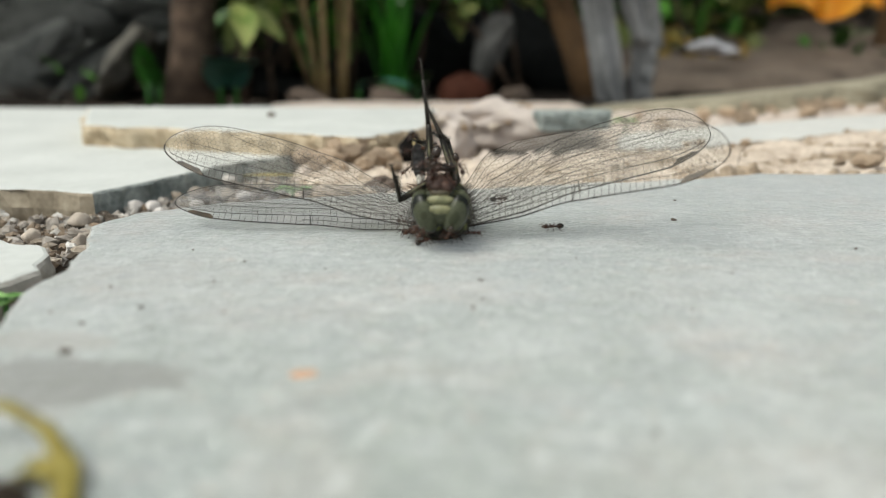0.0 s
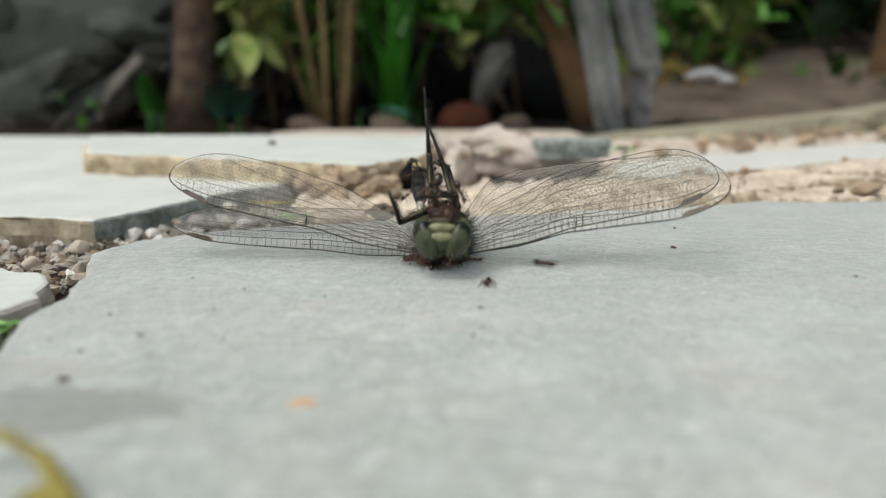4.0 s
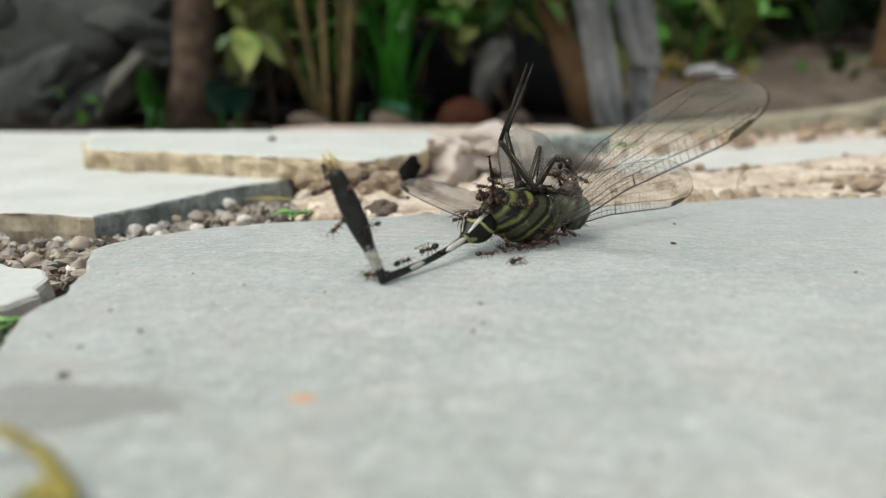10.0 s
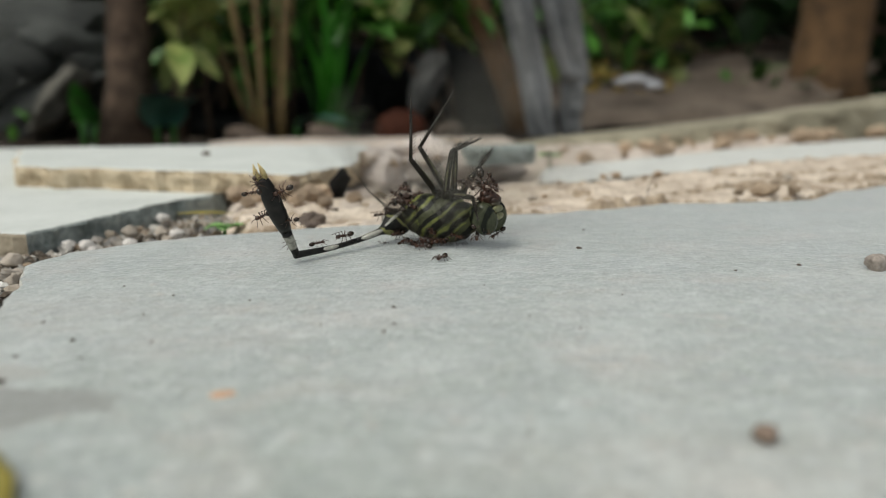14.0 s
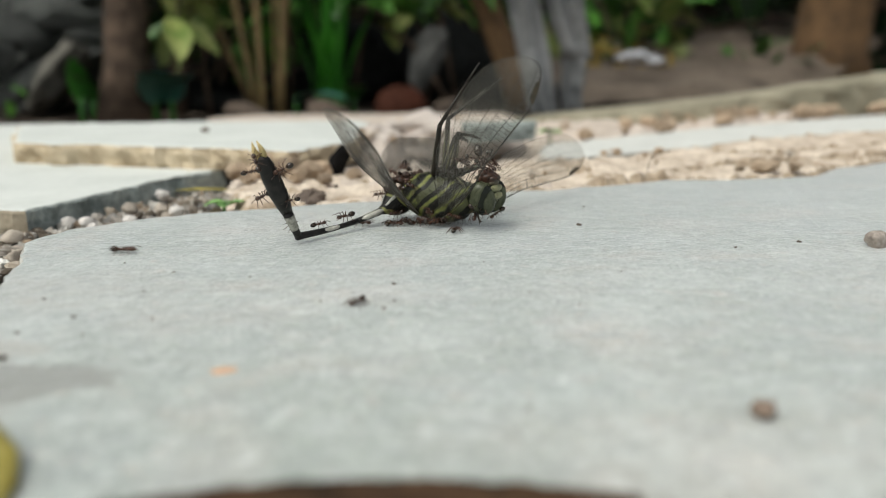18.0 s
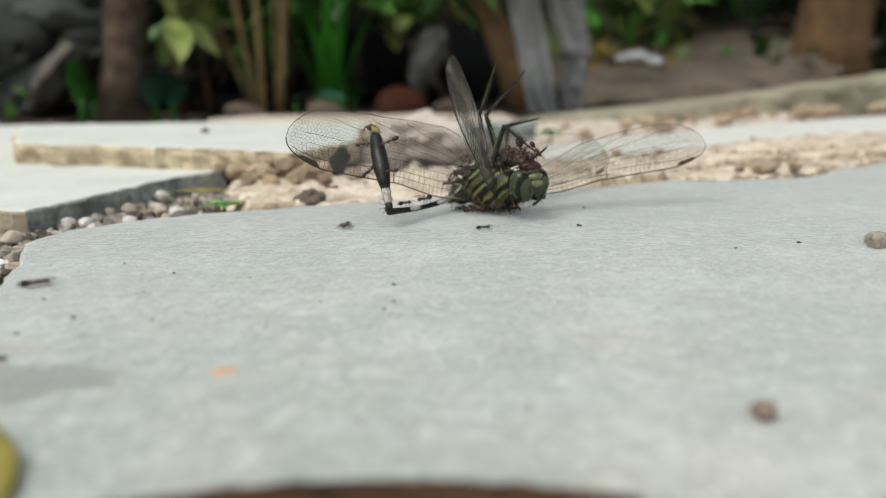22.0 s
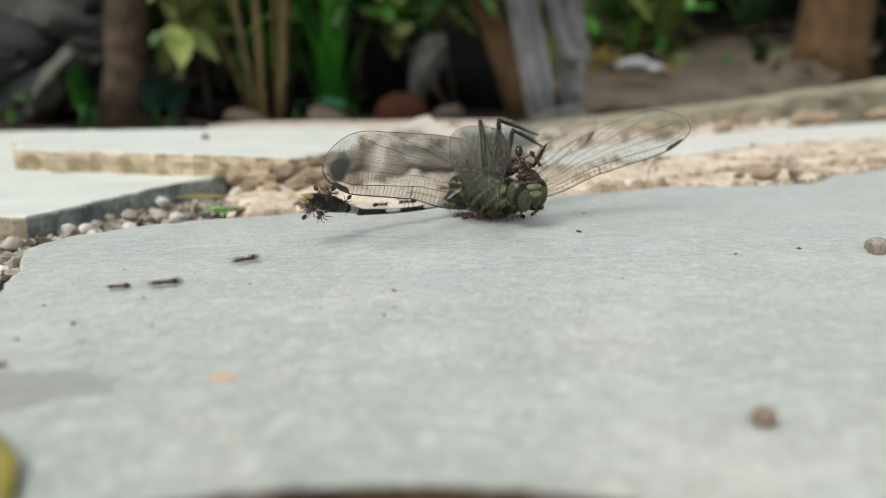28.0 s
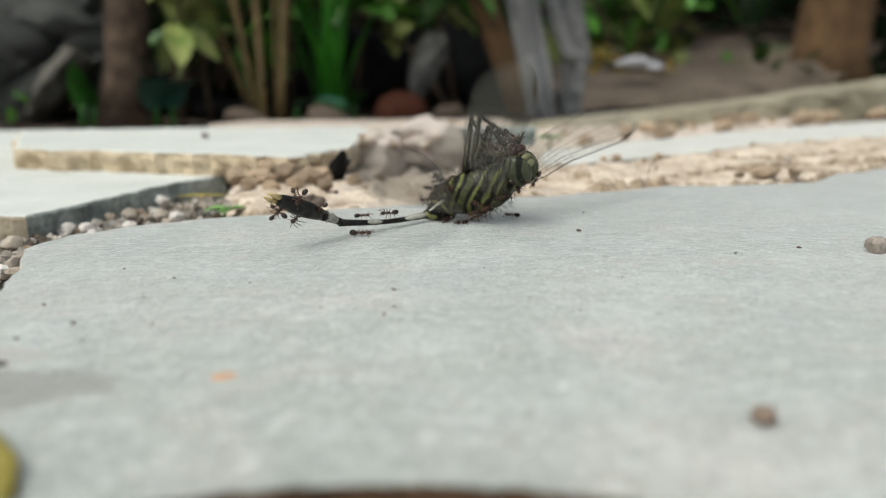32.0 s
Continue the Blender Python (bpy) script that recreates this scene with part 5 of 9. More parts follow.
def wing_meshes(kind, length, seed):
    """Membrane, veins and mark of one wing: root at the origin, tip along +X, leading edge at y = 0, chord to +Y."""
    c = 7.4 if kind == "fore" else 8.9
    te = ((0, 0.22), (0.06, 0.36), (0.2, 0.66), (0.4, 0.93), (0.6, 1.02), (0.75, 1.02), (0.88, 0.98), (1.0, 0.9)) if kind == "fore" else ((0, 0.28), (0.05, 0.75), (0.14, 1.12), (0.25, 1.2), (0.4, 1.16), (0.6, 1.07), (0.75, 1.0), (0.88, 0.94), (1.0, 0.88))
    le = ((0, 0.03), (0.25, -0.01), (0.44, 0.06), (0.5, 0.045), (0.8, 0.0), (1.0, 0.05))

    def edge(s):
        a, b = curve(le, s) * c, curve(te, s) * c
        if s > 0.8:
            k, mid = math.sqrt(max(0.0004, 1 - ((s - 0.8) / 0.2) ** 2)), a + (b - a) * 0.4
            a, b = mid + (a - mid) * k ** 0.85, mid + (b - mid) * k
        return a, b

    def at(s, k):
        a, b = edge(s)
        y = a + (b - a) * k
        z = 0.35 * math.sin(s * 2.6) * (1 - k) - 0.8 * s * s + 0.12 * math.sin(k * 9 + s * 4)
        return Vector((s * length, y, z)) * MM

    nu, nv = 56, 10
    v = [at(1 - (1 - i / nu) ** 1.7, k / nv) for i in range(nu + 1) for k in range(nv + 1)]
    f = [(i * (nv + 1) + k, (i + 1) * (nv + 1) + k, (i + 1) * (nv + 1) + k + 1, i * (nv + 1) + k + 1) for i in range(nu) for k in range(nv)]
    film = mesh_of("membrane", v, f, M_FILM)

    veins = Soup()

    def vein(points, r):
        veins.tube(points, [r * MM] * len(points), 4)

    def line(fn, s0, s1, r, n_=18):
        st = [s0 + (s1 - s0) * (1 - (1 - i / n_) ** 1.5) for i in range(n_ + 1)]
        vein([at(q, max(0, min(1, fn(q)))) for q in st], r)

    line(lambda s: 0.0, 0, 1, 0.09, 40)
    line(lambda s: 1.0, 0, 1, 0.045, 40)
    line(lambda s: 0.16 - 0.12 * s, 0, 0.5, 0.04)
    line(lambda s: 0.26 - 0.13 * s, 0, 0.97, 0.05, 30)
    line(lambda s: 0.34 + 0.05 * s, 0.02, 0.9, 0.032, 24)
    line(lambda s: 0.44 + 0.16 * s * s, 0.02, 0.92, 0.028, 24)
    line(lambda s: 0.5 + 0.55 * s * s, 0.02, 0.8, 0.03, 24)
    line(lambda s: 0.58 + 0.9 * s * s, 0.02, 0.62, 0.03, 24)
    line(lambda s: 0.66 + 1.4 * s * s, 0.02, 0.45, 0.03)
    if kind == "hind":
        line(lambda s: 0.7 + 2.2 * s, 0.02, 0.13, 0.03, 8)
        line(lambda s: 0.62 + 1.3 * s, 0.02, 0.28, 0.03, 10)
    vein([at(0.462, 0.0), at(0.472, 0.2)], 0.075)
    r0 = random.Random(seed)
    s = 0.05
    while s < 0.95:
        vein([at(s, 0), at(s + 0.004, 0.26 - 0.13 * s)], 0.03)
        if r0.random() < 0.8:
            vein([at(s + 0.01, 0.26 - 0.13 * s), at(s + 0.016, 0.36)], 0.024)
        s += r0.uniform(0.02, 0.032)
    # honeycomb of cells, finer to the tip and the trailing edge
    step = 0.56
    pts = {}

    def node(i, j, top):
        key = (i, j, top)
        if key not in pts:
            q = random.Random(i * 7919 + j * 104729 + top * 31 + seed)
            x = (i + 0.5 * (j % 2)) * step * 1.04
            y = j * step * 0.86 + (0.28 if top else -0.28) * step
            pts[key] = (x + q.uniform(-0.15, 0.15), y + q.uniform(-0.13, 0.13))
        return pts[key]

    def place(p):
        s_ = p[0] / length
        if not 0.03 < s_ < 0.985:
            return None
        a, b = edge(s_)
        k = (p[1] - a) / max(0.1, b - a)
        return at(s_, k) if 0.28 - 0.13 * s_ < k < 0.99 else None

    for j in range(-1, 28):
        for i in range(-1, int(length / step) + 2):
            a = node(i, j, True)
            odd = j % 2
            for b in (node(i, j, False), node(i + odd, j + 1, False), node(i + odd - 1, j + 1, False)):
                pa, pb = place(a), place(b)
                if pa and pb:
                    vein([pa, pb], 0.0165)
    vm = veins.mesh("venation", M_VEIN, False)
    mark = []
    for i in range(7):
        s_ = 0.83 + 0.1 * i / 6
        k = 0.085 if 0 < i < 6 else 0.03
        mark += [at(s_, -0.01) + Vector((0, 0, 0.07 * MM)), at(s_, k) + Vector((0, 0, 0.07 * MM)), at(s_, -0.01) - Vector((0, 0, 0.07 * MM)), at(s_, k) - Vector((0, 0, 0.07 * MM))]
    mf = []
    for i in range(6):
        a = 4 * i
        mf += [(a, a + 4, a + 5, a + 1), (a + 3, a + 7, a + 6, a + 2), (a + 1, a + 5, a + 7, a + 3), (a + 2, a + 6, a + 4, a)]
    return film, vm, mesh_of("wing_mark", mark, mf, M_STIGMA, False)


dragonfly = thing("dragonfly", None, Matrix(), "dead green and black striped dragonfly on its back, carried by ants", "dragonfly")


def thorax_mesh():
    """A deep, slanted thorax with a flat keel of wing bases."""
    v, f, nu, nv = [], [], 44, 32
    for i in range(nu + 1):
        s = i / nu
        x = -5.4 + 11.8 * s
        r = max(0.02, math.sin(math.pi * min(1, 0.05 + 0.92 * s)) ** 0.55)
        for k in range(nv):
            a = 2 * math.pi * k / nv
            y, z = 3.6 * r * math.cos(a), 4.5 * r * math.sin(a)
            if z < 0:
                z *= 0.84
            if z > 2.4:
                z = 2.4 + (z - 2.4) * 0.55
            q = Vector((x + (0.5 if z > 0 else 0.28) * z, y, z + 0.5 * math.sin(math.pi * s)))
            q *= 1 + 0.05 * noise.noise(q * 0.7) + 0.02 * noise.noise(q * 2.1) + 0.016 * math.sin(2.75 * (q.x + 0.95 * q.z) + 3 * noise.noise(q * 0.5))
            v.append(q * MM)
    for i in range(nu):
        for k in range(nv):
            a, b = i * nv + k, i * nv + (k + 1) % nv
            f.append((a, b, b + nv, a + nv))
    f.append(tuple(range(nv - 1, -1, -1)))
    f.append(tuple(range(nu * nv, nu * nv + nv)))
    return mesh_of("thorax", v, f, M_THORAX)


thorax = part("thorax", thorax_mesh(), dragonfly, "green and black striped thorax")
for sx in (1.4, 2.9, 4.2):
    for sy in (-1, 1):
        part("leg_base", Soup().ball((sx * MM, sy * 1.2 * MM, (-3.5 + 0.25 * max(0, sx - 1.4)) * MM), (0.8 * MM, 0.65 * MM, 0.7 * MM), 8, 10, rough=0.3, seed=sx).mesh("leg_base", M_LEG), dragonfly)
hair = Soup()
rng = random.Random(77)
for k in range(900):
    a, x = rng.uniform(0, 6.28), rng.uniform(-5.5, 5)
    d = Vector((0.15, math.cos(a), math.sin(a)))
    p = Vector((x, d.y * 3.4, d.z * (4.0 if d.z > 0 else 3.4) + 0.3)) * MM
    hair.tube([p, p + (d + Vector((rng.uniform(-0.4, 0.4), 0, rng.uniform(-0.3, 0.3)))) * rng.uniform(0.5, 1.5) * MM], [0.022 * MM, 0.008 * MM], 3)
part("hairs", hair.mesh("hairs", M_VEIN, False), thorax, "fine dark hairs")

dirt = Soup()
for k in range(26):
    a, x = rng.uniform(-2.4, -0.7), rng.uniform(-6.0, -2.0)
    dirt.ball((x * MM, 2.6 * math.cos(a) * MM, (2.9 * math.sin(a) - 0.1) * MM), rng.uniform(0.25, 0.62) * MM, 6, 8, rough=0.7, seed=k * 1.3)
part("debris", dirt.mesh("debris", M_MOUTH), thorax, "brown crumbs of torn tissue")
head = part("head", Soup().ball((0, 0, 0), (2.3 * MM, 2.9 * MM, 2.5 * MM), 14, 18).tube([(-3.2 * MM, 0, 0), (-1.5 * MM, 0, 0)], [1.0 * MM, 1.6 * MM], 10).mesh("head", M_EYE), dragonfly, "olive head with pale green face", pose(8.6 * MM, 0, 0.2 * MM))
head.scale = (0.9, 0.88, 0.9)
for sy, name in ((1, "eye"), (-1, "eye")):
    part(name, Soup().ball((0.15 * MM, sy * 1.95 * MM, 0.6 * MM), (2.35 * MM, 1.75 * MM, 2.8 * MM), 16, 20, Matrix.Rotation(sy * 0.35, 3, "X")).mesh(name, M_EYE), head, "glossy dark olive compound eye")
part("face", Soup().ball((1.95 * MM, 0, -0.75 * MM), (0.55 * MM, 1.75 * MM, 0.62 * MM), 12, 16).ball((2.0 * MM, 0, 0.4 * MM), (0.6 * MM, 1.5 * MM, 0.62 * MM), 12, 16).mesh("face", M_FACE), head, "pale yellow-green face plates")
part("lip", Soup().ball((1.65 * MM, 0, -1.6 * MM), (0.7 * MM, 1.35 * MM, 0.5 * MM), 10, 14, rough=0.15, seed=3).mesh("lip", M_LIP), head, "brown upper lip")
part("mouth", Soup().ball((1.35 * MM, 0.5 * MM, -2.2 * MM), (1.1 * MM, 0.95 * MM, 0.8 * MM), 10, 12, rough=0.4, seed=1).ball((1.35 * MM, -0.6 * MM, -2.2 * MM), (1.1 * MM, 0.9 * MM, 0.85 * MM), 10, 12, rough=0.4, seed=4).ball((0.5 * MM, 0, -2.6 * MM), (1.6 * MM, 1.9 * MM, 1.1 * MM), 10, 12, rough=0.4, seed=6).mesh("mouth", M_MOUTH), head, "red-brown mouthparts")

# abdomen: swollen base, thin waist and the raised black end
ABD_ROOT = (-5.6, 0, 0.6)
abdomen = part("abdomen", Soup().tube([(x * MM, 0, z * MM) for x, z in ((-1.3, -0.3), (-0.9, -0.2), (-0.2, -0.1), (0.8, 0), (1.8, 0.05), (2.7, 0.2), (3.5, 0.35), (4.2, 0.5), (5.0, 0.6))], [r * MM for r in (0.7, 1.35, 1.85, 2.1, 2.1, 1.8, 1.3, 0.85, 0.6)], 20).mesh("abdomen", M_ABASE), dragonfly, "striped swollen abdomen base", pose(*[c * MM for c in ABD_ROOT], 0, 0, 180))
def sag(x):
    return (0.1 + 0.75 * math.sin(math.pi * min(1, max(0, x / 21.2)))) * MM


for x0, x1, r0, r1 in ((4.7, 10.0, 0.58, 0.4), (10.0, 15.0, 0.42, 0.4), (15.0, 21.2, 0.42, 0.54)):
    xs = [x0 + (x1 - x0) * k / 5 for k in range(6)]
    part("segment", Soup().tube([(x * MM, 0, sag(x)) for x in xs], [(r0 + (r1 - r0) * k / 5 - 0.03 * (0 < k < 5)) * MM for k in range(6)], 12).mesh("segment", M_BLACK), abdomen, "thin black ring")



def streaks(spans, parent):
    """Pale tapered streaks on both sides of a black tube: from, to, radius of the tube."""
    for x0, x1, r in spans:
        for sy in (-1, 1):
            pts = [((x0 + (x1 - x0) * k / 5) * MM, sy * r * 0.42 * MM, (sag(x0 + (x1 - x0) * k / 5) if parent is abdomen else 0) - 0.2 * r * MM) for k in range(6)]
            part("streak", Soup().tube(pts, [0.3 * r * MM, 0.66 * r * MM, 0.74 * r * MM, 0.74 * r * MM, 0.66 * r * MM, 0.28 * r * MM], 8).mesh("streak", M_WHITE), parent, "cream streak")


for sy in (-1, 1):
    sweep = [(0.3, 1.95, -0.05), (1.2, 2.1, 0.02), (2.2, 1.98, 0.12), (3.0, 1.58, 0.27), (3.7, 1.1, 0.41), (4.4, 0.78, 0.53)]
    part("dorsal_streak", Soup().tube([(x * MM, sy * r * 0.55 * MM, (z - r * 0.8) * MM) for x, r, z in sweep], [w * MM for w in (0.08, 0.22, 0.32, 0.32, 0.26, 0.12)], 8).mesh("dorsal_streak", M_WHITE), abdomen, "cream streak along the abdomen base")
streaks(((3.9, 9.4, 0.53), (13.4, 17.0, 0.42)), abdomen)
tip = part("abdomen_tip", Soup().tube([(0, 0, 0), (0.6 * MM, 0, 0), (2 * MM, 0, 0), (4.0 * MM, 0, 0)], [0.52 * MM, 0.53 * MM, 0.58 * MM, 0.74 * MM], 12).mesh("abdomen_tip", M_BLACK), dragonfly, "raised black end of the abdomen")
part("sleeve", Soup().tube([(1.0 * MM, 0, 0), (1.15 * MM, 0, 0), (2.2 * MM, 0, 0), (3.3 * MM, 0, 0), (3.5 * MM, 0, 0)], [0.5 * MM, 0.58 * MM, 0.63 * MM, 0.72 * MM, 0.66 * MM], 12).mesh("sleeve", M_DULLWHITE), tip, "cream ring before the black tail club")
part("club", Soup().tube([(3.8 * MM, 0, 0), (5 * MM, 0, 0), (6.5 * MM, 0, 0), (7.2 * MM, 0, 0), (7.3 * MM, 0, 0), (8.5 * MM, 0, 0), (9.9 * MM, 0, 0), (10.0 * MM, 0, 0), (11.0 * MM, 0, 0), (12 * MM, 0, 0), (12.7 * MM, 0, 0)], [0.72 * MM, 0.98 * MM, 1.16 * MM, 1.22 * MM, 1.15 * MM, 1.22 * MM, 1.17 * MM, 1.1 * MM, 1.04 * MM, 0.88 * MM, 0.58 * MM], 16, 0.86).mesh("club", M_BLACK), tip, "black swollen tail segments")
part("cerci", Soup().tube([(12.5 * MM, 0.35 * MM, 0), (13.6 * MM, 0.45 * MM, 0.1 * MM), (14.8 * MM, 0.3 * MM, 0)], [0.4 * MM, 0.36 * MM, 0.06 * MM], 8).tube([(12.5 * MM, -0.35 * MM, 0), (13.6 * MM, -0.45 * MM, 0.1 * MM), (14.8 * MM, -0.3 * MM, 0)], [0.4 * MM, 0.36 * MM, 0.06 * MM], 8).mesh("cerci", M_STRAW), tip, "straw-coloured tail claspers")

fore, hind = wing_meshes("fore", 34.3, 5), wing_meshes("hind", 33.3, 9)
wings = {}
for key, side in (("LF", fore), ("RF", fore), ("LH", hind), ("RH", hind)):
    w = part("forewing" if side is fore else "hindwing", side[0], dragonfly, "clear smoky wing membrane")
    part("venation", side[1], w, "net of dark veins")
    part("wing_mark", side[2], w, "brown wing mark")
    wings[key] = w

# legs: femur keyed from the body, tibia with tarsus keyed from the femur
LEG_ROOT = {"L1": (4.2, 1.2, -2.8), "R1": (4.2, -1.2, -2.8), "L2": (2.9, 1.4, -3.2), "R2": (2.9, -1.4, -3.2), "L3": (1.4, 1.5, -3.5), "R3": (1.4, -1.5, -3.5)}
LEG_SIZE = {"1": (4.4, 5.4), "2": (6.2, 7.8), "3": (7.4, 10.4)}


def leg_meshes(fem, tib, seed):
    a = Soup().tube([(-0.6 * MM, 0, 0), (0.3 * MM, 0, 0), (fem * 0.5 * MM, 0, 0.05 * MM), (fem * 0.93 * MM, 0, 0), (fem * 1.02 * MM, 0, 0)], [0.46 * MM, 0.47 * MM, 0.42 * MM, 0.36 * MM, 0.3 * MM], 10)
    r0 = random.Random(seed)
    for k in range(8):
        p = Vector(((0.15 + 0.1 * k) * fem, 0, 0.3)) * MM
        a.tube([p, p + Vector((0.4, r0.uniform(-0.4, 0.4), 0.6)) * MM], [0.06 * MM, 0.015 * MM], 4)
    b = Soup().tube([(-0.1 * MM, 0, 0), (tib * 0.35 * MM, 0, 0.03 * MM), (tib * 0.68 * MM, 0, 0)], [0.3 * MM, 0.22 * MM, 0.19 * MM], 8)
    for k in range(13):
        p = Vector(((0.06 + 0.047 * k) * tib, 0, 0)) * MM
        for s in (-1, 1):
            b.tube([p, p + Vector((0.55, s * 0.55, 0.65 * r0.uniform(0.7, 1.1))) * MM], [0.07 * MM, 0.018 * MM], 4)
    c = Soup().tube([(tib * 0.67 * MM, 0, 0), (tib * 0.82 * MM, 0, 0.02 * MM), (tib * 0.96 * MM, 0, 0.05 * MM), (tib * 1.0 * MM, 0, -0.3 * MM)], [0.17 * MM, 0.15 * MM, 0.13 * MM, 0.04 * MM], 6)
    c.tube([(tib * 0.96 * MM, 0, 0.05 * MM), (tib * 1.0 * MM, 0.22 * MM, 0.35 * MM)], [0.08 * MM, 0.02 * MM], 5)
    return a.mesh("leg", M_LEG), b.mesh("shin", M_LEG), c.mesh("foot", M_LEG)


LEGM = {k: leg_meshes(*s, i) for i, (k, s) in enumerate(LEG_SIZE.items())}
legs = {}
for key in LEG_ROOT:
    a, b, c = LEGM[key[1]]
    leg = part("leg", a, dragonfly, "dark spiny leg")
    shin = part("shin", b, dragonfly, "thin spiny lower leg")
    part("foot", c, shin)
    fem = LEG_SIZE[key[1]][0]
    part("stripe", Soup().tube([(0.4 * MM, 0.34 * MM, 0.3 * MM), (fem * 0.45 * MM, 0.27 * MM, 0.28 * MM), (fem * 0.85 * MM, 0.22 * MM, 0.2 * MM)], [0.1 * MM, 0.15 * MM, 0.06 * MM], 6).tube([(0.4 * MM, -0.34 * MM, 0.3 * MM), (fem * 0.45 * MM, -0.27 * MM, 0.28 * MM), (fem * 0.85 * MM, -0.22 * MM, 0.2 * MM)], [0.1 * MM, 0.15 * MM, 0.06 * MM], 6).mesh("stripe", M_LEGPALE), leg, "pale yellow stripe")
    legs[key] = (leg, shin)

# ---- ants ----
M_ANT = mat("red_brown_ant", (0.022, 0.009, 0.005), (0.092, 0.035, 0.016), size=0.0006, fine=0.0002, rough=0.35, bump=0.2, depth=0.00005, each=0.35)
M_GASTER = mat("dark_ant_gaster", (0.008, 0.005, 0.003), (0.04, 0.02, 0.01), size=0.0006, fine=0.0002, rough=0.25, bump=0.1, depth=0.00005)


def make_ant(m):
    """An ant about four millimetres long, standing on z = 0, head to +X."""
    ob = thing("ant", Soup().ball((0.2 * MM, 0, 0.62 * MM), (0.62 * MM, 0.26 * MM, 0.27 * MM), 8, 10).ball((-0.62 * MM, 0, 0.58 * MM), (0.18 * MM, 0.14 * MM, 0.2 * MM), 6, 8).mesh("ant", M_ANT), m, "red-brown ant", "ant", "ants")
    skull = part("head", Soup().ball((1.25 * MM, 0, 0.62 * MM), (0.48 * MM, 0.42 * MM, 0.34 * MM), 8, 10).mesh("head", M_ANT), ob)
    part("gaster", Soup().ball((-1.35 * MM, 0, 0.66 * MM), (0.68 * MM, 0.48 * MM, 0.46 * MM), 9, 12).mesh("gaster", M_GASTER), ob, "dark glossy gaster")
    for s in (-1, 1):
        part("antenna", Soup().tube([(1.5 * MM, s * 0.2 * MM, 0.75 * MM), (1.75 * MM, s * 0.6 * MM, 1.0 * MM), (2.3 * MM, s * 0.75 * MM, 0.75 * MM)], [0.05 * MM, 0.05 * MM, 0.06 * MM], 5).mesh("antenna", M_ANT), skull)
        part("jaw", Soup().tube([(1.6 * MM, s * 0.12 * MM, 0.55 * MM), (1.85 * MM, s * 0.04 * MM, 0.5 * MM)], [0.09 * MM, 0.03 * MM], 5).mesh("jaw", M_ANT), skull)
        part("eye", Soup().ball((1.38 * MM, s * 0.36 * MM, 0.72 * MM), 0.08 * MM, 5, 6).mesh("eye", M_GASTER), skull, "black eye")
        for x, reach in ((0.55, 0.9), (0.15, 0.1), (-0.15, -1.0)):
            part("leg", Soup().tube([(x * MM, s * 0.15 * MM, 0.5 * MM), ((x + reach * 0.35) * MM, s * 0.75 * MM, 0.95 * MM), ((x + reach * 0.75) * MM, s * 1.25 * MM, 0.3 * MM), ((x + reach) * MM, s * 1.5 * MM, 0.02 * MM)], [0.09 * MM, 0.08 * MM, 0.055 * MM, 0.03 * MM], 5).mesh("leg", M_ANT), ob)
    return ob


ANT = make_ant(Matrix())


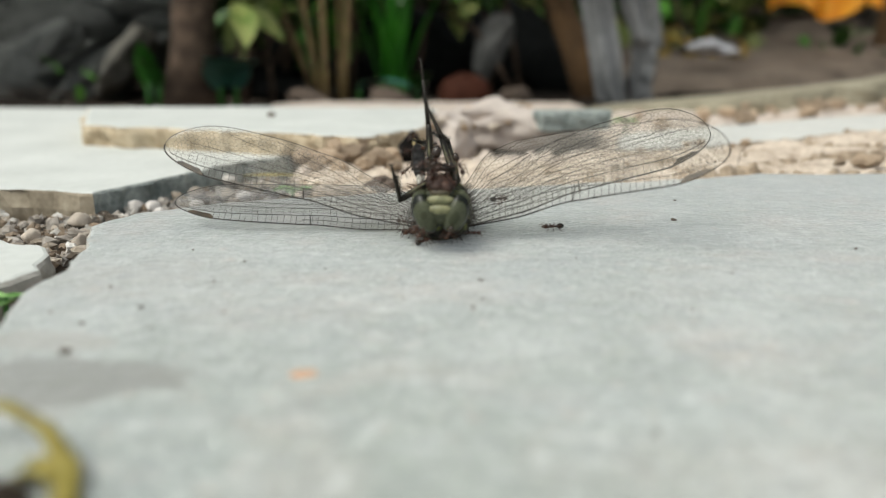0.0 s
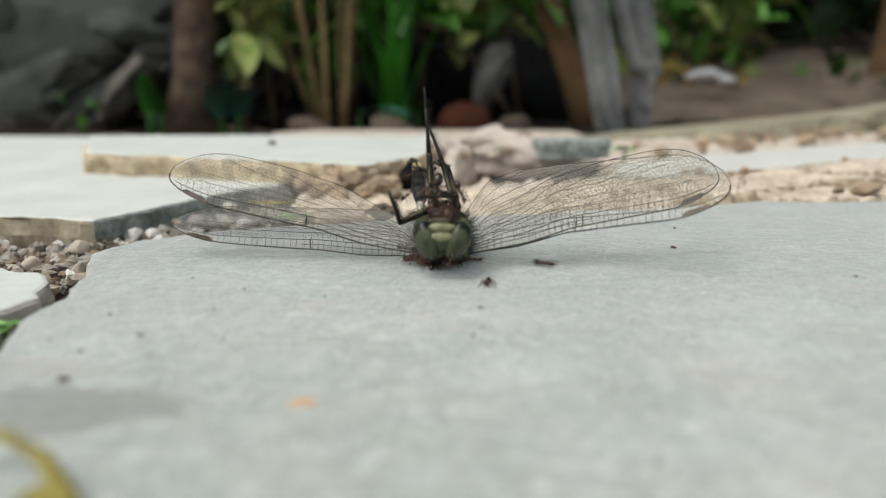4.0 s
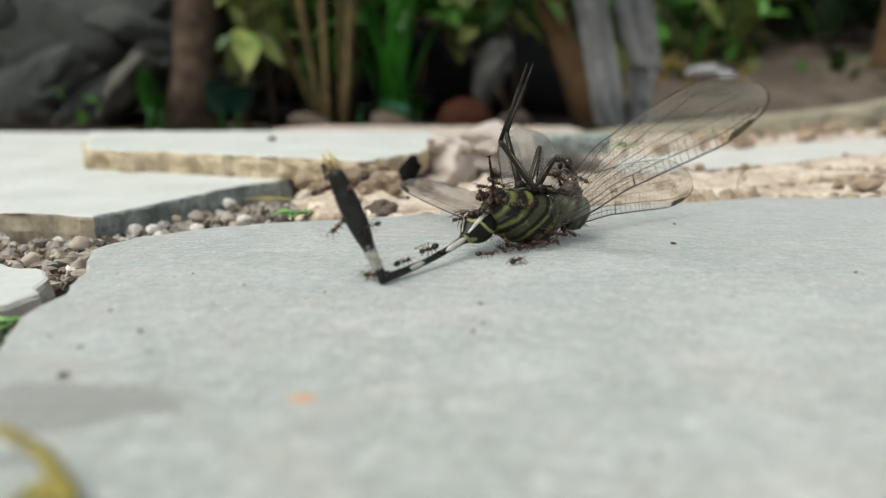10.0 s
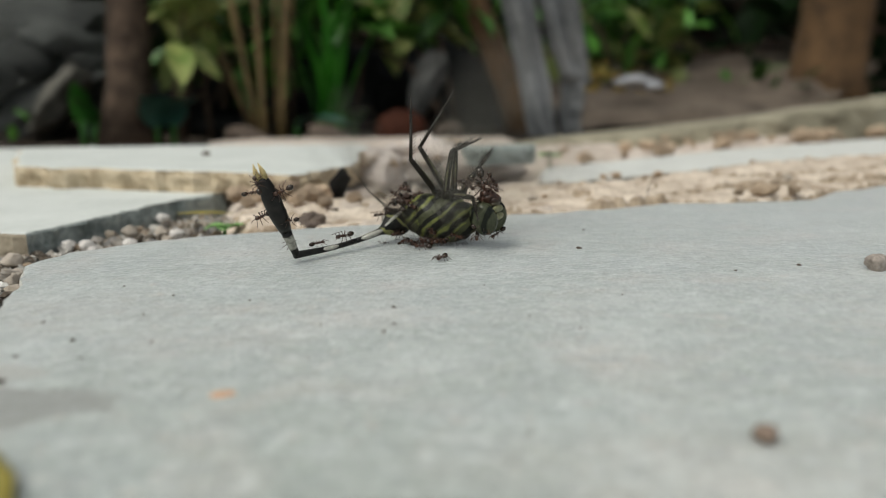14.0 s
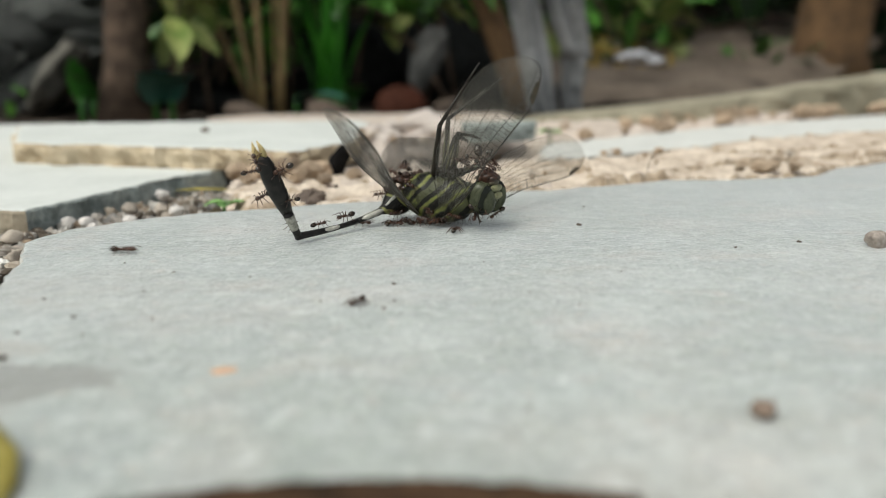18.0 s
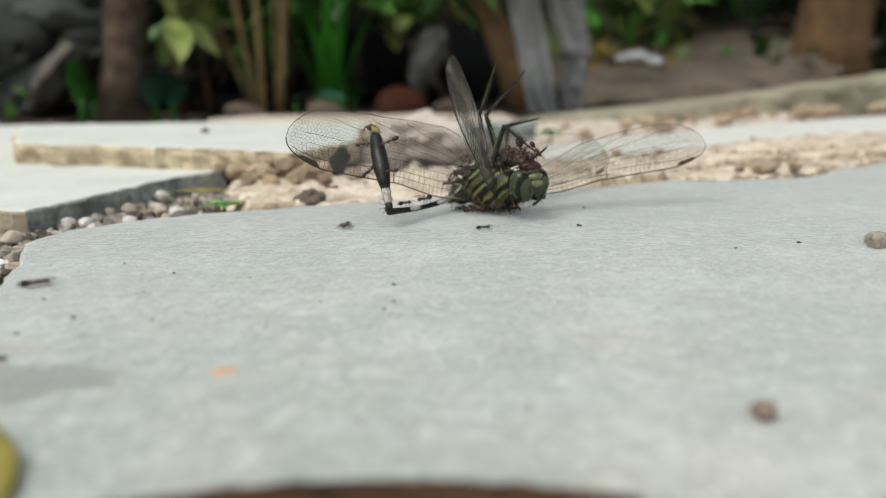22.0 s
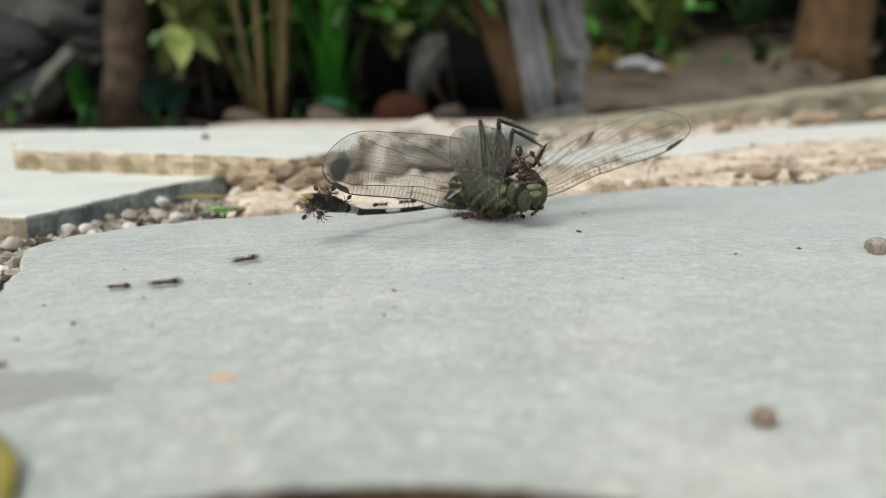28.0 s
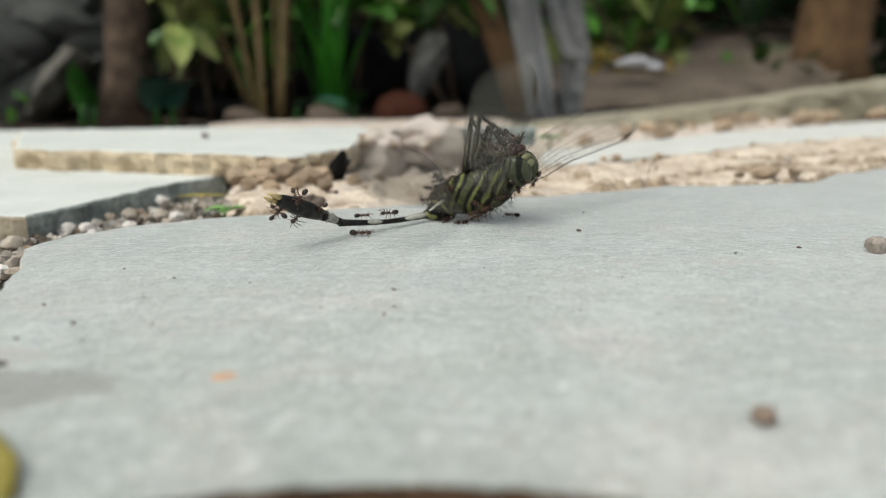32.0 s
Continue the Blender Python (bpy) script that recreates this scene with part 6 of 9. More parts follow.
# ---- poses of the dragonfly and its parts, in time ----
ROWS_BODY = [
    (0, 0.00063, 0.09581, 0.00360, 180.0, -12.0, -93.1),
    (3.5, 0.00064, 0.09636, 0.00360, 180.0, -11.7, -92.6),
    (5.6, 0.00114, 0.09651, 0.00360, 180.0, -10.5, -90.8),
    (7.1, 0.00115, 0.09695, 0.00360, -180.0, -10.5, -90.8),
    (7.5, 0.00030, 0.09688, 0.00360, -180.0, -15.0, -84.3),
    (8, 0.00301, 0.09402, 0.00430, 180.0, -21.2, -60.4),
    (8.5, 0.00663, 0.10675, 0.00430, -180.0, -16.0, -6.3),
    (9, 0.01110, 0.10163, 0.00430, 180.0, -9.9, 30.7),
    (10, 0.01050, 0.10297, 0.00430, 180.0, -1.5, 32.6),
    (11.2, 0.01044, 0.10036, 0.00430, -180.0, -1.8, 34.2),
    (11.6, 0.01275, 0.10839, 0.00430, 180.0, -5.2, 39.9),
    (12, 0.01216, 0.10573, 0.00430, 180.0, -2.0, 47.5),
    (12.5, 0.01352, 0.10846, 0.00430, 180.0, -0.6, 40.4),
    (13, 0.01092, 0.10995, 0.00430, 180.0, -9.5, -31.5),
    (13.5, 0.01101, 0.11110, 0.00430, 180.0, -8.4, -25.7),
    (14, 0.01113, 0.11034, 0.00430, 180.0, -6.4, -32.0),
    (15, 0.01053, 0.10923, 0.00430, 180.0, -8.5, -29.8),
    (17.5, 0.01085, 0.10899, 0.00430, 180.0, -8.5, -37.6),
    (18.6, 0.01087, 0.10705, 0.00430, 180.0, -4.4, -33.5),
    (19, 0.01274, 0.10916, 0.00430, 180.0, -21.4, -28.8),
    (19.5, 0.01907, 0.11602, 0.00430, 180.0, -19.9, -45.9),
    (20, 0.02056, 0.11732, 0.00430, -180.0, -10.4, -61.5),
    (20.5, 0.02041, 0.11724, 0.00430, 180.0, -9.6, -58.2),
    (21, 0.02038, 0.11715, 0.00430, 180.0, -8.5, -58.3),
    (22.1, 0.02027, 0.11704, 0.00430, 180.0, -10.5, -54.9),
    (22.5, 0.02023, 0.11705, 0.00430, 180.0, -11.1, -64.1),
    (23, 0.01961, 0.11635, 0.00430, -180.0, -16.1, -61.2),
    (23.5, 0.01962, 0.11493, 0.00430, 180.0, -11.3, -62.0),
    (24, 0.01971, 0.11397, 0.00430, 180.0, -9.4, -59.7),
    (25.5, 0.01966, 0.11454, 0.00430, 180.0, -9.9, -58.1),
    (27.5, 0.02010, 0.11629, 0.00430, 180.0, -8.4, -57.1),
    (29.1, 0.01970, 0.11376, 0.00430, 180.0, -7.6, -57.9),
    (29.5, 0.01781, 0.11405, 0.00480, -174.9, -18.8, -38.7),
    (30, 0.01862, 0.11682, 0.00480, -173.3, -29.5, -34.9),
    (30.5, 0.01817, 0.11309, 0.00480, -174.1, -24.3, -31.3),
    (31, 0.01889, 0.11641, 0.00480, -176.1, -24.3, -22.0),
    (31.5, 0.01748, 0.11203, 0.00480, -173.0, -27.7, -37.1),
    (32, 0.01736, 0.11368, 0.00480, -173.4, -29.9, -34.1),
]
ROWS_ABD = [
    (0, -0.00560, 0.00000, 0.00060, -2.6, 9.2, 167.7),
    (3.5, -0.00560, 0.00000, 0.00060, -2.4, 8.8, 168.3),
    (5.6, -0.00560, 0.00000, 0.00060, -1.7, 7.4, 170.5),
    (7.1, -0.00560, 0.00000, 0.00060, -1.7, 7.5, 170.6),
    (7.5, -0.00560, 0.00000, 0.00060, -0.5, 13.2, 178.2),
    (8, -0.00560, -0.00000, 0.00060, -16.2, -5.1, 51.1),
    (8.5, -0.00560, -0.00000, 0.00060, -13.9, 4.8, 119.9),
    (9, -0.00560, 0.00000, 0.00060, -2.7, 4.7, 164.1),
    (10, -0.00560, 0.00000, 0.00060, -0.7, -6.2, 157.6),
    (11.2, -0.00560, -0.00000, 0.00060, -0.6, -5.4, 160.6),
    (11.6, -0.00560, -0.00000, 0.00060, -1.2, -0.3, 167.2),
    (12, -0.00560, 0.00000, 0.00060, -0.6, -2.5, 164.8),
    (12.5, -0.00560, 0.00000, 0.00060, -0.1, -6.6, 168.8),
    (13, -0.00560, -0.00000, 0.00060, -9.2, -2.5, 103.5),
    (13.5, -0.00560, 0.00000, 0.00060, -8.0, -2.2, 107.3),
    (14, -0.00560, -0.00000, 0.00060, -6.2, -3.5, 104.3),
    (15, -0.00560, -0.00000, 0.00060, -8.3, -3.4, 104.1),
    (17.5, -0.00560, 0.00000, 0.00060, -8.4, -4.3, 96.1),
    (18.6, -0.00560, -0.00000, 0.00060, -4.3, -4.6, 101.9),
    (19, -0.00560, 0.00000, 0.00060, -21.3, 13.6, 101.3),
    (19.5, -0.00560, -0.00000, 0.00060, -19.4, 1.1, 76.7),
    (20, -0.00560, 0.00000, 0.00060, -9.6, -5.1, 70.5),
    (20.5, -0.00560, 0.00000, 0.00060, -8.9, -4.5, 71.6),
    (21, -0.00560, -0.00000, 0.00060, -7.7, -3.8, 71.0),
    (22.1, -0.00560, -0.00000, 0.00060, -9.9, -3.2, 73.4),
    (22.5, -0.00560, 0.00000, 0.00060, -10.2, 0.3, 59.1),
    (23, -0.00560, 0.00000, 0.00060, -14.7, -4.4, 61.8),
    (23.5, -0.00560, -0.00000, 0.00060, -10.4, -2.9, 63.6),
    (24, -0.00560, -0.00000, 0.00060, -8.8, -1.8, 67.3),
    (24.5, -0.00560, -0.00000, 0.00060, -9.0, -1.9, 66.5),
    (25, -0.00560, -0.00000, 0.00060, -9.5, 0.7, 76.5),
    (25.5, -0.00560, -0.00000, 0.00060, -9.5, -2.1, 68.3),
    (27.5, -0.00560, -0.00000, 0.00060, -8.3, -1.4, 87.1),
    (28, -0.00560, 0.00000, 0.00060, -8.1, -0.2, 87.8),
    (29.1, -0.00560, 0.00000, 0.00060, -7.6, 1.5, 83.3),
    (29.5, -0.00560, -0.00000, 0.00060, -19.6, 8.6, 86.8),
    (30, -0.00560, -0.00000, 0.00060, -26.7, 13.5, 105.3),
    (30.5, -0.00560, 0.00000, 0.00060, -21.4, 13.0, 107.3),
    (31, -0.00560, 0.00000, 0.00060, -15.4, 16.5, 133.0),
    (31.5, -0.00560, 0.00000, 0.00060, -22.9, 17.3, 112.5),
    (32, -0.00560, 0.00000, 0.00060, -27.5, 16.6, 104.2),
]
ROWS_TIP = [
    (0, -0.02584, 0.00443, -0.00275, 163.9, 38.5, 172.0),
    (3.5, -0.02591, 0.00419, -0.00261, 161.2, 36.7, 172.2),
    (5.6, -0.02614, 0.00342, -0.00209, 170.8, 67.2, 172.0),
    (7.1, -0.02614, 0.00341, -0.00213, 173.7, 70.4, 174.0),
    (7.5, -0.02603, 0.00065, -0.00420, 134.8, 55.4, 159.2),
    (8, 0.00804, 0.01581, 0.00283, 123.4, 67.6, 174.0),
    (8.5, -0.01603, 0.01814, -0.00114, 144.2, 56.3, -119.4),
    (9, -0.02573, 0.00573, -0.00114, 42.6, 60.1, 162.8),
    (10, -0.02482, 0.00823, 0.00257, 92.2, 67.7, -140.4),
    (11.2, -0.02532, 0.00693, 0.00258, 37.8, 61.0, 161.8),
    (11.6, -0.02608, 0.00464, 0.00072, 50.2, 70.2, -178.8),
    (12, -0.02577, 0.00578, 0.00154, -158.4, 84.8, -20.7),
    (12.5, -0.02606, 0.00405, 0.00302, 36.4, 51.9, 165.0),
    (13, -0.01050, 0.02040, 0.00153, 33.8, 58.7, 95.2),
    (13.5, -0.01183, 0.02004, 0.00142, 22.1, 62.8, 88.6),
    (14, -0.01079, 0.02031, 0.00189, 19.1, 59.3, 78.4),
    (15, -0.01071, 0.02033, 0.00184, -22.2, 68.5, 39.0),
    (17.5, -0.00782, 0.02082, 0.00217, 20.9, 60.6, 75.5),
    (18.6, -0.00991, 0.02048, 0.00228, 22.7, 60.5, 80.0),
    (19, -0.00971, 0.02008, -0.00399, -105.9, 59.1, -51.6),
    (19.5, 0.00051, 0.02009, 0.00067, -136.9, 73.8, -94.4),
    (20, 0.00362, 0.01875, 0.00274, 17.0, 84.4, 48.6),
    (20.5, 0.00286, 0.01911, 0.00265, 140.2, 74.6, -176.2),
    (21, 0.00273, 0.01919, 0.00243, 144.3, 61.6, -171.4),
    (22.1, 0.00217, 0.01943, 0.00236, 165.2, 64.4, -152.2),
    (22.5, 0.00502, 0.01798, 0.00282, 177.8, 77.0, -149.3),
    (23, 0.00608, 0.01726, 0.00316, 139.1, 57.2, -170.7),
    (23.5, 0.00447, 0.01836, 0.00215, 123.6, 54.3, 175.0),
    (24, 0.00152, 0.01974, 0.00132, 92.5, 42.4, 178.7),
    (24.5, 0.00138, 0.01979, 0.00124, 92.9, 39.8, 174.2),
    (25, 0.00119, 0.01986, 0.00114, 92.5, 13.3, -176.6),
    (25.5, 0.00099, 0.01993, 0.00103, 30.4, 32.2, 62.6),
    (27.5, -0.00387, 0.02092, 0.00117, 44.7, 17.2, 56.3),
    (28, -0.00363, 0.02089, 0.00119, 46.3, 13.3, 62.6),
    (29.1, -0.00282, 0.02080, 0.00125, 45.4, 12.4, 59.7),
    (29.5, -0.00540, 0.02099, 0.00018, -8.1, 64.1, 46.9),
    (30, -0.00961, 0.02050, -0.00161, 43.3, 72.8, 113.6),
    (30.5, -0.01223, 0.01984, -0.00130, 34.0, 53.0, 99.3),
    (31, -0.01722, 0.01737, -0.00145, 34.0, 34.1, 103.5),
    (31.5, -0.01026, 0.02043, -0.00074, 19.8, 27.9, 84.6),
    (32, -0.01084, 0.02023, -0.00146, 15.4, 29.0, 83.1),
]
ROWS_LF = [
    (0, 0.00340, 0.00150, 0.00310, -59.3, 12.8, 92.7),
    (3.5, 0.00340, 0.00150, 0.00310, -59.2, 10.7, 92.9),
    (5.6, 0.00340, 0.00150, 0.00310, -71.0, 26.8, 102.7),
    (7.1, 0.00340, 0.00150, 0.00310, -70.7, 24.9, 103.2),
    (9, 0.00340, 0.00150, 0.00310, -88.0, 26.6, 78.4),
    (10, 0.00340, 0.00150, 0.00310, -81.1, 28.9, 79.1),
    (11, 0.00340, 0.00150, 0.00310, -78.4, 25.7, 86.0),
    (11.2, 0.00340, 0.00150, 0.00310, -77.9, 25.8, 85.1),
    (13, 0.00340, 0.00150, 0.00310, -36.5, 34.6, 38.9),
    (14, 0.00340, 0.00150, 0.00310, -34.8, 37.4, 38.8),
    (15, 0.00340, 0.00150, 0.00310, -38.3, 34.3, 37.1),
    (17.5, 0.00340, 0.00150, 0.00310, -35.8, 28.3, 30.7),
    (18, 0.00340, 0.00150, 0.00310, -34.6, 30.7, 33.2),
    (18.6, 0.00340, 0.00150, 0.00310, -35.8, 28.3, 30.7),
    (20, 0.00340, 0.00150, 0.00310, -105.4, 30.7, 44.8),
    (20.5, 0.00340, 0.00150, 0.00310, -88.5, 26.8, 49.9),
    (21, 0.00340, 0.00150, 0.00310, -89.4, 27.9, 50.3),
    (22.1, 0.00340, 0.00150, 0.00310, -91.4, 26.4, 53.0),
    (22.5, 0.00340, 0.00150, 0.00310, -67.7, 11.5, 45.0),
    (23, 0.00340, 0.00150, 0.00310, -71.7, 8.0, 47.0),
    (23.5, 0.00340, 0.00150, 0.00310, -69.6, 12.4, 46.4),
    (24, 0.00340, 0.00150, 0.00310, -69.5, 16.6, 49.2),
    (25.5, 0.00340, 0.00150, 0.00310, -70.3, 16.4, 50.5),
    (27.5, 0.00340, 0.00150, 0.00310, -21.6, 17.4, 36.5),
    (29.1, 0.00340, 0.00150, 0.00310, -21.4, 17.3, 36.6),
    (29.5, 0.00340, 0.00150, 0.00310, -27.1, 21.9, 44.2),
    (30, 0.00340, 0.00150, 0.00310, -42.2, 20.6, 38.9),
    (30.5, 0.00340, 0.00150, 0.00310, -40.4, 27.7, 42.4),
    (31, 0.00340, 0.00150, 0.00310, -48.2, 17.0, 54.1),
    (31.5, 0.00340, 0.00150, 0.00310, -39.2, 18.3, 40.3),
    (32, 0.00340, 0.00150, 0.00310, -41.6, 18.0, 42.3),
]
ROWS_LH = [
    (0, -0.00160, 0.00150, 0.00310, -30.6, 2.1, 89.3),
    (3.5, -0.00160, 0.00150, 0.00310, -30.3, 1.7, 90.8),
    (5.6, -0.00160, 0.00150, 0.00310, -40.4, 10.7, 65.7),
    (7.1, -0.00160, 0.00150, 0.00310, -40.4, 10.7, 65.7),
    (9, -0.00160, 0.00150, 0.00310, 2.8, 8.9, -85.4),
    (10, -0.00160, 0.00150, 0.00310, -0.5, 5.3, -89.7),
    (11.2, -0.00160, 0.00150, 0.00310, -6.2, 8.9, -84.8),
    (13, -0.00160, 0.00150, 0.00310, -43.9, 26.3, 73.5),
    (14, -0.00160, 0.00150, 0.00310, -41.0, 26.9, 74.1),
    (15, -0.00160, 0.00150, 0.00310, -44.5, 26.7, 74.7),
    (17.5, -0.00160, 0.00150, 0.00310, -40.4, 22.9, 66.4),
    (18.6, -0.00160, 0.00150, 0.00310, -40.4, 22.9, 66.4),
    (20, -0.00160, 0.00150, 0.00310, -84.6, 21.2, 110.9),
    (20.5, -0.00160, 0.00150, 0.00310, -91.2, 17.5, 96.1),
    (21, -0.00160, 0.00150, 0.00310, -89.7, 17.4, 96.1),
    (22.1, -0.00160, 0.00150, 0.00310, -91.5, 17.8, 98.0),
    (22.5, -0.00160, 0.00150, 0.00310, -86.3, 10.4, 100.0),
    (23, -0.00160, 0.00150, 0.00310, -91.4, 12.3, 101.3),
    (23.5, -0.00160, 0.00150, 0.00310, -87.7, 11.7, 96.1),
    (24, -0.00160, 0.00150, 0.00310, -88.4, 12.6, 89.2),
    (25.5, -0.00160, 0.00150, 0.00310, -88.9, 13.0, 90.8),
    (27.5, -0.00160, 0.00150, 0.00310, -105.7, 12.0, 78.1),
    (29.1, -0.00160, 0.00150, 0.00310, -105.9, 11.1, 77.5),
    (29.5, -0.00160, 0.00150, 0.00310, -93.0, 14.8, 75.2),
    (30, -0.00160, 0.00150, 0.00310, -68.4, 19.3, 74.7),
    (30.5, -0.00160, 0.00150, 0.00310, -67.0, 24.0, 78.1),
    (31, -0.00160, 0.00150, 0.00310, -82.6, 19.1, 85.1),
    (31.5, -0.00160, 0.00150, 0.00310, -80.0, 14.5, 77.9),
    (32, -0.00160, 0.00150, 0.00310, -84.3, 15.6, 79.8),
]
ROWS_RF = [
    (0, 0.00340, -0.00150, 0.00310, -92.5, 16.9, -99.5),
    (3.5, 0.00340, -0.00150, 0.00310, -92.0, 13.7, -97.9),
    (5.6, 0.00340, -0.00150, 0.00310, -96.3, 12.3, -91.5),
    (7.1, 0.00340, -0.00150, 0.00310, -96.3, 10.5, -91.1),
    (9, 0.00340, -0.00150, 0.00310, -99.9, -8.7, -2.8),
    (10, 0.00340, -0.00150, 0.00310, -99.2, 0.3, 0.2),
    (11, 0.00340, -0.00150, 0.00310, -100.5, 1.0, 2.5),
    (11.2, 0.00340, -0.00150, 0.00310, -101.2, 1.1, 3.1),
    (13, 0.00340, -0.00150, 0.00310, -93.5, 8.3, -70.3),
    (14, 0.00340, -0.00150, 0.00310, -96.5, 9.6, -70.1),
    (15, 0.00340, -0.00150, 0.00310, -95.0, 4.1, -69.8),
    (17.5, 0.00340, -0.00150, 0.00310, -94.2, 5.7, -75.9),
    (18, 0.00340, -0.00150, 0.00310, -94.5, 3.3, -77.4),
    (18.6, 0.00340, -0.00150, 0.00310, -94.2, 5.7, -75.9),
    (20, 0.00340, -0.00150, 0.00310, -97.6, 8.0, -66.5),
    (20.5, 0.00340, -0.00150, 0.00310, -97.0, 5.7, -63.8),
    (21, 0.00340, -0.00150, 0.00310, -99.7, 6.5, -63.6),
    (22.1, 0.00340, -0.00150, 0.00310, -98.3, 4.4, -60.7),
    (22.5, 0.00340, -0.00150, 0.00310, -96.7, 12.7, -65.0),
    (23, 0.00340, -0.00150, 0.00310, -92.5, 9.5, -62.5),
    (23.5, 0.00340, -0.00150, 0.00310, -96.7, 13.3, -63.9),
    (24, 0.00340, -0.00150, 0.00310, -98.7, 15.2, -60.7),
    (25.5, 0.00340, -0.00150, 0.00310, -98.3, 15.2, -57.5),
    (27.5, 0.00340, -0.00150, 0.00310, -101.0, 14.0, -66.7),
    (29.1, 0.00340, -0.00150, 0.00310, -101.5, 13.1, -68.0),
    (29.5, 0.00340, -0.00150, 0.00310, -102.5, 6.3, -63.8),
    (30, 0.00340, -0.00150, 0.00310, -108.7, -9.0, -69.5),
    (30.5, 0.00340, -0.00150, 0.00310, -107.8, -3.5, -66.1),
    (31, 0.00340, -0.00150, 0.00310, -115.1, -0.6, -53.7),
    (31.5, 0.00340, -0.00150, 0.00310, -110.7, -4.2, -74.2),
    (32, 0.00340, -0.00150, 0.00310, -108.5, -4.8, -62.5),
]
ROWS_RH = [
    (0, -0.00160, -0.00150, 0.00310, -112.2, 11.9, -66.9),
    (3.5, -0.00160, -0.00150, 0.00310, -112.3, 10.7, -66.8),
    (5.6, -0.00160, -0.00150, 0.00310, -118.1, 8.3, -88.7),
    (7.1, -0.00160, -0.00150, 0.00310, -118.1, 8.3, -88.7),
    (9, -0.00160, -0.00150, 0.00310, 1.7, 14.1, -53.8),
    (10, -0.00160, -0.00150, 0.00310, -5.5, 18.4, -53.6),
    (11.2, -0.00160, -0.00150, 0.00310, -5.5, 18.4, -53.6),
    (13, -0.00160, -0.00150, 0.00310, -62.3, 7.1, -133.4),
    (14, -0.00160, -0.00150, 0.00310, -65.1, 4.7, -133.5),
    (15, -0.00160, -0.00150, 0.00310, -63.5, 6.1, -130.9),
    (17.5, -0.00160, -0.00150, 0.00310, -63.7, 6.5, -139.8),
    (18.6, -0.00160, -0.00150, 0.00310, -63.7, 6.5, -139.8),
    (20, -0.00160, -0.00150, 0.00310, -104.7, 6.0, -98.3),
    (20.5, -0.00160, -0.00150, 0.00310, -104.7, 6.2, -98.3),
    (21, -0.00160, -0.00150, 0.00310, -106.6, 5.2, -94.6),
    (22.1, -0.00160, -0.00150, 0.00310, -104.7, 4.1, -90.7),
    (22.5, -0.00160, -0.00150, 0.00310, -107.8, 17.9, -101.2),
    (23, -0.00160, -0.00150, 0.00310, -102.5, 18.4, -97.2),
    (23.5, -0.00160, -0.00150, 0.00310, -107.6, 18.7, -98.8),
    (24, -0.00160, -0.00150, 0.00310, -109.8, 18.4, -95.7),
    (25.5, -0.00160, -0.00150, 0.00310, -109.4, 18.9, -93.1),
    (27.5, -0.00160, -0.00150, 0.00310, -111.1, 20.0, -93.6),
    (29.1, -0.00160, -0.00150, 0.00310, -111.1, 20.1, -93.6),
    (29.5, -0.00160, -0.00150, 0.00310, -81.3, 12.8, -106.9),
    (30, -0.00160, -0.00150, 0.00310, -46.6, 19.3, -126.6),
    (30.5, -0.00160, -0.00150, 0.00310, -47.1, 20.5, -126.8),
    (31, -0.00160, -0.00150, 0.00310, -50.7, 13.0, -115.8),
    (31.5, -0.00160, -0.00150, 0.00310, -48.6, 18.7, -127.5),
    (32, -0.00160, -0.00150, 0.00310, -46.2, 19.1, -124.6),
]
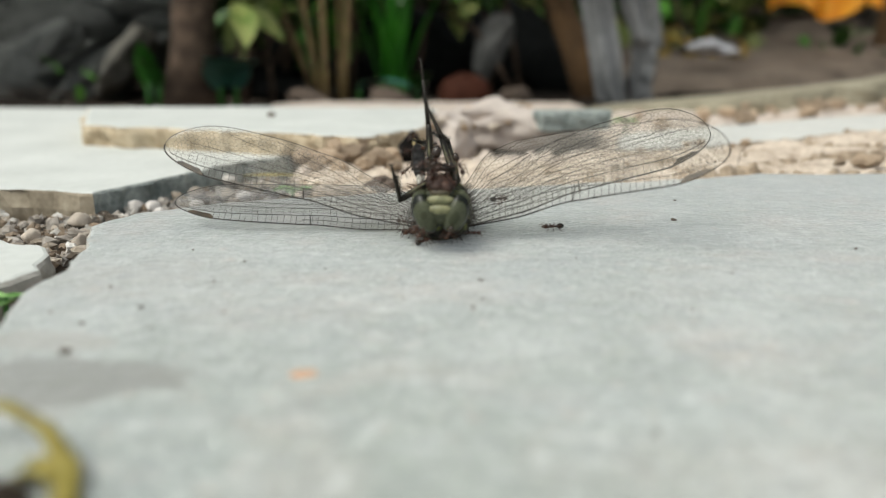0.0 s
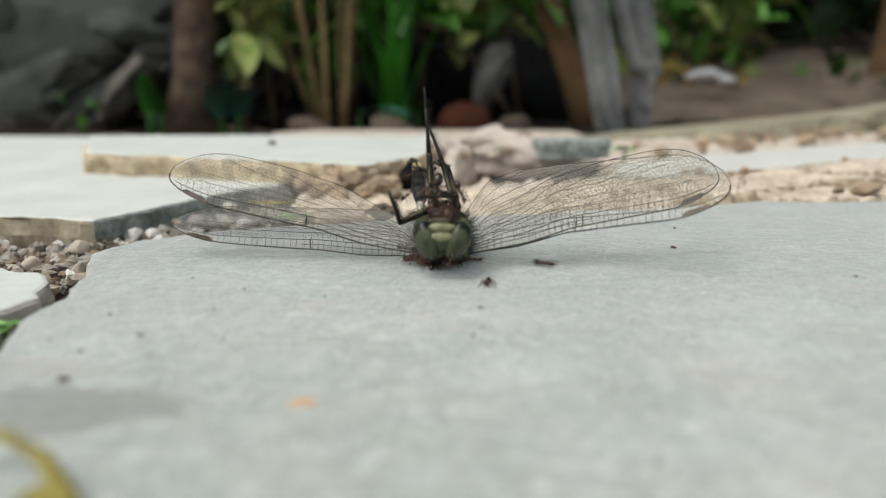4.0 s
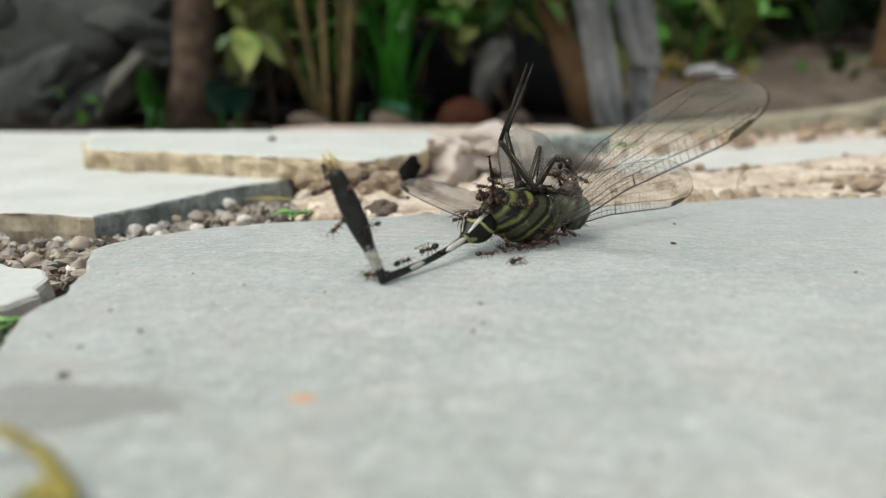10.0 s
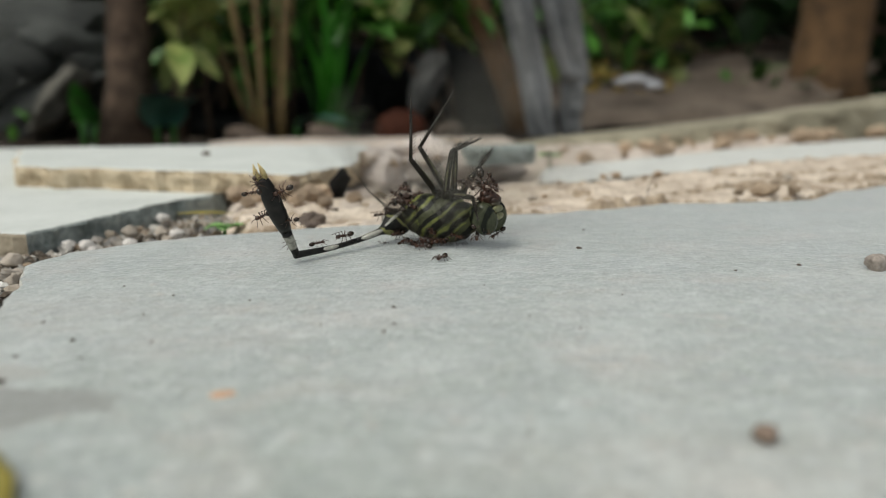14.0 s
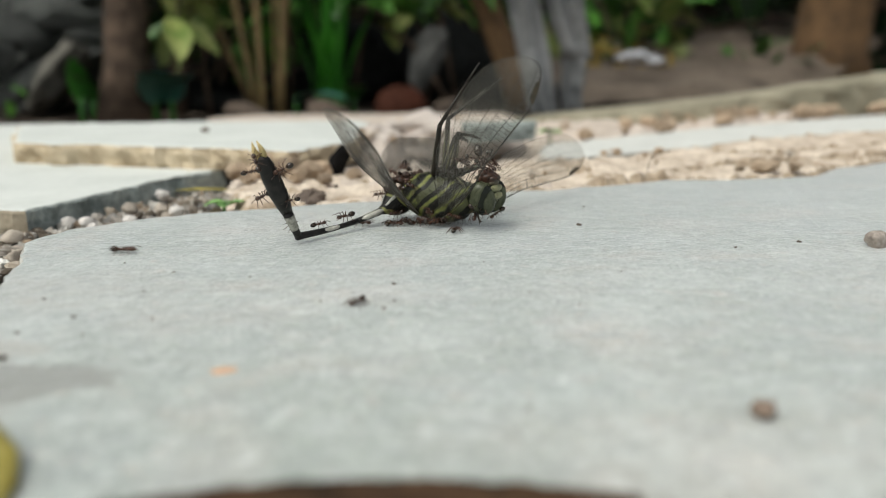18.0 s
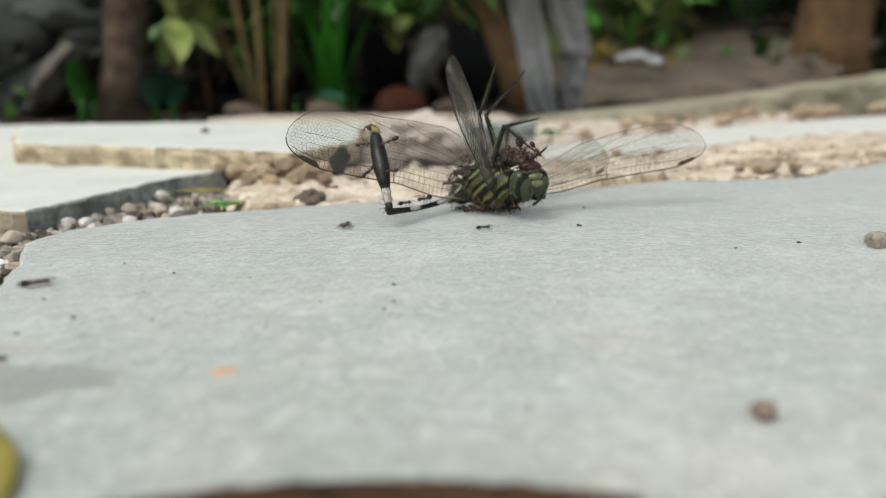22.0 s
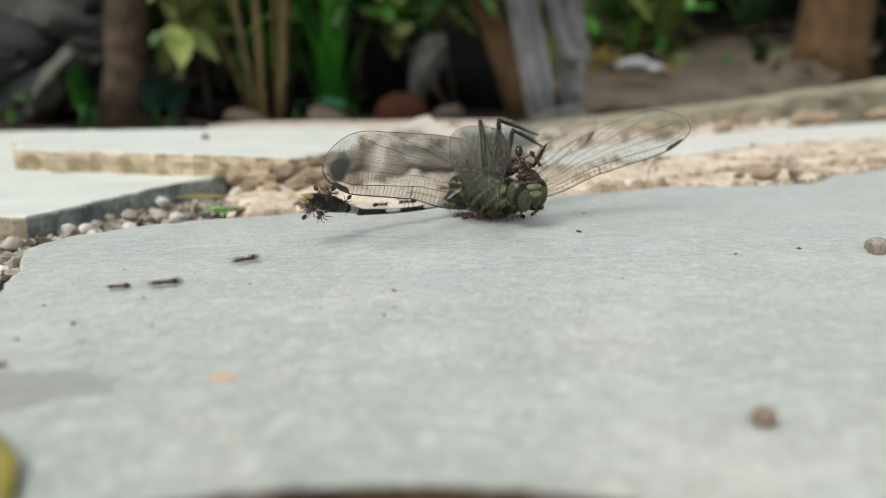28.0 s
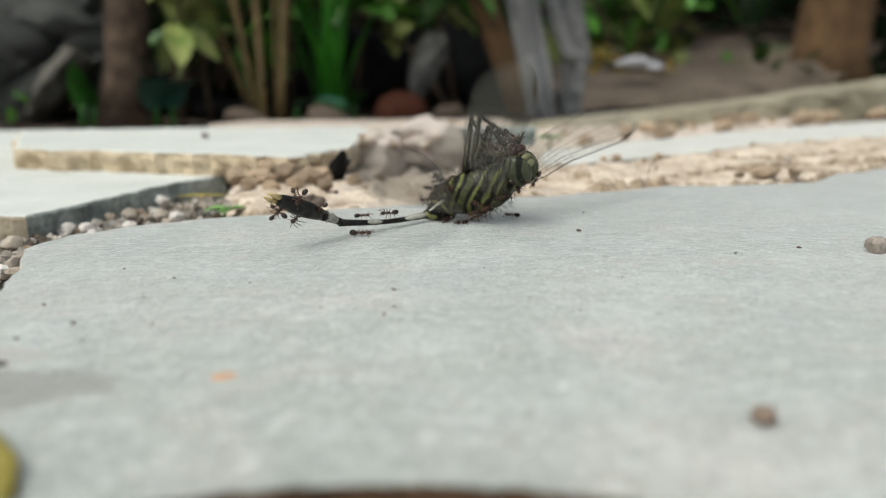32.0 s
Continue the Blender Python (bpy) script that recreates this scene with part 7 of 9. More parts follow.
ROWS_L1F = [
    (0, 0.00420, 0.00120, -0.00280, 166.3, -31.0, 84.6),
    (3.5, 0.00420, 0.00120, -0.00280, 166.3, -31.0, 84.6),
    (5.6, 0.00420, 0.00120, -0.00280, 176.3, 34.1, 14.7),
    (7.1, 0.00420, 0.00120, -0.00280, 176.3, 34.1, 14.7),
    (8, 0.00420, 0.00120, -0.00280, -175.9, -44.0, -10.5),
    (9, 0.00420, 0.00120, -0.00280, 170.9, 5.4, 112.6),
    (10, 0.00420, 0.00120, -0.00280, 178.7, 6.4, 117.1),
    (11.2, 0.00420, 0.00120, -0.00280, 178.7, 6.4, 117.1),
    (12.5, 0.00420, 0.00120, -0.00280, 179.1, -50.4, 100.4),
    (14, 0.00420, 0.00120, -0.00280, 177.0, -2.5, 28.2),
    (15, 0.00420, 0.00120, -0.00280, -176.8, -53.1, -15.4),
    (17.5, 0.00420, 0.00120, -0.00280, -175.0, -55.4, -23.6),
    (18.6, 0.00420, 0.00120, -0.00280, -175.0, -55.4, -23.6),
    (20, 0.00420, 0.00120, -0.00280, -159.0, -78.5, -43.4),
    (20.5, 0.00420, 0.00120, -0.00280, -158.5, -78.4, -43.8),
    (21, 0.00420, 0.00120, -0.00280, -166.6, -77.9, -32.0),
    (22.1, 0.00420, 0.00120, -0.00280, -164.4, -81.0, -28.6),
    (23, 0.00420, 0.00120, -0.00280, -137.9, -79.9, -65.8),
    (24, 0.00420, 0.00120, -0.00280, -164.8, -73.3, -41.6),
    (25.5, 0.00420, 0.00120, -0.00280, -164.9, -71.9, -42.1),
    (27.5, 0.00420, 0.00120, -0.00280, -168.3, -71.0, -37.9),
    (29.1, 0.00420, 0.00120, -0.00280, -167.9, -70.9, -38.2),
    (29.5, 0.00420, 0.00120, -0.00280, -172.1, -81.7, -26.9),
    (30, 0.00420, 0.00120, -0.00280, 136.5, -87.4, 34.9),
    (30.5, 0.00420, 0.00120, -0.00280, 162.3, -88.2, 9.2),
    (31, 0.00420, 0.00120, -0.00280, 92.1, -82.1, 97.0),
    (31.5, 0.00420, 0.00120, -0.00280, 126.6, -87.5, 44.2),
    (32, 0.00420, 0.00120, -0.00280, 151.4, -86.8, 19.8),
]
ROWS_L1T = [
    (0, 0.00456, 0.00495, -0.00053, 117.7, 47.9, 11.5),
    (3.5, 0.00456, 0.00495, -0.00053, 117.7, 47.9, 11.5),
    (5.6, 0.00772, 0.00213, -0.00526, 150.7, 0.5, 15.4),
    (7.1, 0.00772, 0.00213, -0.00526, 150.7, 0.5, 15.4),
    (8, 0.00731, 0.00062, 0.00026, 155.1, -29.1, 23.5),
    (9, 0.00251, 0.00524, -0.00321, 152.6, 8.4, 111.2),
    (10, 0.00221, 0.00509, -0.00329, 160.8, 5.2, 113.2),
    (11.2, 0.00221, 0.00509, -0.00329, 160.8, 5.2, 113.2),
    (12.5, 0.00369, 0.00396, 0.00059, 160.4, -25.7, 129.8),
    (14, 0.00807, 0.00328, -0.00261, 155.3, -30.1, 58.7),
    (15, 0.00675, 0.00050, 0.00072, 153.3, -30.8, 61.5),
    (17.5, 0.00649, 0.00020, 0.00082, 154.9, -34.4, 51.2),
    (18.6, 0.00649, 0.00020, 0.00082, 154.9, -34.4, 51.2),
    (20, 0.00507, 0.00035, 0.00143, 162.3, -27.4, 16.7),
    (20.5, 0.00507, 0.00035, 0.00143, 162.5, -27.4, 16.7),
    (21, 0.00524, 0.00045, 0.00141, 161.9, -23.5, 20.8),
    (22.1, 0.00509, 0.00061, 0.00147, 161.5, -30.0, 23.2),
    (23, 0.00424, 0.00008, 0.00145, 168.1, -51.8, 6.2),
    (24, 0.00532, 0.00007, 0.00130, 160.1, -19.2, 22.0),
    (25.5, 0.00537, -0.00003, 0.00126, 159.3, -18.0, 24.2),
    (27.5, 0.00549, 0.00001, 0.00123, 160.3, -20.2, 24.6),
    (29.1, 0.00549, 0.00001, 0.00123, 160.5, -20.2, 24.6),
    (29.5, 0.00530, 0.00028, 0.00134, 148.8, -25.3, 36.0),
    (30, 0.00503, 0.00065, 0.00149, 139.5, -27.6, 50.2),
    (30.5, 0.00503, 0.00065, 0.00149, 140.2, -28.7, 49.8),
    (31, 0.00485, 0.00141, 0.00155, 140.3, -12.8, 62.3),
    (31.5, 0.00500, 0.00074, 0.00150, 139.2, -20.3, 48.8),
    (32, 0.00512, 0.00072, 0.00147, 138.3, -23.5, 51.5),
]
ROWS_R1F = [
    (0, 0.00420, -0.00120, -0.00280, -180.0, 14.9, -0.2),
    (3.5, 0.00420, -0.00120, -0.00280, -180.0, 14.9, -0.2),
    (5.6, 0.00420, -0.00120, -0.00280, -173.3, 24.7, -32.6),
    (7.1, 0.00420, -0.00120, -0.00280, -173.3, 24.7, -32.6),
    (8, 0.00420, -0.00120, -0.00280, -156.7, 27.6, -93.9),
    (9, 0.00420, -0.00120, -0.00280, 172.1, 48.9, 25.5),
    (10, 0.00420, -0.00120, -0.00280, 178.4, 59.5, 30.9),
    (11.2, 0.00420, -0.00120, -0.00280, 178.4, 59.5, 30.9),
    (12.5, 0.00420, -0.00120, -0.00280, 179.6, 11.6, 48.2),
    (14, 0.00420, -0.00120, -0.00280, -174.5, 50.6, -28.5),
    (15, 0.00420, -0.00120, -0.00280, -172.8, 10.2, -55.8),
    (17.5, 0.00420, -0.00120, -0.00280, -171.9, 6.5, -71.4),
    (18.6, 0.00420, -0.00120, -0.00280, -171.9, 6.5, -71.4),
    (20, 0.00420, -0.00120, -0.00280, -169.8, 4.6, -101.4),
    (20.5, 0.00420, -0.00120, -0.00280, -169.8, 4.8, -101.4),
    (21, 0.00420, -0.00120, -0.00280, -171.6, 5.3, -98.6),
    (22.1, 0.00420, -0.00120, -0.00280, -169.5, -0.9, -94.8),
    (23, 0.00420, -0.00120, -0.00280, -162.9, -22.9, -84.4),
    (24, 0.00420, -0.00120, -0.00280, -170.6, 1.9, -90.5),
    (25.5, 0.00420, -0.00120, -0.00280, -170.1, 4.7, -85.2),
    (27.5, 0.00420, -0.00120, -0.00280, -171.7, 9.6, -76.5),
    (29.1, 0.00420, -0.00120, -0.00280, -171.7, 9.8, -76.4),
    (29.5, 0.00420, -0.00120, -0.00280, -163.8, -0.9, -67.1),
    (30, 0.00420, -0.00120, -0.00280, -159.4, -10.3, -54.9),
    (30.5, 0.00420, -0.00120, -0.00280, -158.4, -9.5, -55.2),
    (31, 0.00420, -0.00120, -0.00280, -162.6, -3.0, -52.3),
    (31.5, 0.00420, -0.00120, -0.00280, -156.4, -5.0, -68.0),
    (32, 0.00420, -0.00120, -0.00280, -159.6, -9.0, -52.8),
]
ROWS_R1T = [
    (0, 0.00845, -0.00121, -0.00393, 143.0, -2.5, 53.0),
    (3.5, 0.00845, -0.00121, -0.00393, 143.0, -2.5, 53.0),
    (5.6, 0.00757, -0.00335, -0.00464, 145.0, -3.2, 41.4),
    (7.1, 0.00757, -0.00335, -0.00464, 145.0, -3.2, 41.4),
    (8, 0.00394, -0.00509, -0.00484, 164.6, -2.2, 5.1),
    (9, 0.00681, 0.00005, -0.00612, -146.2, -22.5, -30.3),
    (10, 0.00612, -0.00005, -0.00659, -151.1, -12.3, -26.3),
    (11.2, 0.00612, -0.00005, -0.00659, -151.1, -12.3, -26.3),
    (12.5, 0.00707, 0.00202, -0.00368, -151.2, 20.9, -13.1),
    (14, 0.00665, -0.00253, -0.00620, -142.3, 30.3, -82.0),
    (15, 0.00664, -0.00478, -0.00358, -144.0, 20.2, -89.0),
    (17.5, 0.00559, -0.00534, -0.00330, -144.1, 21.1, -96.9),
    (18.6, 0.00559, -0.00534, -0.00330, -144.1, 21.1, -96.9),
    (20, 0.00251, -0.00525, -0.00315, 162.4, 19.4, 3.9),
    (20.5, 0.00251, -0.00525, -0.00315, 162.5, 19.4, 4.0),
    (21, 0.00270, -0.00532, -0.00320, 162.0, 21.4, 7.0),
    (22.1, 0.00301, -0.00544, -0.00278, 161.1, 19.7, 9.9),
    (23, 0.00339, -0.00531, -0.00144, 138.7, 21.7, 25.6),
    (24, 0.00332, -0.00551, -0.00301, 142.2, 27.0, 28.7),
    (25.5, 0.00370, -0.00555, -0.00326, 141.8, 26.6, 30.0),
    (27.5, 0.00433, -0.00551, -0.00367, 144.5, 35.3, 15.3),
    (29.1, 0.00433, -0.00551, -0.00367, 144.7, 35.3, 15.4),
    (29.5, 0.00523, -0.00528, -0.00335, 132.9, 26.3, 19.3),
    (30, 0.00649, -0.00496, -0.00291, 123.5, 19.9, 30.0),
    (30.5, 0.00649, -0.00496, -0.00291, 124.5, 19.0, 30.3),
    (31, 0.00666, -0.00481, -0.00329, 124.8, 26.7, 41.1),
    (31.5, 0.00570, -0.00532, -0.00321, 125.4, 20.0, 29.7),
    (32, 0.00674, -0.00479, -0.00297, 123.4, 19.0, 31.7),
]
ROWS_L2F = [
    (0, 0.00290, 0.00140, -0.00320, 57.4, 81.5, 21.0),
    (3.5, 0.00290, 0.00140, -0.00320, 57.4, 81.5, 21.0),
    (5.6, 0.00290, 0.00140, -0.00320, -178.0, 70.8, -174.6),
    (7.1, 0.00290, 0.00140, -0.00320, -178.0, 70.8, -174.6),
    (8, 0.00290, 0.00140, -0.00320, 174.1, 2.0, 15.1),
    (9, 0.00290, 0.00140, -0.00320, -177.4, 4.6, -164.8),
    (10, 0.00290, 0.00140, -0.00320, -179.1, -5.4, -143.9),
    (11.2, 0.00290, 0.00140, -0.00320, -179.1, -5.4, -143.9),
    (12.5, 0.00290, 0.00140, -0.00320, -179.4, 48.7, -45.6),
    (14, 0.00290, 0.00140, -0.00320, -159.0, 76.0, -30.0),
    (15, 0.00290, 0.00140, -0.00320, -164.8, 56.2, -69.7),
    (17.5, 0.00290, 0.00140, -0.00320, -166.7, 50.6, -86.4),
    (18.6, 0.00290, 0.00140, -0.00320, -166.7, 50.6, -86.4),
    (20, 0.00290, 0.00140, -0.00320, -156.8, 67.3, -35.1),
    (20.5, 0.00290, 0.00140, -0.00320, -156.5, 67.4, -34.8),
    (21, 0.00290, 0.00140, -0.00320, -157.2, 69.6, -44.3),
    (22.1, 0.00290, 0.00140, -0.00320, -177.7, 59.4, -4.4),
    (23, 0.00290, 0.00140, -0.00320, 171.3, 45.6, 15.4),
    (24, 0.00290, 0.00140, -0.00320, -122.0, 78.9, -36.5),
    (25.5, 0.00290, 0.00140, -0.00320, -126.9, 77.6, -34.8),
    (27.5, 0.00290, 0.00140, -0.00320, -146.7, 75.5, -38.3),
    (29.1, 0.00290, 0.00140, -0.00320, -146.3, 75.6, -37.9),
    (29.5, 0.00290, 0.00140, -0.00320, -161.2, 55.8, -27.1),
    (30, 0.00290, 0.00140, -0.00320, 176.8, 39.4, -9.5),
    (30.5, 0.00290, 0.00140, -0.00320, 178.4, 39.3, -8.4),
    (31, 0.00290, 0.00140, -0.00320, 155.7, 54.1, 4.4),
    (31.5, 0.00290, 0.00140, -0.00320, 162.1, 41.0, 0.9),
    (32, 0.00290, 0.00140, -0.00320, -175.1, 39.6, -14.5),
]
ROWS_L2T = [
    (0, 0.00376, 0.00173, -0.00933, 83.4, 75.8, 28.4),
    (3.5, 0.00376, 0.00173, -0.00933, 83.4, 75.8, 28.4),
    (5.6, 0.00087, 0.00121, -0.00906, -16.8, 74.8, -45.1),
    (7.1, 0.00087, 0.00121, -0.00906, -16.8, 74.8, -45.1),
    (8, 0.00888, 0.00302, -0.00341, 144.4, 11.3, 20.2),
    (9, -0.00306, -0.00022, -0.00369, 128.3, 50.1, 125.2),
    (10, -0.00208, -0.00224, -0.00262, 136.3, 46.8, 134.7),
    (11.2, -0.00208, -0.00224, -0.00262, 136.3, 46.8, 134.7),
    (12.5, 0.00576, -0.00152, -0.00786, -151.9, -12.2, -25.2),
    (14, 0.00419, 0.00065, -0.00922, -147.5, 7.9, -96.6),
    (15, 0.00410, -0.00184, -0.00835, -143.9, -10.2, -99.0),
    (17.5, 0.00315, -0.00253, -0.00799, -144.1, -9.4, -106.6),
    (18.6, 0.00315, -0.00253, -0.00799, -144.1, -9.4, -106.6),
    (20, 0.00407, -0.00012, -0.00909, 174.5, -35.5, -3.5),
    (20.5, 0.00407, -0.00012, -0.00909, 174.7, -35.4, -3.6),
    (21, 0.00364, -0.00021, -0.00914, 173.9, -33.1, -0.1),
    (22.1, 0.00548, 0.00076, -0.00880, 172.4, -34.9, 4.8),
    (23, 0.00729, 0.00165, -0.00757, 152.1, -61.9, 27.8),
    (24, 0.00319, 0.00071, -0.00936, 157.6, -51.5, 25.5),
    (25.5, 0.00332, 0.00065, -0.00934, 157.1, -48.9, 27.6),
    (27.5, 0.00340, 0.00039, -0.00930, 152.8, -42.4, 38.8),
    (29.1, 0.00340, 0.00039, -0.00930, 153.0, -42.5, 38.7),
    (29.5, 0.00486, 0.00062, -0.00872, 141.8, -43.8, 48.8),
    (30, 0.00690, 0.00094, -0.00791, 137.1, -44.4, 55.7),
    (30.5, 0.00690, 0.00094, -0.00791, 137.7, -45.6, 55.2),
    (31, 0.00570, 0.00195, -0.00870, 142.1, -38.6, 63.5),
    (31.5, 0.00691, 0.00191, -0.00790, 139.0, -41.4, 52.5),
    (32, 0.00679, 0.00061, -0.00796, 136.4, -43.2, 57.1),
]
ROWS_R2F = [
    (0, 0.00290, -0.00140, -0.00320, 169.3, 59.7, 144.4),
    (3.5, 0.00290, -0.00140, -0.00320, 169.3, 59.7, 144.4),
    (5.6, 0.00290, -0.00140, -0.00320, 177.9, 58.1, 172.2),
    (7.1, 0.00290, -0.00140, -0.00320, 177.9, 58.1, 172.2),
    (8, 0.00290, -0.00140, -0.00320, -165.1, 32.2, -136.9),
    (9, 0.00290, -0.00140, -0.00320, -174.0, 38.0, -24.8),
    (10, 0.00290, -0.00140, -0.00320, -178.9, 49.4, -28.1),
    (11.2, 0.00290, -0.00140, -0.00320, -178.9, 49.4, -28.1),
    (12.5, 0.00290, -0.00140, -0.00320, -179.9, 53.9, -4.1),
    (14, 0.00290, -0.00140, -0.00320, -130.9, 81.6, -31.0),
    (15, 0.00290, -0.00140, -0.00320, -162.3, 61.2, -78.8),
    (17.5, 0.00290, -0.00140, -0.00320, -166.1, 55.6, -100.8),
    (18.6, 0.00290, -0.00140, -0.00320, -166.1, 55.6, -100.8),
    (20, 0.00290, -0.00140, -0.00320, -156.7, 73.5, -119.5),
    (20.5, 0.00290, -0.00140, -0.00320, -157.0, 73.6, -119.8),
    (21, 0.00290, -0.00140, -0.00320, -158.7, 73.9, -117.2),
    (22.1, 0.00290, -0.00140, -0.00320, -161.3, 64.9, -114.9),
    (23, 0.00290, -0.00140, -0.00320, -158.8, 51.2, -109.5),
    (24, 0.00290, -0.00140, -0.00320, -148.1, 72.5, -73.4),
    (25.5, 0.00290, -0.00140, -0.00320, -148.3, 72.1, -39.2),
    (27.5, 0.00290, -0.00140, -0.00320, -148.1, 74.8, -41.1),
    (29.1, 0.00290, -0.00140, -0.00320, -147.7, 74.9, -40.7),
    (29.5, 0.00290, -0.00140, -0.00320, -145.4, 57.6, -46.1),
    (30, 0.00290, -0.00140, -0.00320, -139.8, 42.1, -52.0),
    (30.5, 0.00290, -0.00140, -0.00320, -138.4, 42.8, -51.1),
    (31, 0.00290, -0.00140, -0.00320, -144.5, 48.4, -46.3),
    (31.5, 0.00290, -0.00140, -0.00320, -138.3, 44.5, -64.4),
    (32, 0.00290, -0.00140, -0.00320, -141.1, 41.3, -48.3),
]
ROWS_R2T = [
    (0, 0.00035, 0.00042, -0.00855, -173.3, 40.3, 155.7),
    (3.5, 0.00035, 0.00042, -0.00855, -173.3, 40.3, 155.7),
    (5.6, -0.00035, -0.00096, -0.00846, 20.4, 79.5, -19.9),
    (7.1, -0.00035, -0.00096, -0.00846, 20.4, 79.5, -19.9),
    (8, -0.00093, -0.00499, -0.00650, -115.9, 53.4, -96.7),
    (9, 0.00733, -0.00345, -0.00702, -130.1, -47.1, -61.8),
    (10, 0.00646, -0.00330, -0.00791, -139.6, -43.4, -53.5),
    (11.2, 0.00646, -0.00330, -0.00791, -139.6, -43.4, -53.5),
    (12.5, 0.00655, -0.00166, -0.00821, -151.4, -11.6, -11.1),
    (14, 0.00367, -0.00186, -0.00933, -145.8, 8.4, -83.9),
    (15, 0.00348, -0.00433, -0.00863, -142.9, -11.8, -84.7),
    (17.5, 0.00225, -0.00484, -0.00831, -142.9, -10.9, -92.3),
    (18.6, 0.00225, -0.00484, -0.00831, -142.9, -10.9, -92.3),
    (20, 0.00126, -0.00254, -0.00907, -141.7, 7.3, -99.6),
    (20.5, 0.00126, -0.00254, -0.00907, -141.7, 7.4, -99.6),
    (21, 0.00134, -0.00258, -0.00908, -143.5, 6.5, -96.8),
    (22.1, 0.00089, -0.00334, -0.00873, -141.4, 6.0, -92.7),
    (23, 0.00066, -0.00412, -0.00830, -130.2, -26.4, -118.4),
    (24, 0.00259, -0.00307, -0.00916, -137.4, -27.9, -115.4),
    (25.5, 0.00362, -0.00267, -0.00923, -137.6, -25.8, -114.0),
    (27.5, 0.00339, -0.00251, -0.00928, -142.4, -25.0, -92.8),
    (29.1, 0.00339, -0.00251, -0.00928, -142.4, -24.9, -92.8),
    (29.5, 0.00397, -0.00335, -0.00884, -126.9, -33.2, -96.6),
    (30, 0.00478, -0.00452, -0.00822, -111.2, -39.2, -100.2),
    (30.5, 0.00478, -0.00452, -0.00822, -111.2, -37.9, -100.4),
    (31, 0.00479, -0.00409, -0.00846, -119.3, -42.4, -84.2),
    (31.5, 0.00395, -0.00481, -0.00827, -113.6, -37.1, -102.2),
    (32, 0.00516, -0.00440, -0.00813, -111.1, -37.9, -100.7),
]
ROWS_L3F = [
    (0, 0.00140, 0.00150, -0.00350, 178.8, 33.9, 174.7),
    (3.5, 0.00140, 0.00150, -0.00350, 178.8, 33.9, 174.7),
    (5.6, 0.00140, 0.00150, -0.00350, 179.2, 25.1, 175.9),
    (7.1, 0.00140, 0.00150, -0.00350, 179.2, 25.1, 175.9),
    (8, 0.00140, 0.00150, -0.00350, 161.6, -7.7, 60.8),
    (9, 0.00140, 0.00150, -0.00350, -173.1, 31.9, -140.3),
    (10, 0.00140, 0.00150, -0.00350, -178.3, 54.3, -135.5),
    (11.2, 0.00140, 0.00150, -0.00350, -178.3, 54.3, -135.5),
    (12, 0.00140, 0.00150, -0.00350, -178.3, 21.2, -126.0),
    (12.5, 0.00140, 0.00150, -0.00350, -179.9, 37.8, -169.9),
    (14, 0.00140, 0.00150, -0.00350, 171.1, 45.7, 98.0),
    (15, 0.00140, 0.00150, -0.00350, 168.4, 42.8, 81.7),
    (17.5, 0.00140, 0.00150, -0.00350, 167.5, 60.6, 35.0),
    (18.6, 0.00140, 0.00150, -0.00350, 167.5, 60.6, 35.0),
    (19, 0.00140, 0.00150, -0.00350, 156.8, 22.5, 85.9),
    (20, 0.00140, 0.00150, -0.00350, 93.0, 84.9, 63.7),
    (20.5, 0.00140, 0.00150, -0.00350, 93.9, 84.7, 64.6),
    (21, 0.00140, 0.00150, -0.00350, 110.7, 86.1, 85.5),
    (22.1, 0.00140, 0.00150, -0.00350, 138.8, 74.0, 44.1),
    (23, 0.00140, 0.00150, -0.00350, 158.1, 48.9, 44.2),
    (24, 0.00140, 0.00150, -0.00350, 141.2, 75.4, 67.5),
    (25.5, 0.00140, 0.00150, -0.00350, 124.9, 83.6, 93.4),
    (27.5, 0.00140, 0.00150, -0.00350, 72.3, 87.3, 54.4),
    (29.1, 0.00140, 0.00150, -0.00350, 74.3, 87.2, 56.4),
    (29.5, 0.00140, 0.00150, -0.00350, -83.3, 70.8, -44.8),
    (30, 0.00140, 0.00150, -0.00350, -141.2, 54.7, -20.3),
    (30.5, 0.00140, 0.00150, -0.00350, -139.0, 54.8, -18.5),
    (31, 0.00140, 0.00150, -0.00350, -86.9, 65.9, -17.4),
    (31.5, 0.00140, 0.00150, -0.00350, -129.6, 58.1, -22.4),
    (32, 0.00140, 0.00150, -0.00350, -145.0, 53.2, -20.1),
]
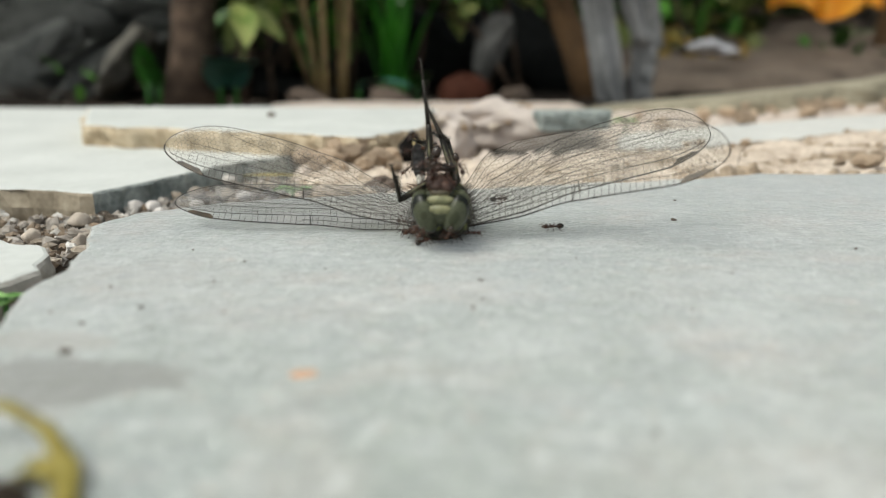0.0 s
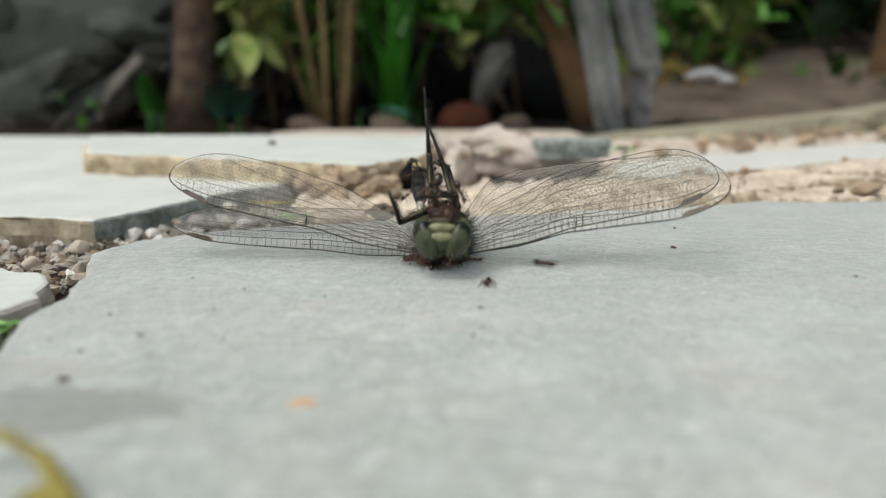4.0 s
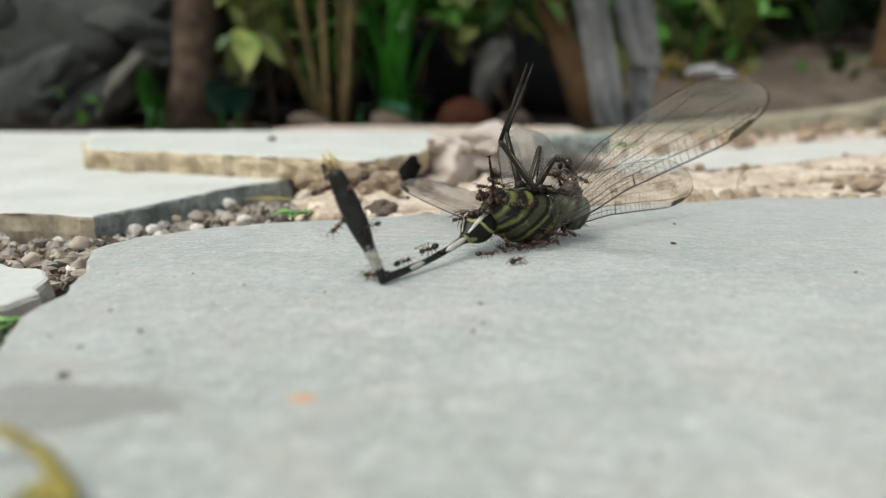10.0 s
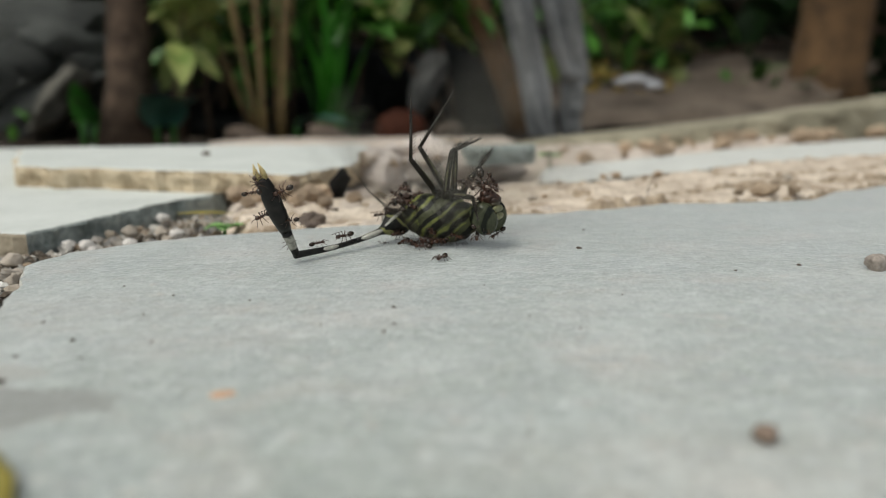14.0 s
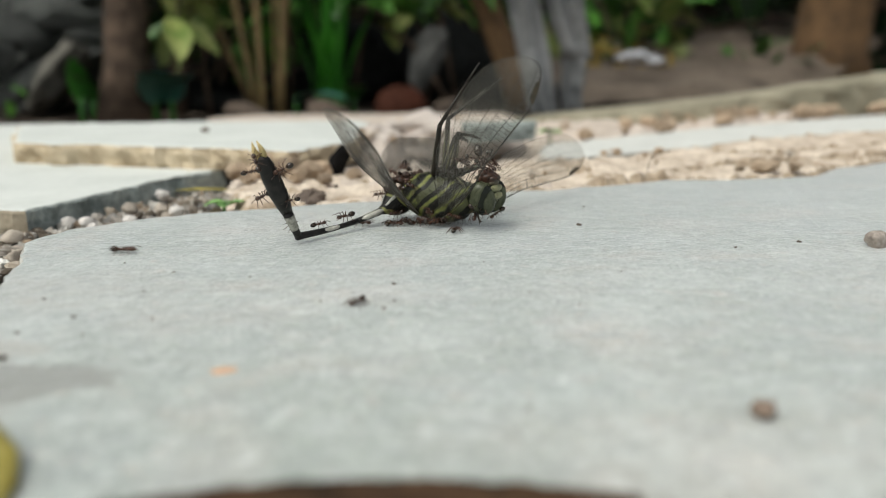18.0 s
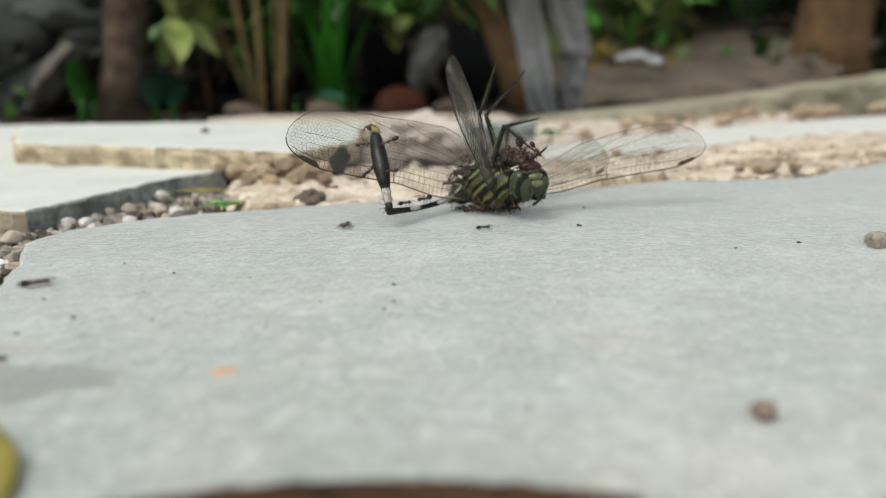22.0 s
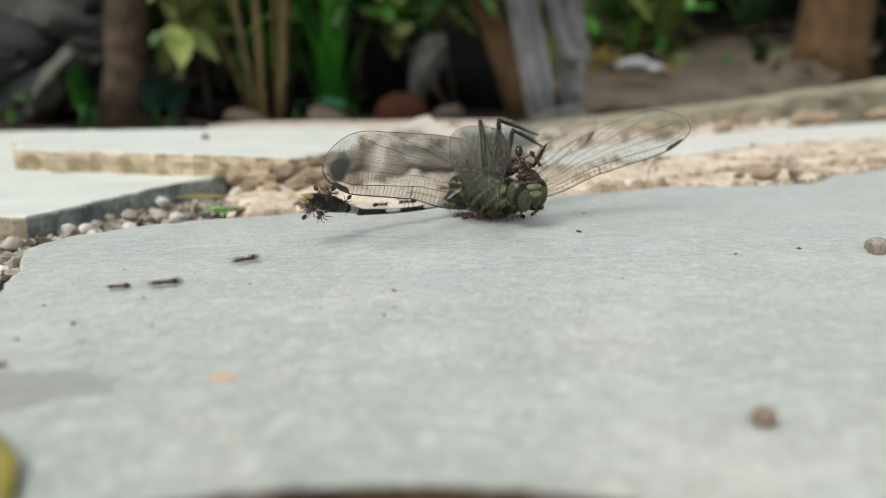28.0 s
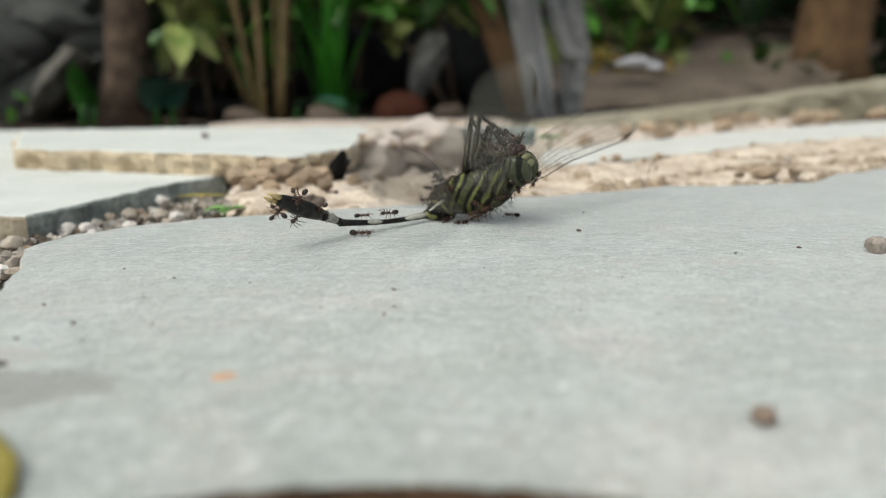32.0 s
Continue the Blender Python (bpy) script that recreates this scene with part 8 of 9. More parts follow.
ROWS_L3T = [
    (0, -0.00471, 0.00207, -0.00763, 151.9, 0.2, 9.6),
    (3.5, -0.00471, 0.00207, -0.00763, 151.9, 0.2, 9.6),
    (5.6, -0.00529, 0.00198, -0.00664, 153.4, 4.1, 6.6),
    (7.1, -0.00529, 0.00198, -0.00664, 153.4, 4.1, 6.6),
    (8, 0.00498, 0.00790, -0.00251, -166.4, 57.5, -171.6),
    (9, -0.00343, -0.00252, -0.00741, -149.3, 29.7, -50.6),
    (10, -0.00168, -0.00153, -0.00951, -75.1, 70.6, 39.6),
    (11.2, -0.00168, -0.00153, -0.00951, -75.1, 70.6, 39.6),
    (12, -0.00266, -0.00408, -0.00617, -163.6, 38.0, -55.6),
    (12.5, -0.00436, 0.00047, -0.00803, -129.1, 70.2, -15.5),
    (14, 0.00069, 0.00661, -0.00880, -140.5, 63.3, -106.8),
    (15, 0.00219, 0.00687, -0.00853, -104.3, 69.1, -63.0),
    (17.5, 0.00438, 0.00359, -0.00995, -117.0, 50.2, -46.9),
    (18.6, 0.00438, 0.00359, -0.00995, -117.0, 50.2, -46.9),
    (19, 0.00189, 0.00832, -0.00634, -152.2, 40.9, -131.7),
    (20, 0.00118, 0.00228, -0.01086, -126.7, 56.6, -105.4),
    (20.5, 0.00118, 0.00228, -0.01086, -126.8, 56.7, -105.4),
    (21, 0.00091, 0.00220, -0.01085, -129.8, 55.7, -104.7),
    (22.1, 0.00250, 0.00286, -0.01069, -128.9, 53.5, -101.0),
    (23, 0.00579, 0.00419, -0.00881, 151.1, -44.6, 32.9),
    (24, 0.00182, 0.00327, -0.01067, 155.5, -38.8, 31.5),
    (25.5, 0.00089, 0.00256, -0.01081, 154.8, -38.6, 33.5),
    (27.5, 0.00103, 0.00195, -0.01088, 157.3, -36.2, 30.9),
    (29.1, 0.00103, 0.00195, -0.01088, 157.4, -36.2, 30.9),
    (29.5, 0.00240, 0.00143, -0.01062, 142.1, -37.1, 47.7),
    (30, 0.00432, 0.00070, -0.01025, 131.6, -33.8, 64.7),
    (30.5, 0.00432, 0.00070, -0.01025, 131.9, -35.0, 64.5),
    (31, 0.00313, 0.00106, -0.01068, 137.0, -28.3, 73.0),
    (31.5, 0.00396, 0.00078, -0.01041, 133.3, -33.6, 62.0),
    (32, 0.00450, 0.00065, -0.01016, 131.3, -32.6, 65.2),
]
ROWS_R3F = [
    (0, 0.00140, -0.00150, -0.00350, 177.0, 40.5, 167.3),
    (3.5, 0.00140, -0.00150, -0.00350, 177.0, 40.5, 167.3),
    (5.6, 0.00140, -0.00150, -0.00350, 177.8, 44.9, 169.8),
    (7.1, 0.00140, -0.00150, -0.00350, 177.8, 44.9, 169.8),
    (8, 0.00140, -0.00150, -0.00350, -178.2, 46.9, -175.5),
    (9, 0.00140, -0.00150, -0.00350, -169.2, 34.9, -110.2),
    (10, 0.00140, -0.00150, -0.00350, -176.7, 63.4, -82.3),
    (11.2, 0.00140, -0.00150, -0.00350, -176.7, 63.4, -82.3),
    (12, 0.00140, -0.00150, -0.00350, -178.2, 13.1, -57.4),
    (12.5, 0.00140, -0.00150, -0.00350, -179.4, 43.0, -54.8),
    (14, 0.00140, -0.00150, -0.00350, 174.5, 64.9, 153.9),
    (15, 0.00140, -0.00150, -0.00350, -170.6, 55.9, -134.0),
    (17.5, 0.00140, -0.00150, -0.00350, -152.1, 73.2, -86.3),
    (18.6, 0.00140, -0.00150, -0.00350, -152.1, 73.2, -86.3),
    (19, 0.00140, -0.00150, -0.00350, -147.0, 48.1, -59.5),
    (20, 0.00140, -0.00150, -0.00350, 146.5, 76.9, 104.2),
    (20.5, 0.00140, -0.00150, -0.00350, 146.5, 76.8, 104.1),
    (21, 0.00140, -0.00150, -0.00350, 154.1, 77.4, 115.0),
    (22.1, 0.00140, -0.00150, -0.00350, 144.4, 79.5, 109.8),
    (23, 0.00140, -0.00150, -0.00350, -164.8, 67.4, -145.2),
    (24, 0.00140, -0.00150, -0.00350, 176.6, 85.8, 175.1),
    (25.5, 0.00140, -0.00150, -0.00350, 71.5, 86.2, 50.7),
    (27.5, 0.00140, -0.00150, -0.00350, -22.4, 85.3, -10.2),
    (29.1, 0.00140, -0.00150, -0.00350, -20.6, 85.4, -8.3),
    (29.5, 0.00140, -0.00150, -0.00350, -94.5, 68.4, -36.7),
    (30, 0.00140, -0.00150, -0.00350, -143.7, 54.4, -19.8),
    (30.5, 0.00140, -0.00150, -0.00350, -141.6, 54.6, -18.1),
    (31, 0.00140, -0.00150, -0.00350, -145.5, 60.8, -16.3),
    (31.5, 0.00140, -0.00150, -0.00350, -128.6, 58.3, -21.8),
    (32, 0.00140, -0.00150, -0.00350, -148.9, 52.4, -19.7),
]
ROWS_R3T = [
    (0, -0.00409, -0.00027, -0.00831, 152.8, -0.3, 7.9),
    (3.5, -0.00409, -0.00027, -0.00831, 152.8, -0.3, 7.9),
    (5.6, -0.00376, -0.00058, -0.00873, 154.7, -11.6, 9.9),
    (7.1, -0.00376, -0.00058, -0.00873, 154.7, -11.6, 9.9),
    (8, -0.00364, -0.00190, -0.00890, -149.7, 41.0, -147.3),
    (9, -0.00069, -0.00720, -0.00773, -149.3, 20.6, -46.9),
    (10, 0.00184, -0.00478, -0.01012, -126.7, 61.2, -4.5),
    (11.2, 0.00184, -0.00478, -0.01012, -126.7, 61.2, -4.5),
    (12, 0.00529, -0.00757, -0.00518, -159.0, 33.6, -43.2),
    (12.5, 0.00452, -0.00592, -0.00855, -128.3, 53.5, 47.4),
    (14, -0.00142, -0.00012, -0.01020, -120.1, 51.2, -44.3),
    (15, -0.00148, -0.00448, -0.00963, -122.7, 46.0, -19.9),
    (17.5, 0.00154, -0.00364, -0.01058, -138.0, 30.0, -45.0),
    (18.6, 0.00154, -0.00364, -0.01058, -138.0, 30.0, -45.0),
    (19, 0.00391, -0.00576, -0.00901, -133.2, 1.7, -99.6),
    (20, 0.00070, 0.00042, -0.01061, -126.2, 42.7, -79.0),
    (20.5, 0.00070, 0.00042, -0.01061, -126.1, 42.9, -79.0),
    (21, 0.00040, 0.00026, -0.01062, -128.8, 42.5, -77.7),
    (22.1, 0.00059, 0.00008, -0.01068, -128.7, 39.1, -74.8),
    (23, -0.00123, -0.00179, -0.01041, -134.4, -16.6, -108.4),
    (24, 0.00026, -0.00112, -0.01080, -141.0, -17.6, -106.9),
    (25.5, 0.00115, -0.00095, -0.01088, -140.7, -16.2, -105.9),
    (27.5, 0.00133, -0.00151, -0.01090, -142.9, -15.1, -99.2),
    (29.1, 0.00133, -0.00151, -0.01090, -143.0, -14.9, -99.2),
    (29.5, 0.00259, -0.00183, -0.01062, -128.3, -28.2, -94.6),
    (30, 0.00436, -0.00228, -0.01024, -115.3, -43.9, -88.7),
    (30.5, 0.00436, -0.00228, -0.01024, -114.8, -42.6, -89.1),
    (31, 0.00373, -0.00210, -0.01050, -124.6, -45.2, -71.4),
    (31.5, 0.00394, -0.00217, -0.01042, -115.8, -42.7, -92.6),
    (32, 0.00459, -0.00236, -0.01012, -114.6, -42.4, -89.6),
]

# ants that walk over the slab: seconds, x, y and heading in mm and degrees
WALKERS = [
    [(0.00, 14.5, 98.2, 190), (0.90, 8.5, 97.0, 200), (2.75, 6.8, 96.0, 240), (3.60, 7.2, 95.6, 300), (3.80, 8.0, 95.0, 330), (5.00, 50.1, 82.0, 316), (7.07, 50.1, 82.0, -91), (7.23, 50.1, 82.0, -138), (7.40, 50.1, 82.0, -185), (8.00, 36.8, 83.1, -241), (8.75, 25.3, 104.0, -185), (9.00, 21.4, 111.0, -129), (11.00, 11.1, 98.2, -129), (17.17, 11.1, 98.2, -69), (17.33, 11.1, 98.2, -9), (17.50, 11.1, 98.2, 50), (18.00, 13.2, 100.8, 72), (20.00, 15.2, 106.9, 72), (21.25, 15.2, 106.9, 127), (21.50, 15.2, 106.9, 183), (21.88, 2.2, 106.2, 218), (22.00, -2.2, 106.0, 252), (22.75, -11.9, 75.2, 197), (23.00, -15.1, 65.0, 142), (23.75, -28.7, 75.5, 176), (24.00, -33.2, 79.0, 210), (25.40, -45.8, 71.6, 210), (32.00, -45.8, 71.6, 210)],
    [(0.00, -42.3, 57.3, 0), (4.95, -42.3, 57.3, 39), (5.20, -42.3, 57.3, 78), (5.80, -36.8, 83.8, 48), (6.00, -35.0, 92.6, 18), (6.50, -11.6, 100.3, -30), (6.83, 2.9, 91.8, -78), (6.92, 6.6, 89.6, -125), (7.00, 10.2, 87.5, -173), (8.00, -6.9, 85.4, -173), (10.50, -6.9, 85.4, -184), (11.00, -16.9, 86.2, -187), (11.30, -29.1, 87.6, -171), (12.20, -56.2, 83.3, -171), (16.67, -56.2, 83.3, -227), (16.83, -56.2, 83.3, -283), (17.00, -56.2, 83.3, -339), (18.00, -29.6, 93.3, -366), (18.67, -17.7, 92.0, -411), (18.83, -14.7, 91.7, -456), (19.00, -11.7, 91.4, -501), (20.00, -19.0, 85.5, -525), (20.67, -37.4, 80.5, -469), (20.83, -42.0, 79.2, -412), (21.00, -46.6, 77.9, -356), (22.00, -34.5, 78.7, -328), (22.70, -1.0, 98.4, -374), (22.90, 6.1, 99.8, -350), (23.00, 14.4, 99.7, -350), (23.10, 15.5, 98.7, -400), (23.30, 11.2, 91.8, -450), (23.80, 12.0, 100.0, -380), (24.20, 14.3, 112.3, -308), (26.97, 14.3, 112.3, -253), (27.13, 14.3, 112.3, -197), (27.30, 14.3, 112.3, -142), (28.00, -14.0, 89.9, -142), (28.40, -26.7, 80.1, -151), (29.40, -44.9, 70.0, -151), (32.00, -44.9, 70.0, -151)],
    [(0.00, 39.5, 53.1, 0), (5.87, 39.5, 53.1, 52), (6.03, 39.5, 53.1, 105), (6.20, 39.5, 53.1, 157), (6.73, 22.0, 60.4, 200), (6.87, 17.6, 62.3, 243), (7.00, 13.2, 64.1, 287), (7.38, 15.3, 57.1, 319), (7.50, 16.0, 54.8, 352), (8.50, 54.2, 49.3, 352), (17.37, 54.2, 49.3, 409), (17.53, 54.2, 49.3, 467), (17.70, 54.2, 49.3, 525), (18.30, 36.0, 54.2, 468), (18.50, 29.9, 55.9, 412), (18.88, 54.5, 87.5, 373), (19.00, 62.7, 98.0, 334), (20.00, 82.8, 88.4, 334), (32.00, 82.8, 88.4, 334)],
    [(0.00, -48.9, 63.8, 0), (7.20, -48.9, 63.8, 43), (7.73, -32.1, 79.6, 97), (7.87, -27.9, 83.6, 152), (8.00, -23.6, 87.6, 206), (9.20, -52.9, 73.5, 206), (9.87, -52.9, 73.5, 146), (10.03, -52.9, 73.5, 86), (10.20, -52.9, 73.5, 27), (10.73, -22.2, 89.0, -24), (10.87, -14.6, 92.9, -75), (11.00, -6.9, 96.8, -125), (11.75, -14.0, 86.7, -157), (12.00, -16.4, 83.3, -189), (13.00, -25.0, 84.6, -182), (14.20, -53.7, 85.6, -182), (16.97, -53.7, 85.6, -127), (17.13, -53.7, 85.6, -73), (17.30, -53.7, 85.6, -18), (17.82, -13.3, 72.7, -70), (18.00, 0.2, 68.4, -122), (18.40, -9.1, 53.5, -167), (19.00, -34.4, 47.7, -167), (32.00, -34.4, 47.7, -167)],
    [(0.00, -46.6, 59.7, 0), (7.10, -46.6, 59.7, 54), (7.37, -38.3, 71.0, 112), (7.43, -36.2, 73.8, 170), (7.50, -34.1, 76.6, 229), (8.20, -46.0, 63.0, 229), (16.17, -46.0, 63.0, 287), (16.33, -46.0, 63.0, 345), (16.50, -46.0, 63.0, 404), (18.00, 0.1, 106.8, 358), (18.67, 3.4, 106.7, 308), (18.83, 4.2, 106.7, 258), (19.00, 5.0, 106.7, 209), (20.00, -24.7, 90.5, 203), (21.00, -52.6, 78.6, 203), (25.67, -52.6, 78.6, 263), (25.83, -52.6, 78.6, 323), (26.00, -52.6, 78.6, 382), (27.17, -14.4, 94.2, 330), (27.33, -8.9, 96.4, 279), (27.50, -3.4, 98.7, 227), (28.00, -21.2, 79.8, 198), (29.00, -46.8, 71.5, 198), (29.87, -46.8, 71.5, 153), (30.03, -46.8, 71.5, 108), (30.20, -46.8, 71.5, 64), (30.80, -33.3, 98.9, 19), (31.10, -15.8, 104.8, -4), (31.80, 0.1, 103.7, -4), (32.00, 0.1, 103.7, -4)],
    [(0.00, -51.1, 68.3, 0), (15.20, -51.1, 68.3, 7), (15.50, -31.5, 70.9, 43), (16.50, -15.6, 85.6, 46), (18.00, 4.2, 106.4, 69), (20.75, 5.0, 108.6, 17), (21.00, 5.1, 108.7, -35), (21.90, 16.0, 104.0, 20), (22.70, 23.2, 95.1, 100), (22.90, 17.2, 91.4, 170), (23.00, 8.9, 86.5, 180), (23.10, 4.2, 87.2, 190), (23.30, -1.3, 90.0, 190), (24.00, -40.0, 78.0, 200), (24.60, -20.0, 88.0, 130), (25.17, 15.6, 110.4, 134), (25.33, 15.7, 111.0, 184), (25.50, 15.8, 111.7, 233), (27.25, -13.0, 73.0, 180), (27.50, -17.1, 67.5, 127), (27.88, -23.8, 76.3, 158), (28.00, -26.0, 79.2, 189), (28.80, -49.1, 75.5, 189), (32.00, -49.1, 75.5, 189)],
    [(0.00, -1.9, 90.3, 63), (4.00, -1.1, 91.8, 105), (7.07, -1.6, 93.7, 63), (7.23, -1.6, 93.8, 20), (7.40, -1.7, 93.9, -22), (8.75, 5.0, 91.3, 11), (9.00, 6.2, 90.8, 44), (11.75, 14.1, 98.5, 75), (12.00, 14.8, 99.2, 106), (13.00, 13.8, 102.7, 148), (14.67, 5.8, 107.7, 194), (14.83, 5.1, 108.2, 239), (15.00, 4.3, 108.6, 285), (18.25, 5.0, 106.0, 339), (18.50, 5.0, 105.8, 394), (19.67, 20.0, 115.9, 349), (19.83, 22.1, 117.3, 305), (20.00, 24.2, 118.7, 260), (22.67, 23.7, 115.4, 201), (22.83, 23.6, 115.2, 143), (23.00, 23.6, 115.0, 84), (24.67, 24.0, 118.8, 27), (24.83, 24.0, 119.1, -29), (25.00, 24.1, 119.5, -86), (27.67, 24.4, 115.3, -130), (27.83, 24.4, 115.0, -174), (28.00, 24.5, 114.8, -219), (32.00, 23.7, 115.4, -219)],
    [(0.00, 3.0, 22.0, 90), (6.20, 3.0, 22.0, 90), (6.50, 1.5, 47.7, 95), (6.75, -0.2, 57.0, 100), (7.00, -0.9, 66.2, 70), (7.50, 8.2, 96.8, 60), (7.90, 12.0, 104.0, 70), (8.60, 14.0, 124.0, 100), (9.60, -6.0, 142.0, 170), (32.00, -6.0, 142.0, 170)],
]


# an ant that climbs over a wing: seconds, place in mm, lean and turn in degrees
CLIMBER = [(0.0, 7.2, 94.9, 4.5, 62, 30), (0.7, 11.4, 95.9, 6.8, 62, 35), (1.0, 15.5, 96.2, 9.4, 62, 35), (1.4, 19.9, 96.4, 12.2, 62, -10), (2.0, 31.2, 96.4, 7.3, 62, -30), (2.3, 30.7, 96.4, 7.8, 62, 200), (2.8, 10.8, 95.6, 7.6, 62, 190), (3.2, 7.1, 93.9, 5.6, 62, 190), (3.6, 6.0, 90.0, 0.6, 20, 230), (4.2, 5.0, 78.0, 0, 0, 265), (5.4, 3.0, 22.0, 0, 0, 268), (32.0, 3.0, 22.0, 0, 0, 268)]


def rows_of(table):
    return [(r[0], pose(*r[1:])) for r in table]


def between(table, t):
    """The pose at a time between two rows."""
    rows = rows_of(table)
    for (a, p), (b, q) in zip(rows, rows[1:]):
        if t <= b:
            k = max(0, min(1, (t - a) / max(1e-6, b - a)))
            k = k * k * (3 - 2 * k)
            (l0, r0, _), (l1, r1, _) = p.decompose(), q.decompose()
            return Matrix.LocRotScale(l0.lerp(l1, k), r0.slerp(r1, k), None)
    return rows[-1][1]


# spells in which the wings tremble too fast to be seen
FLUTTER = [(7.4, 9.3, 1), (11.5, 14.4, 0.75), (18.8, 20.3, 1), (22.3, 23.8, 1), (29.2, 30.6, 0.06), (31.3, 32.0, 0.1)]


def wing_rows(table, phase, swing):
    """The wing's poses, with a fast beat round its long axis and its root in the trembling spells."""
    rows = [(r[0], pose(*r[1:])) for r in table if not any(a <= r[0] <= b for a, b, _ in FLUTTER)]
    for a, b, big in FLUTTER:
        i = round(a * FPS)
        while i <= round(b * FPS) and i <= 32 * FPS:
            t = i / FPS
            s = (0, 1, 0, -1)[(i + phase) % 4] * min(1, (t - a) * 4, max(0, (b - t) * 4) if b < 32 else 1)
            s *= big
            rows.append((t, between(table, t) @ pose(0, 0, 0, 16 * s, swing * s, 12 * s)))
            i += 1
    rows.sort(key=lambda r: r[0])
    return rows


# riders: ants that cling to the body, the abdomen or its tip (place in mm and turn in degrees, in that part's space)
BODY_RIDERS = [
    ("body", (6.3, 1.2, -3.8, 160, -30, 20)),
    ("body", (7.6, -0.6, -3.3, 180, -50, -30)),
    ("body", (5.2, 0.2, -4.2, 180, 10, 90)),
    ("body", (8.2, 0.4, -4.0, 180, -70, 40)),
    ("body", (9.8, 0.9, -3.4, 180, -30, 15)),
    ("body", (7.2, 2.0, -4.4, 170, -40, 60)),
    ("body", (8.8, -1.8, -4.2, 190, -60, -50)),
    ("body", (-5.6, 1.6, -3.4, 150, 20, 140)),
    ("body", (-5.0, -0.4, -3.6, 180, 10, 200)),
    ("body", (-6.4, 0.6, -3.0, 180, 50, 150)),
    ("body", (-4.2, 0.8, -4.2, 170, -20, 60)),
    ("body", (-6.6, 2.4, -1.8, 130, 40, 10)),
    ("body", (-7.8, 3.4, 4.0, 180, 0, 30)),
    ("body", (1.4, 4.6, 2.2, 120, 10, 80)),
    ("body", (-5.0, 3.2, 2.4, 130, 0, 120)),
    ("body", (9.8, -1.0, 3.6, 180, -30, 160)),
    ("body", (-2.2, 3.6, -1.6, 110, 0, 40)),
    ("body", (4.2, -3.6, 3.6, 180, 0, 250)),
]
TAIL_RIDERS = [
    ("tip", (12.6, 0.4, 1.5, 0, 50, 10)),
    ("tip", (11.6, 1.9, 0.2, 70, 0, -95)),
    ("tip", (10.2, -2.0, 0.4, 40, 0, 100)),
    ("tip", (8.8, -0.2, -2.1, 0, -85, 0)),
    ("tip", (6.6, 1.8, -0.4, 80, 20, 110)),
    ("tip", (5.6, -1.25, 0.3, 40, 0, 80)),
    ("tip", (1.6, 0.4, -0.4, 200, 0, 160)),
    ("abd", (17.0, 0.2, -0.1, 180, 0, 190)),
    ("abd", (12.0, 0.4, 0.0, 150, 0, 10)),
    ("abd", (3.4, 1.2, -1.2, 150, 0, 30)),
    ("abd", (2.4, -1.0, -1.7, 190, 0, 60)),
    ("abd", (1.2, 1.5, -1.3, 130, 0, 100)),
]
UNDER_RIDERS = [
    ("body", (-3.2, 3.6, 3.7, 170, 0, 60)),
    ("body", (0.2, 4.2, 3.5, 160, 10, 200)),
    ("body", (-1.4, 2.8, 4.2, 180, 0, 330)),
    ("body", (4.6, 3.0, 3.3, 165, -10, 20)),
    ("body", (2.4, 3.4, 3.8, 170, 0, 110)),
    ("body", (-4.6, 2.6, 3.9, 170, 10, 280)),
    ("body", (1.2, 2.2, 4.3, 180, 0, 150)),
    ("body", (7.4, 1.6, 3.6, 180, -20, 70)),
    ("body", (8.4, 2.6, 2.6, 150, -30, 330)),
]
RIDERS = BODY_RIDERS + TAIL_RIDERS + UNDER_RIDERS

SIZES = (0.74, 0.66, 0.8, 0.7, 0.84, 0.62)
riders = [copy_thing(ANT, Matrix()) for _ in RIDERS]
walkers = [copy_thing(ANT, Matrix()) for _ in WALKERS[1:]] + [ANT]
climber = copy_thing(ANT, Matrix())
tagged(climber, "red-brown ant climbing over a dragonfly wing")
climber.scale = (0.66, 0.66, 0.66)
for k, ant in enumerate(riders):
    tagged(ant, "red-brown ant clinging to the dead dragonfly")
    s = 1.25 if k == 3 else SIZES[k % 6] * (0.95 if RIDERS[k][0] == "tip" else 0.85 if RIDERS[k][1][0] < -4 else 1)
    ant.scale = (s, s, s)
for k, ant in enumerate(walkers):
    tagged(ant, "red-brown ant walking over the pale slab")
    ant.scale = (0.86 if k == 1 else SIZES[k % 6],) * 3


CLOTH_Z = 0.0482
CLOTH = [(0, 0.2881), (0.5, 0.3225), (1, 0.3475), (1.5, 0.3581), (2, 0.4205), (3, 0.5126), (32, 0.5126)]


STEPS = sorted({r[0] for r in ROWS_BODY} | {0.25 * i for i in range(129)})


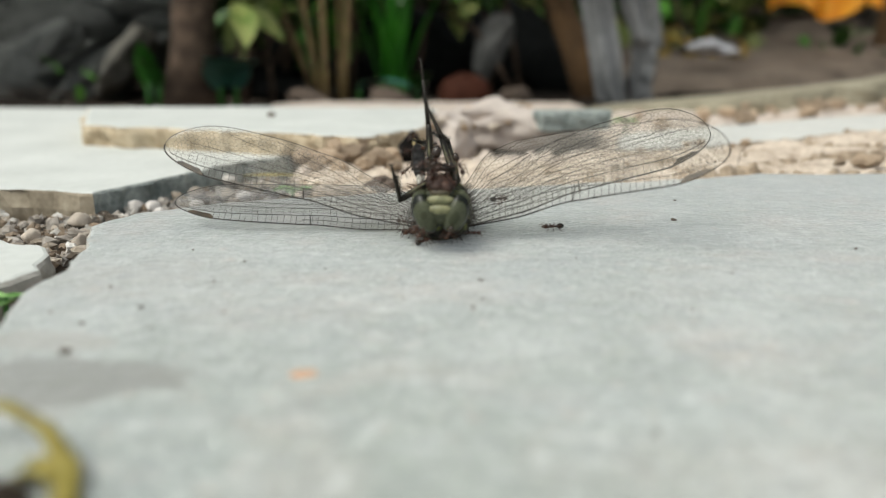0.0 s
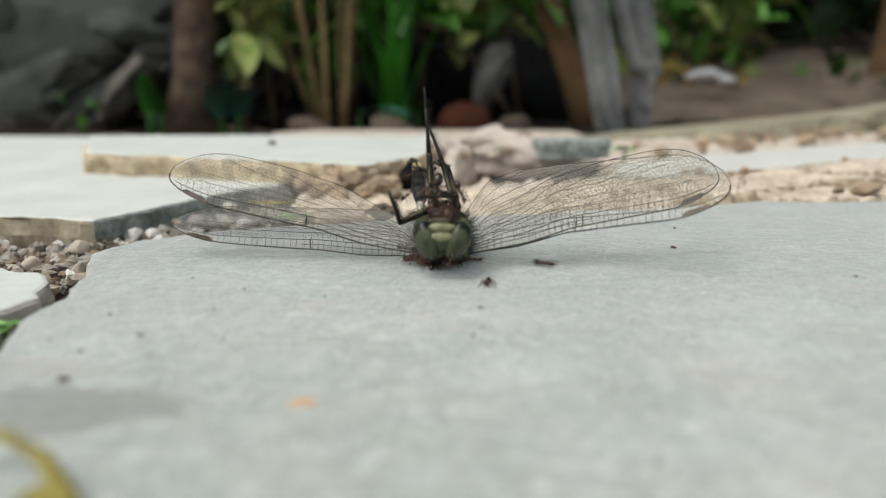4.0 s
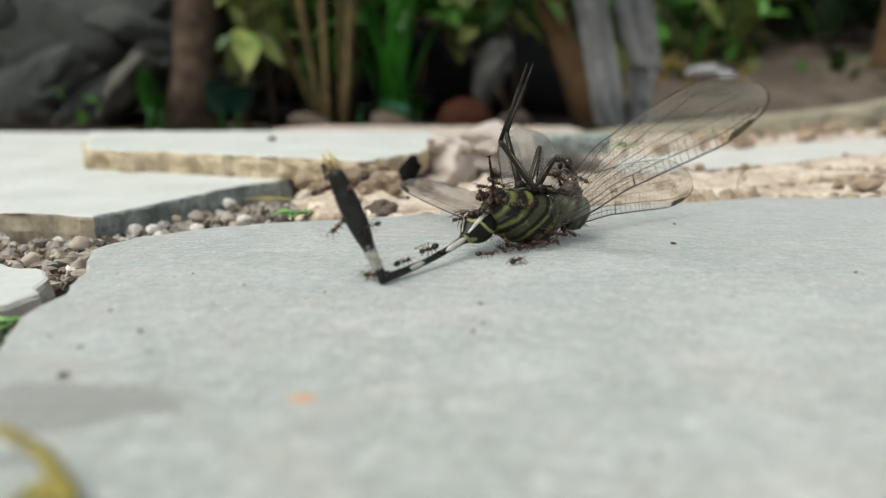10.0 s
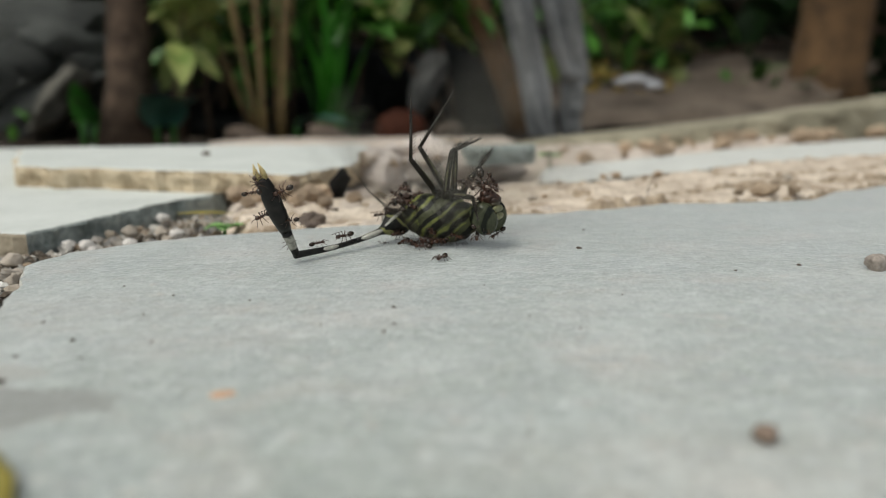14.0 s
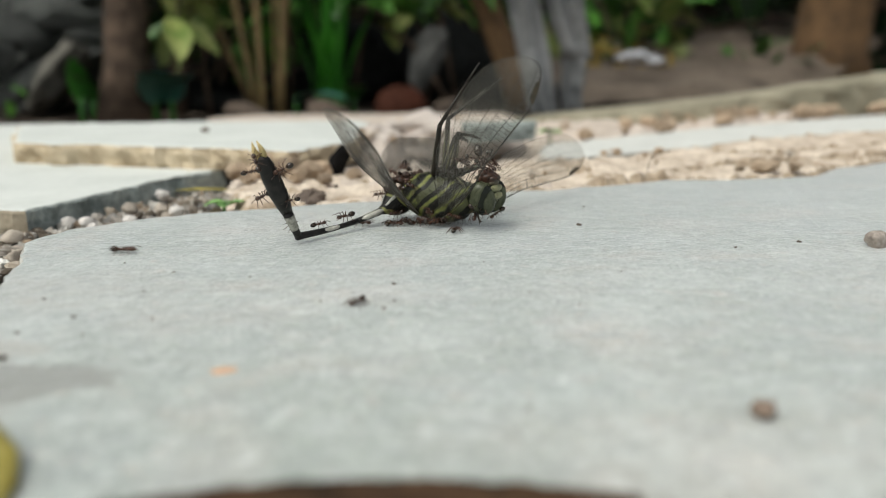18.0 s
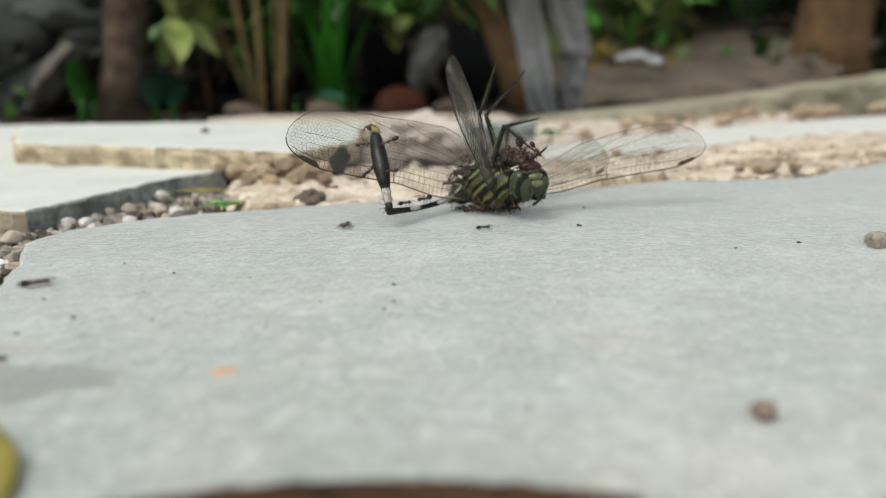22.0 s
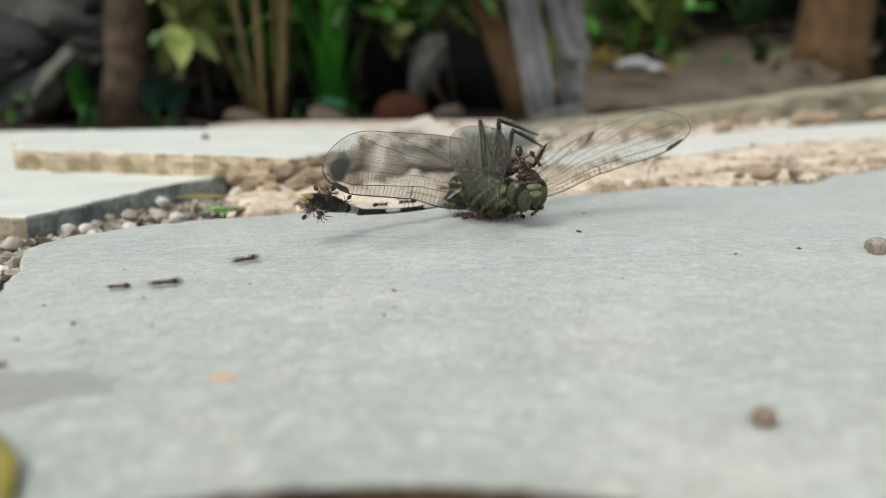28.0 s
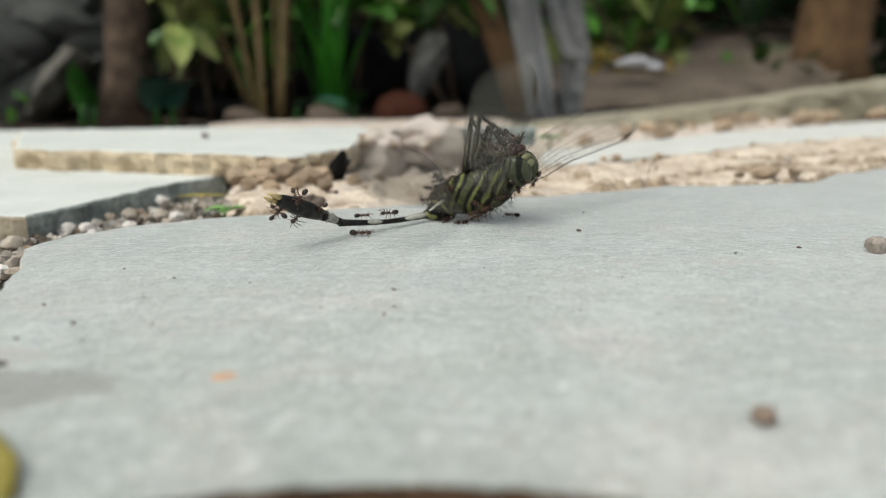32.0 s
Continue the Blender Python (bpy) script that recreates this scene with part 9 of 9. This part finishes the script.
def joined(table, joint, base, base_joint):
    """Poses of a part whose root stays on the end of another part, close in time."""
    rows = []
    for t in STEPS:
        loc = between(base, t) @ Vector(base_joint)
        rows.append((t, Matrix.Translation(loc) @ between(table, t).to_3x3().to_4x4() @ Matrix.Translation(-Vector(joint))))
    return rows


def dense(table):
    return [(t, between(table, t)) for t in STEPS]


def motions():
    walk(dragonfly, dense(ROWS_BODY))
    walk(abdomen, dense(ROWS_ABD))
    tip_rows = joined(ROWS_TIP, (0, 0, 0), ROWS_ABD, (21.0 * MM, 0, 0))
    walk(tip, tip_rows)
    for key, table, phase in (("LF", ROWS_LF, 0), ("LH", ROWS_LH, 2), ("RF", ROWS_RF, 2), ("RH", ROWS_RH, 0)):
        walk(wings[key], wing_rows(table, phase, 34))
    for key, (a, b) in (("L1", (ROWS_L1F, ROWS_L1T)), ("R1", (ROWS_R1F, ROWS_R1T)), ("L2", (ROWS_L2F, ROWS_L2T)), ("R2", (ROWS_R2F, ROWS_R2T)), ("L3", (ROWS_L3F, ROWS_L3T)), ("R3", (ROWS_R3F, ROWS_R3T))):
        walk(legs[key][0], dense(a))
        walk(legs[key][1], joined(b, (0, 0, 0), a, (LEG_SIZE[key[1]][0] * MM, 0, 0)))
    walk(orange_cloth, [(t, pose(x, 0.6, CLOTH_Z)) for t, x in CLOTH])
    body_rows = dense(ROWS_BODY)
    on = {"body": [m for _, m in body_rows], "abd": [m @ a for (_, m), (_, a) in zip(body_rows, dense(ROWS_ABD))], "tip": [m @ a for (_, m), (_, a) in zip(body_rows, tip_rows)]}
    for ant, (base, (x, y, z, rx, ry, rz)) in zip(riders, RIDERS):
        walk(ant, [(t, m @ pose(x * MM, y * MM, z * MM, rx, ry, rz)) for t, m in zip(STEPS, on[base])])
    for ant, path in zip(walkers, WALKERS):
        walk(ant, [(t, pose(x * MM, y * MM, 0, 0, 0, a)) for t, x, y, a in path])

    walk(climber, [(t, pose(x * MM, y * MM, z * MM, lean, 0, turn)) for t, x, y, z, lean, turn in CLIMBER])


motions()
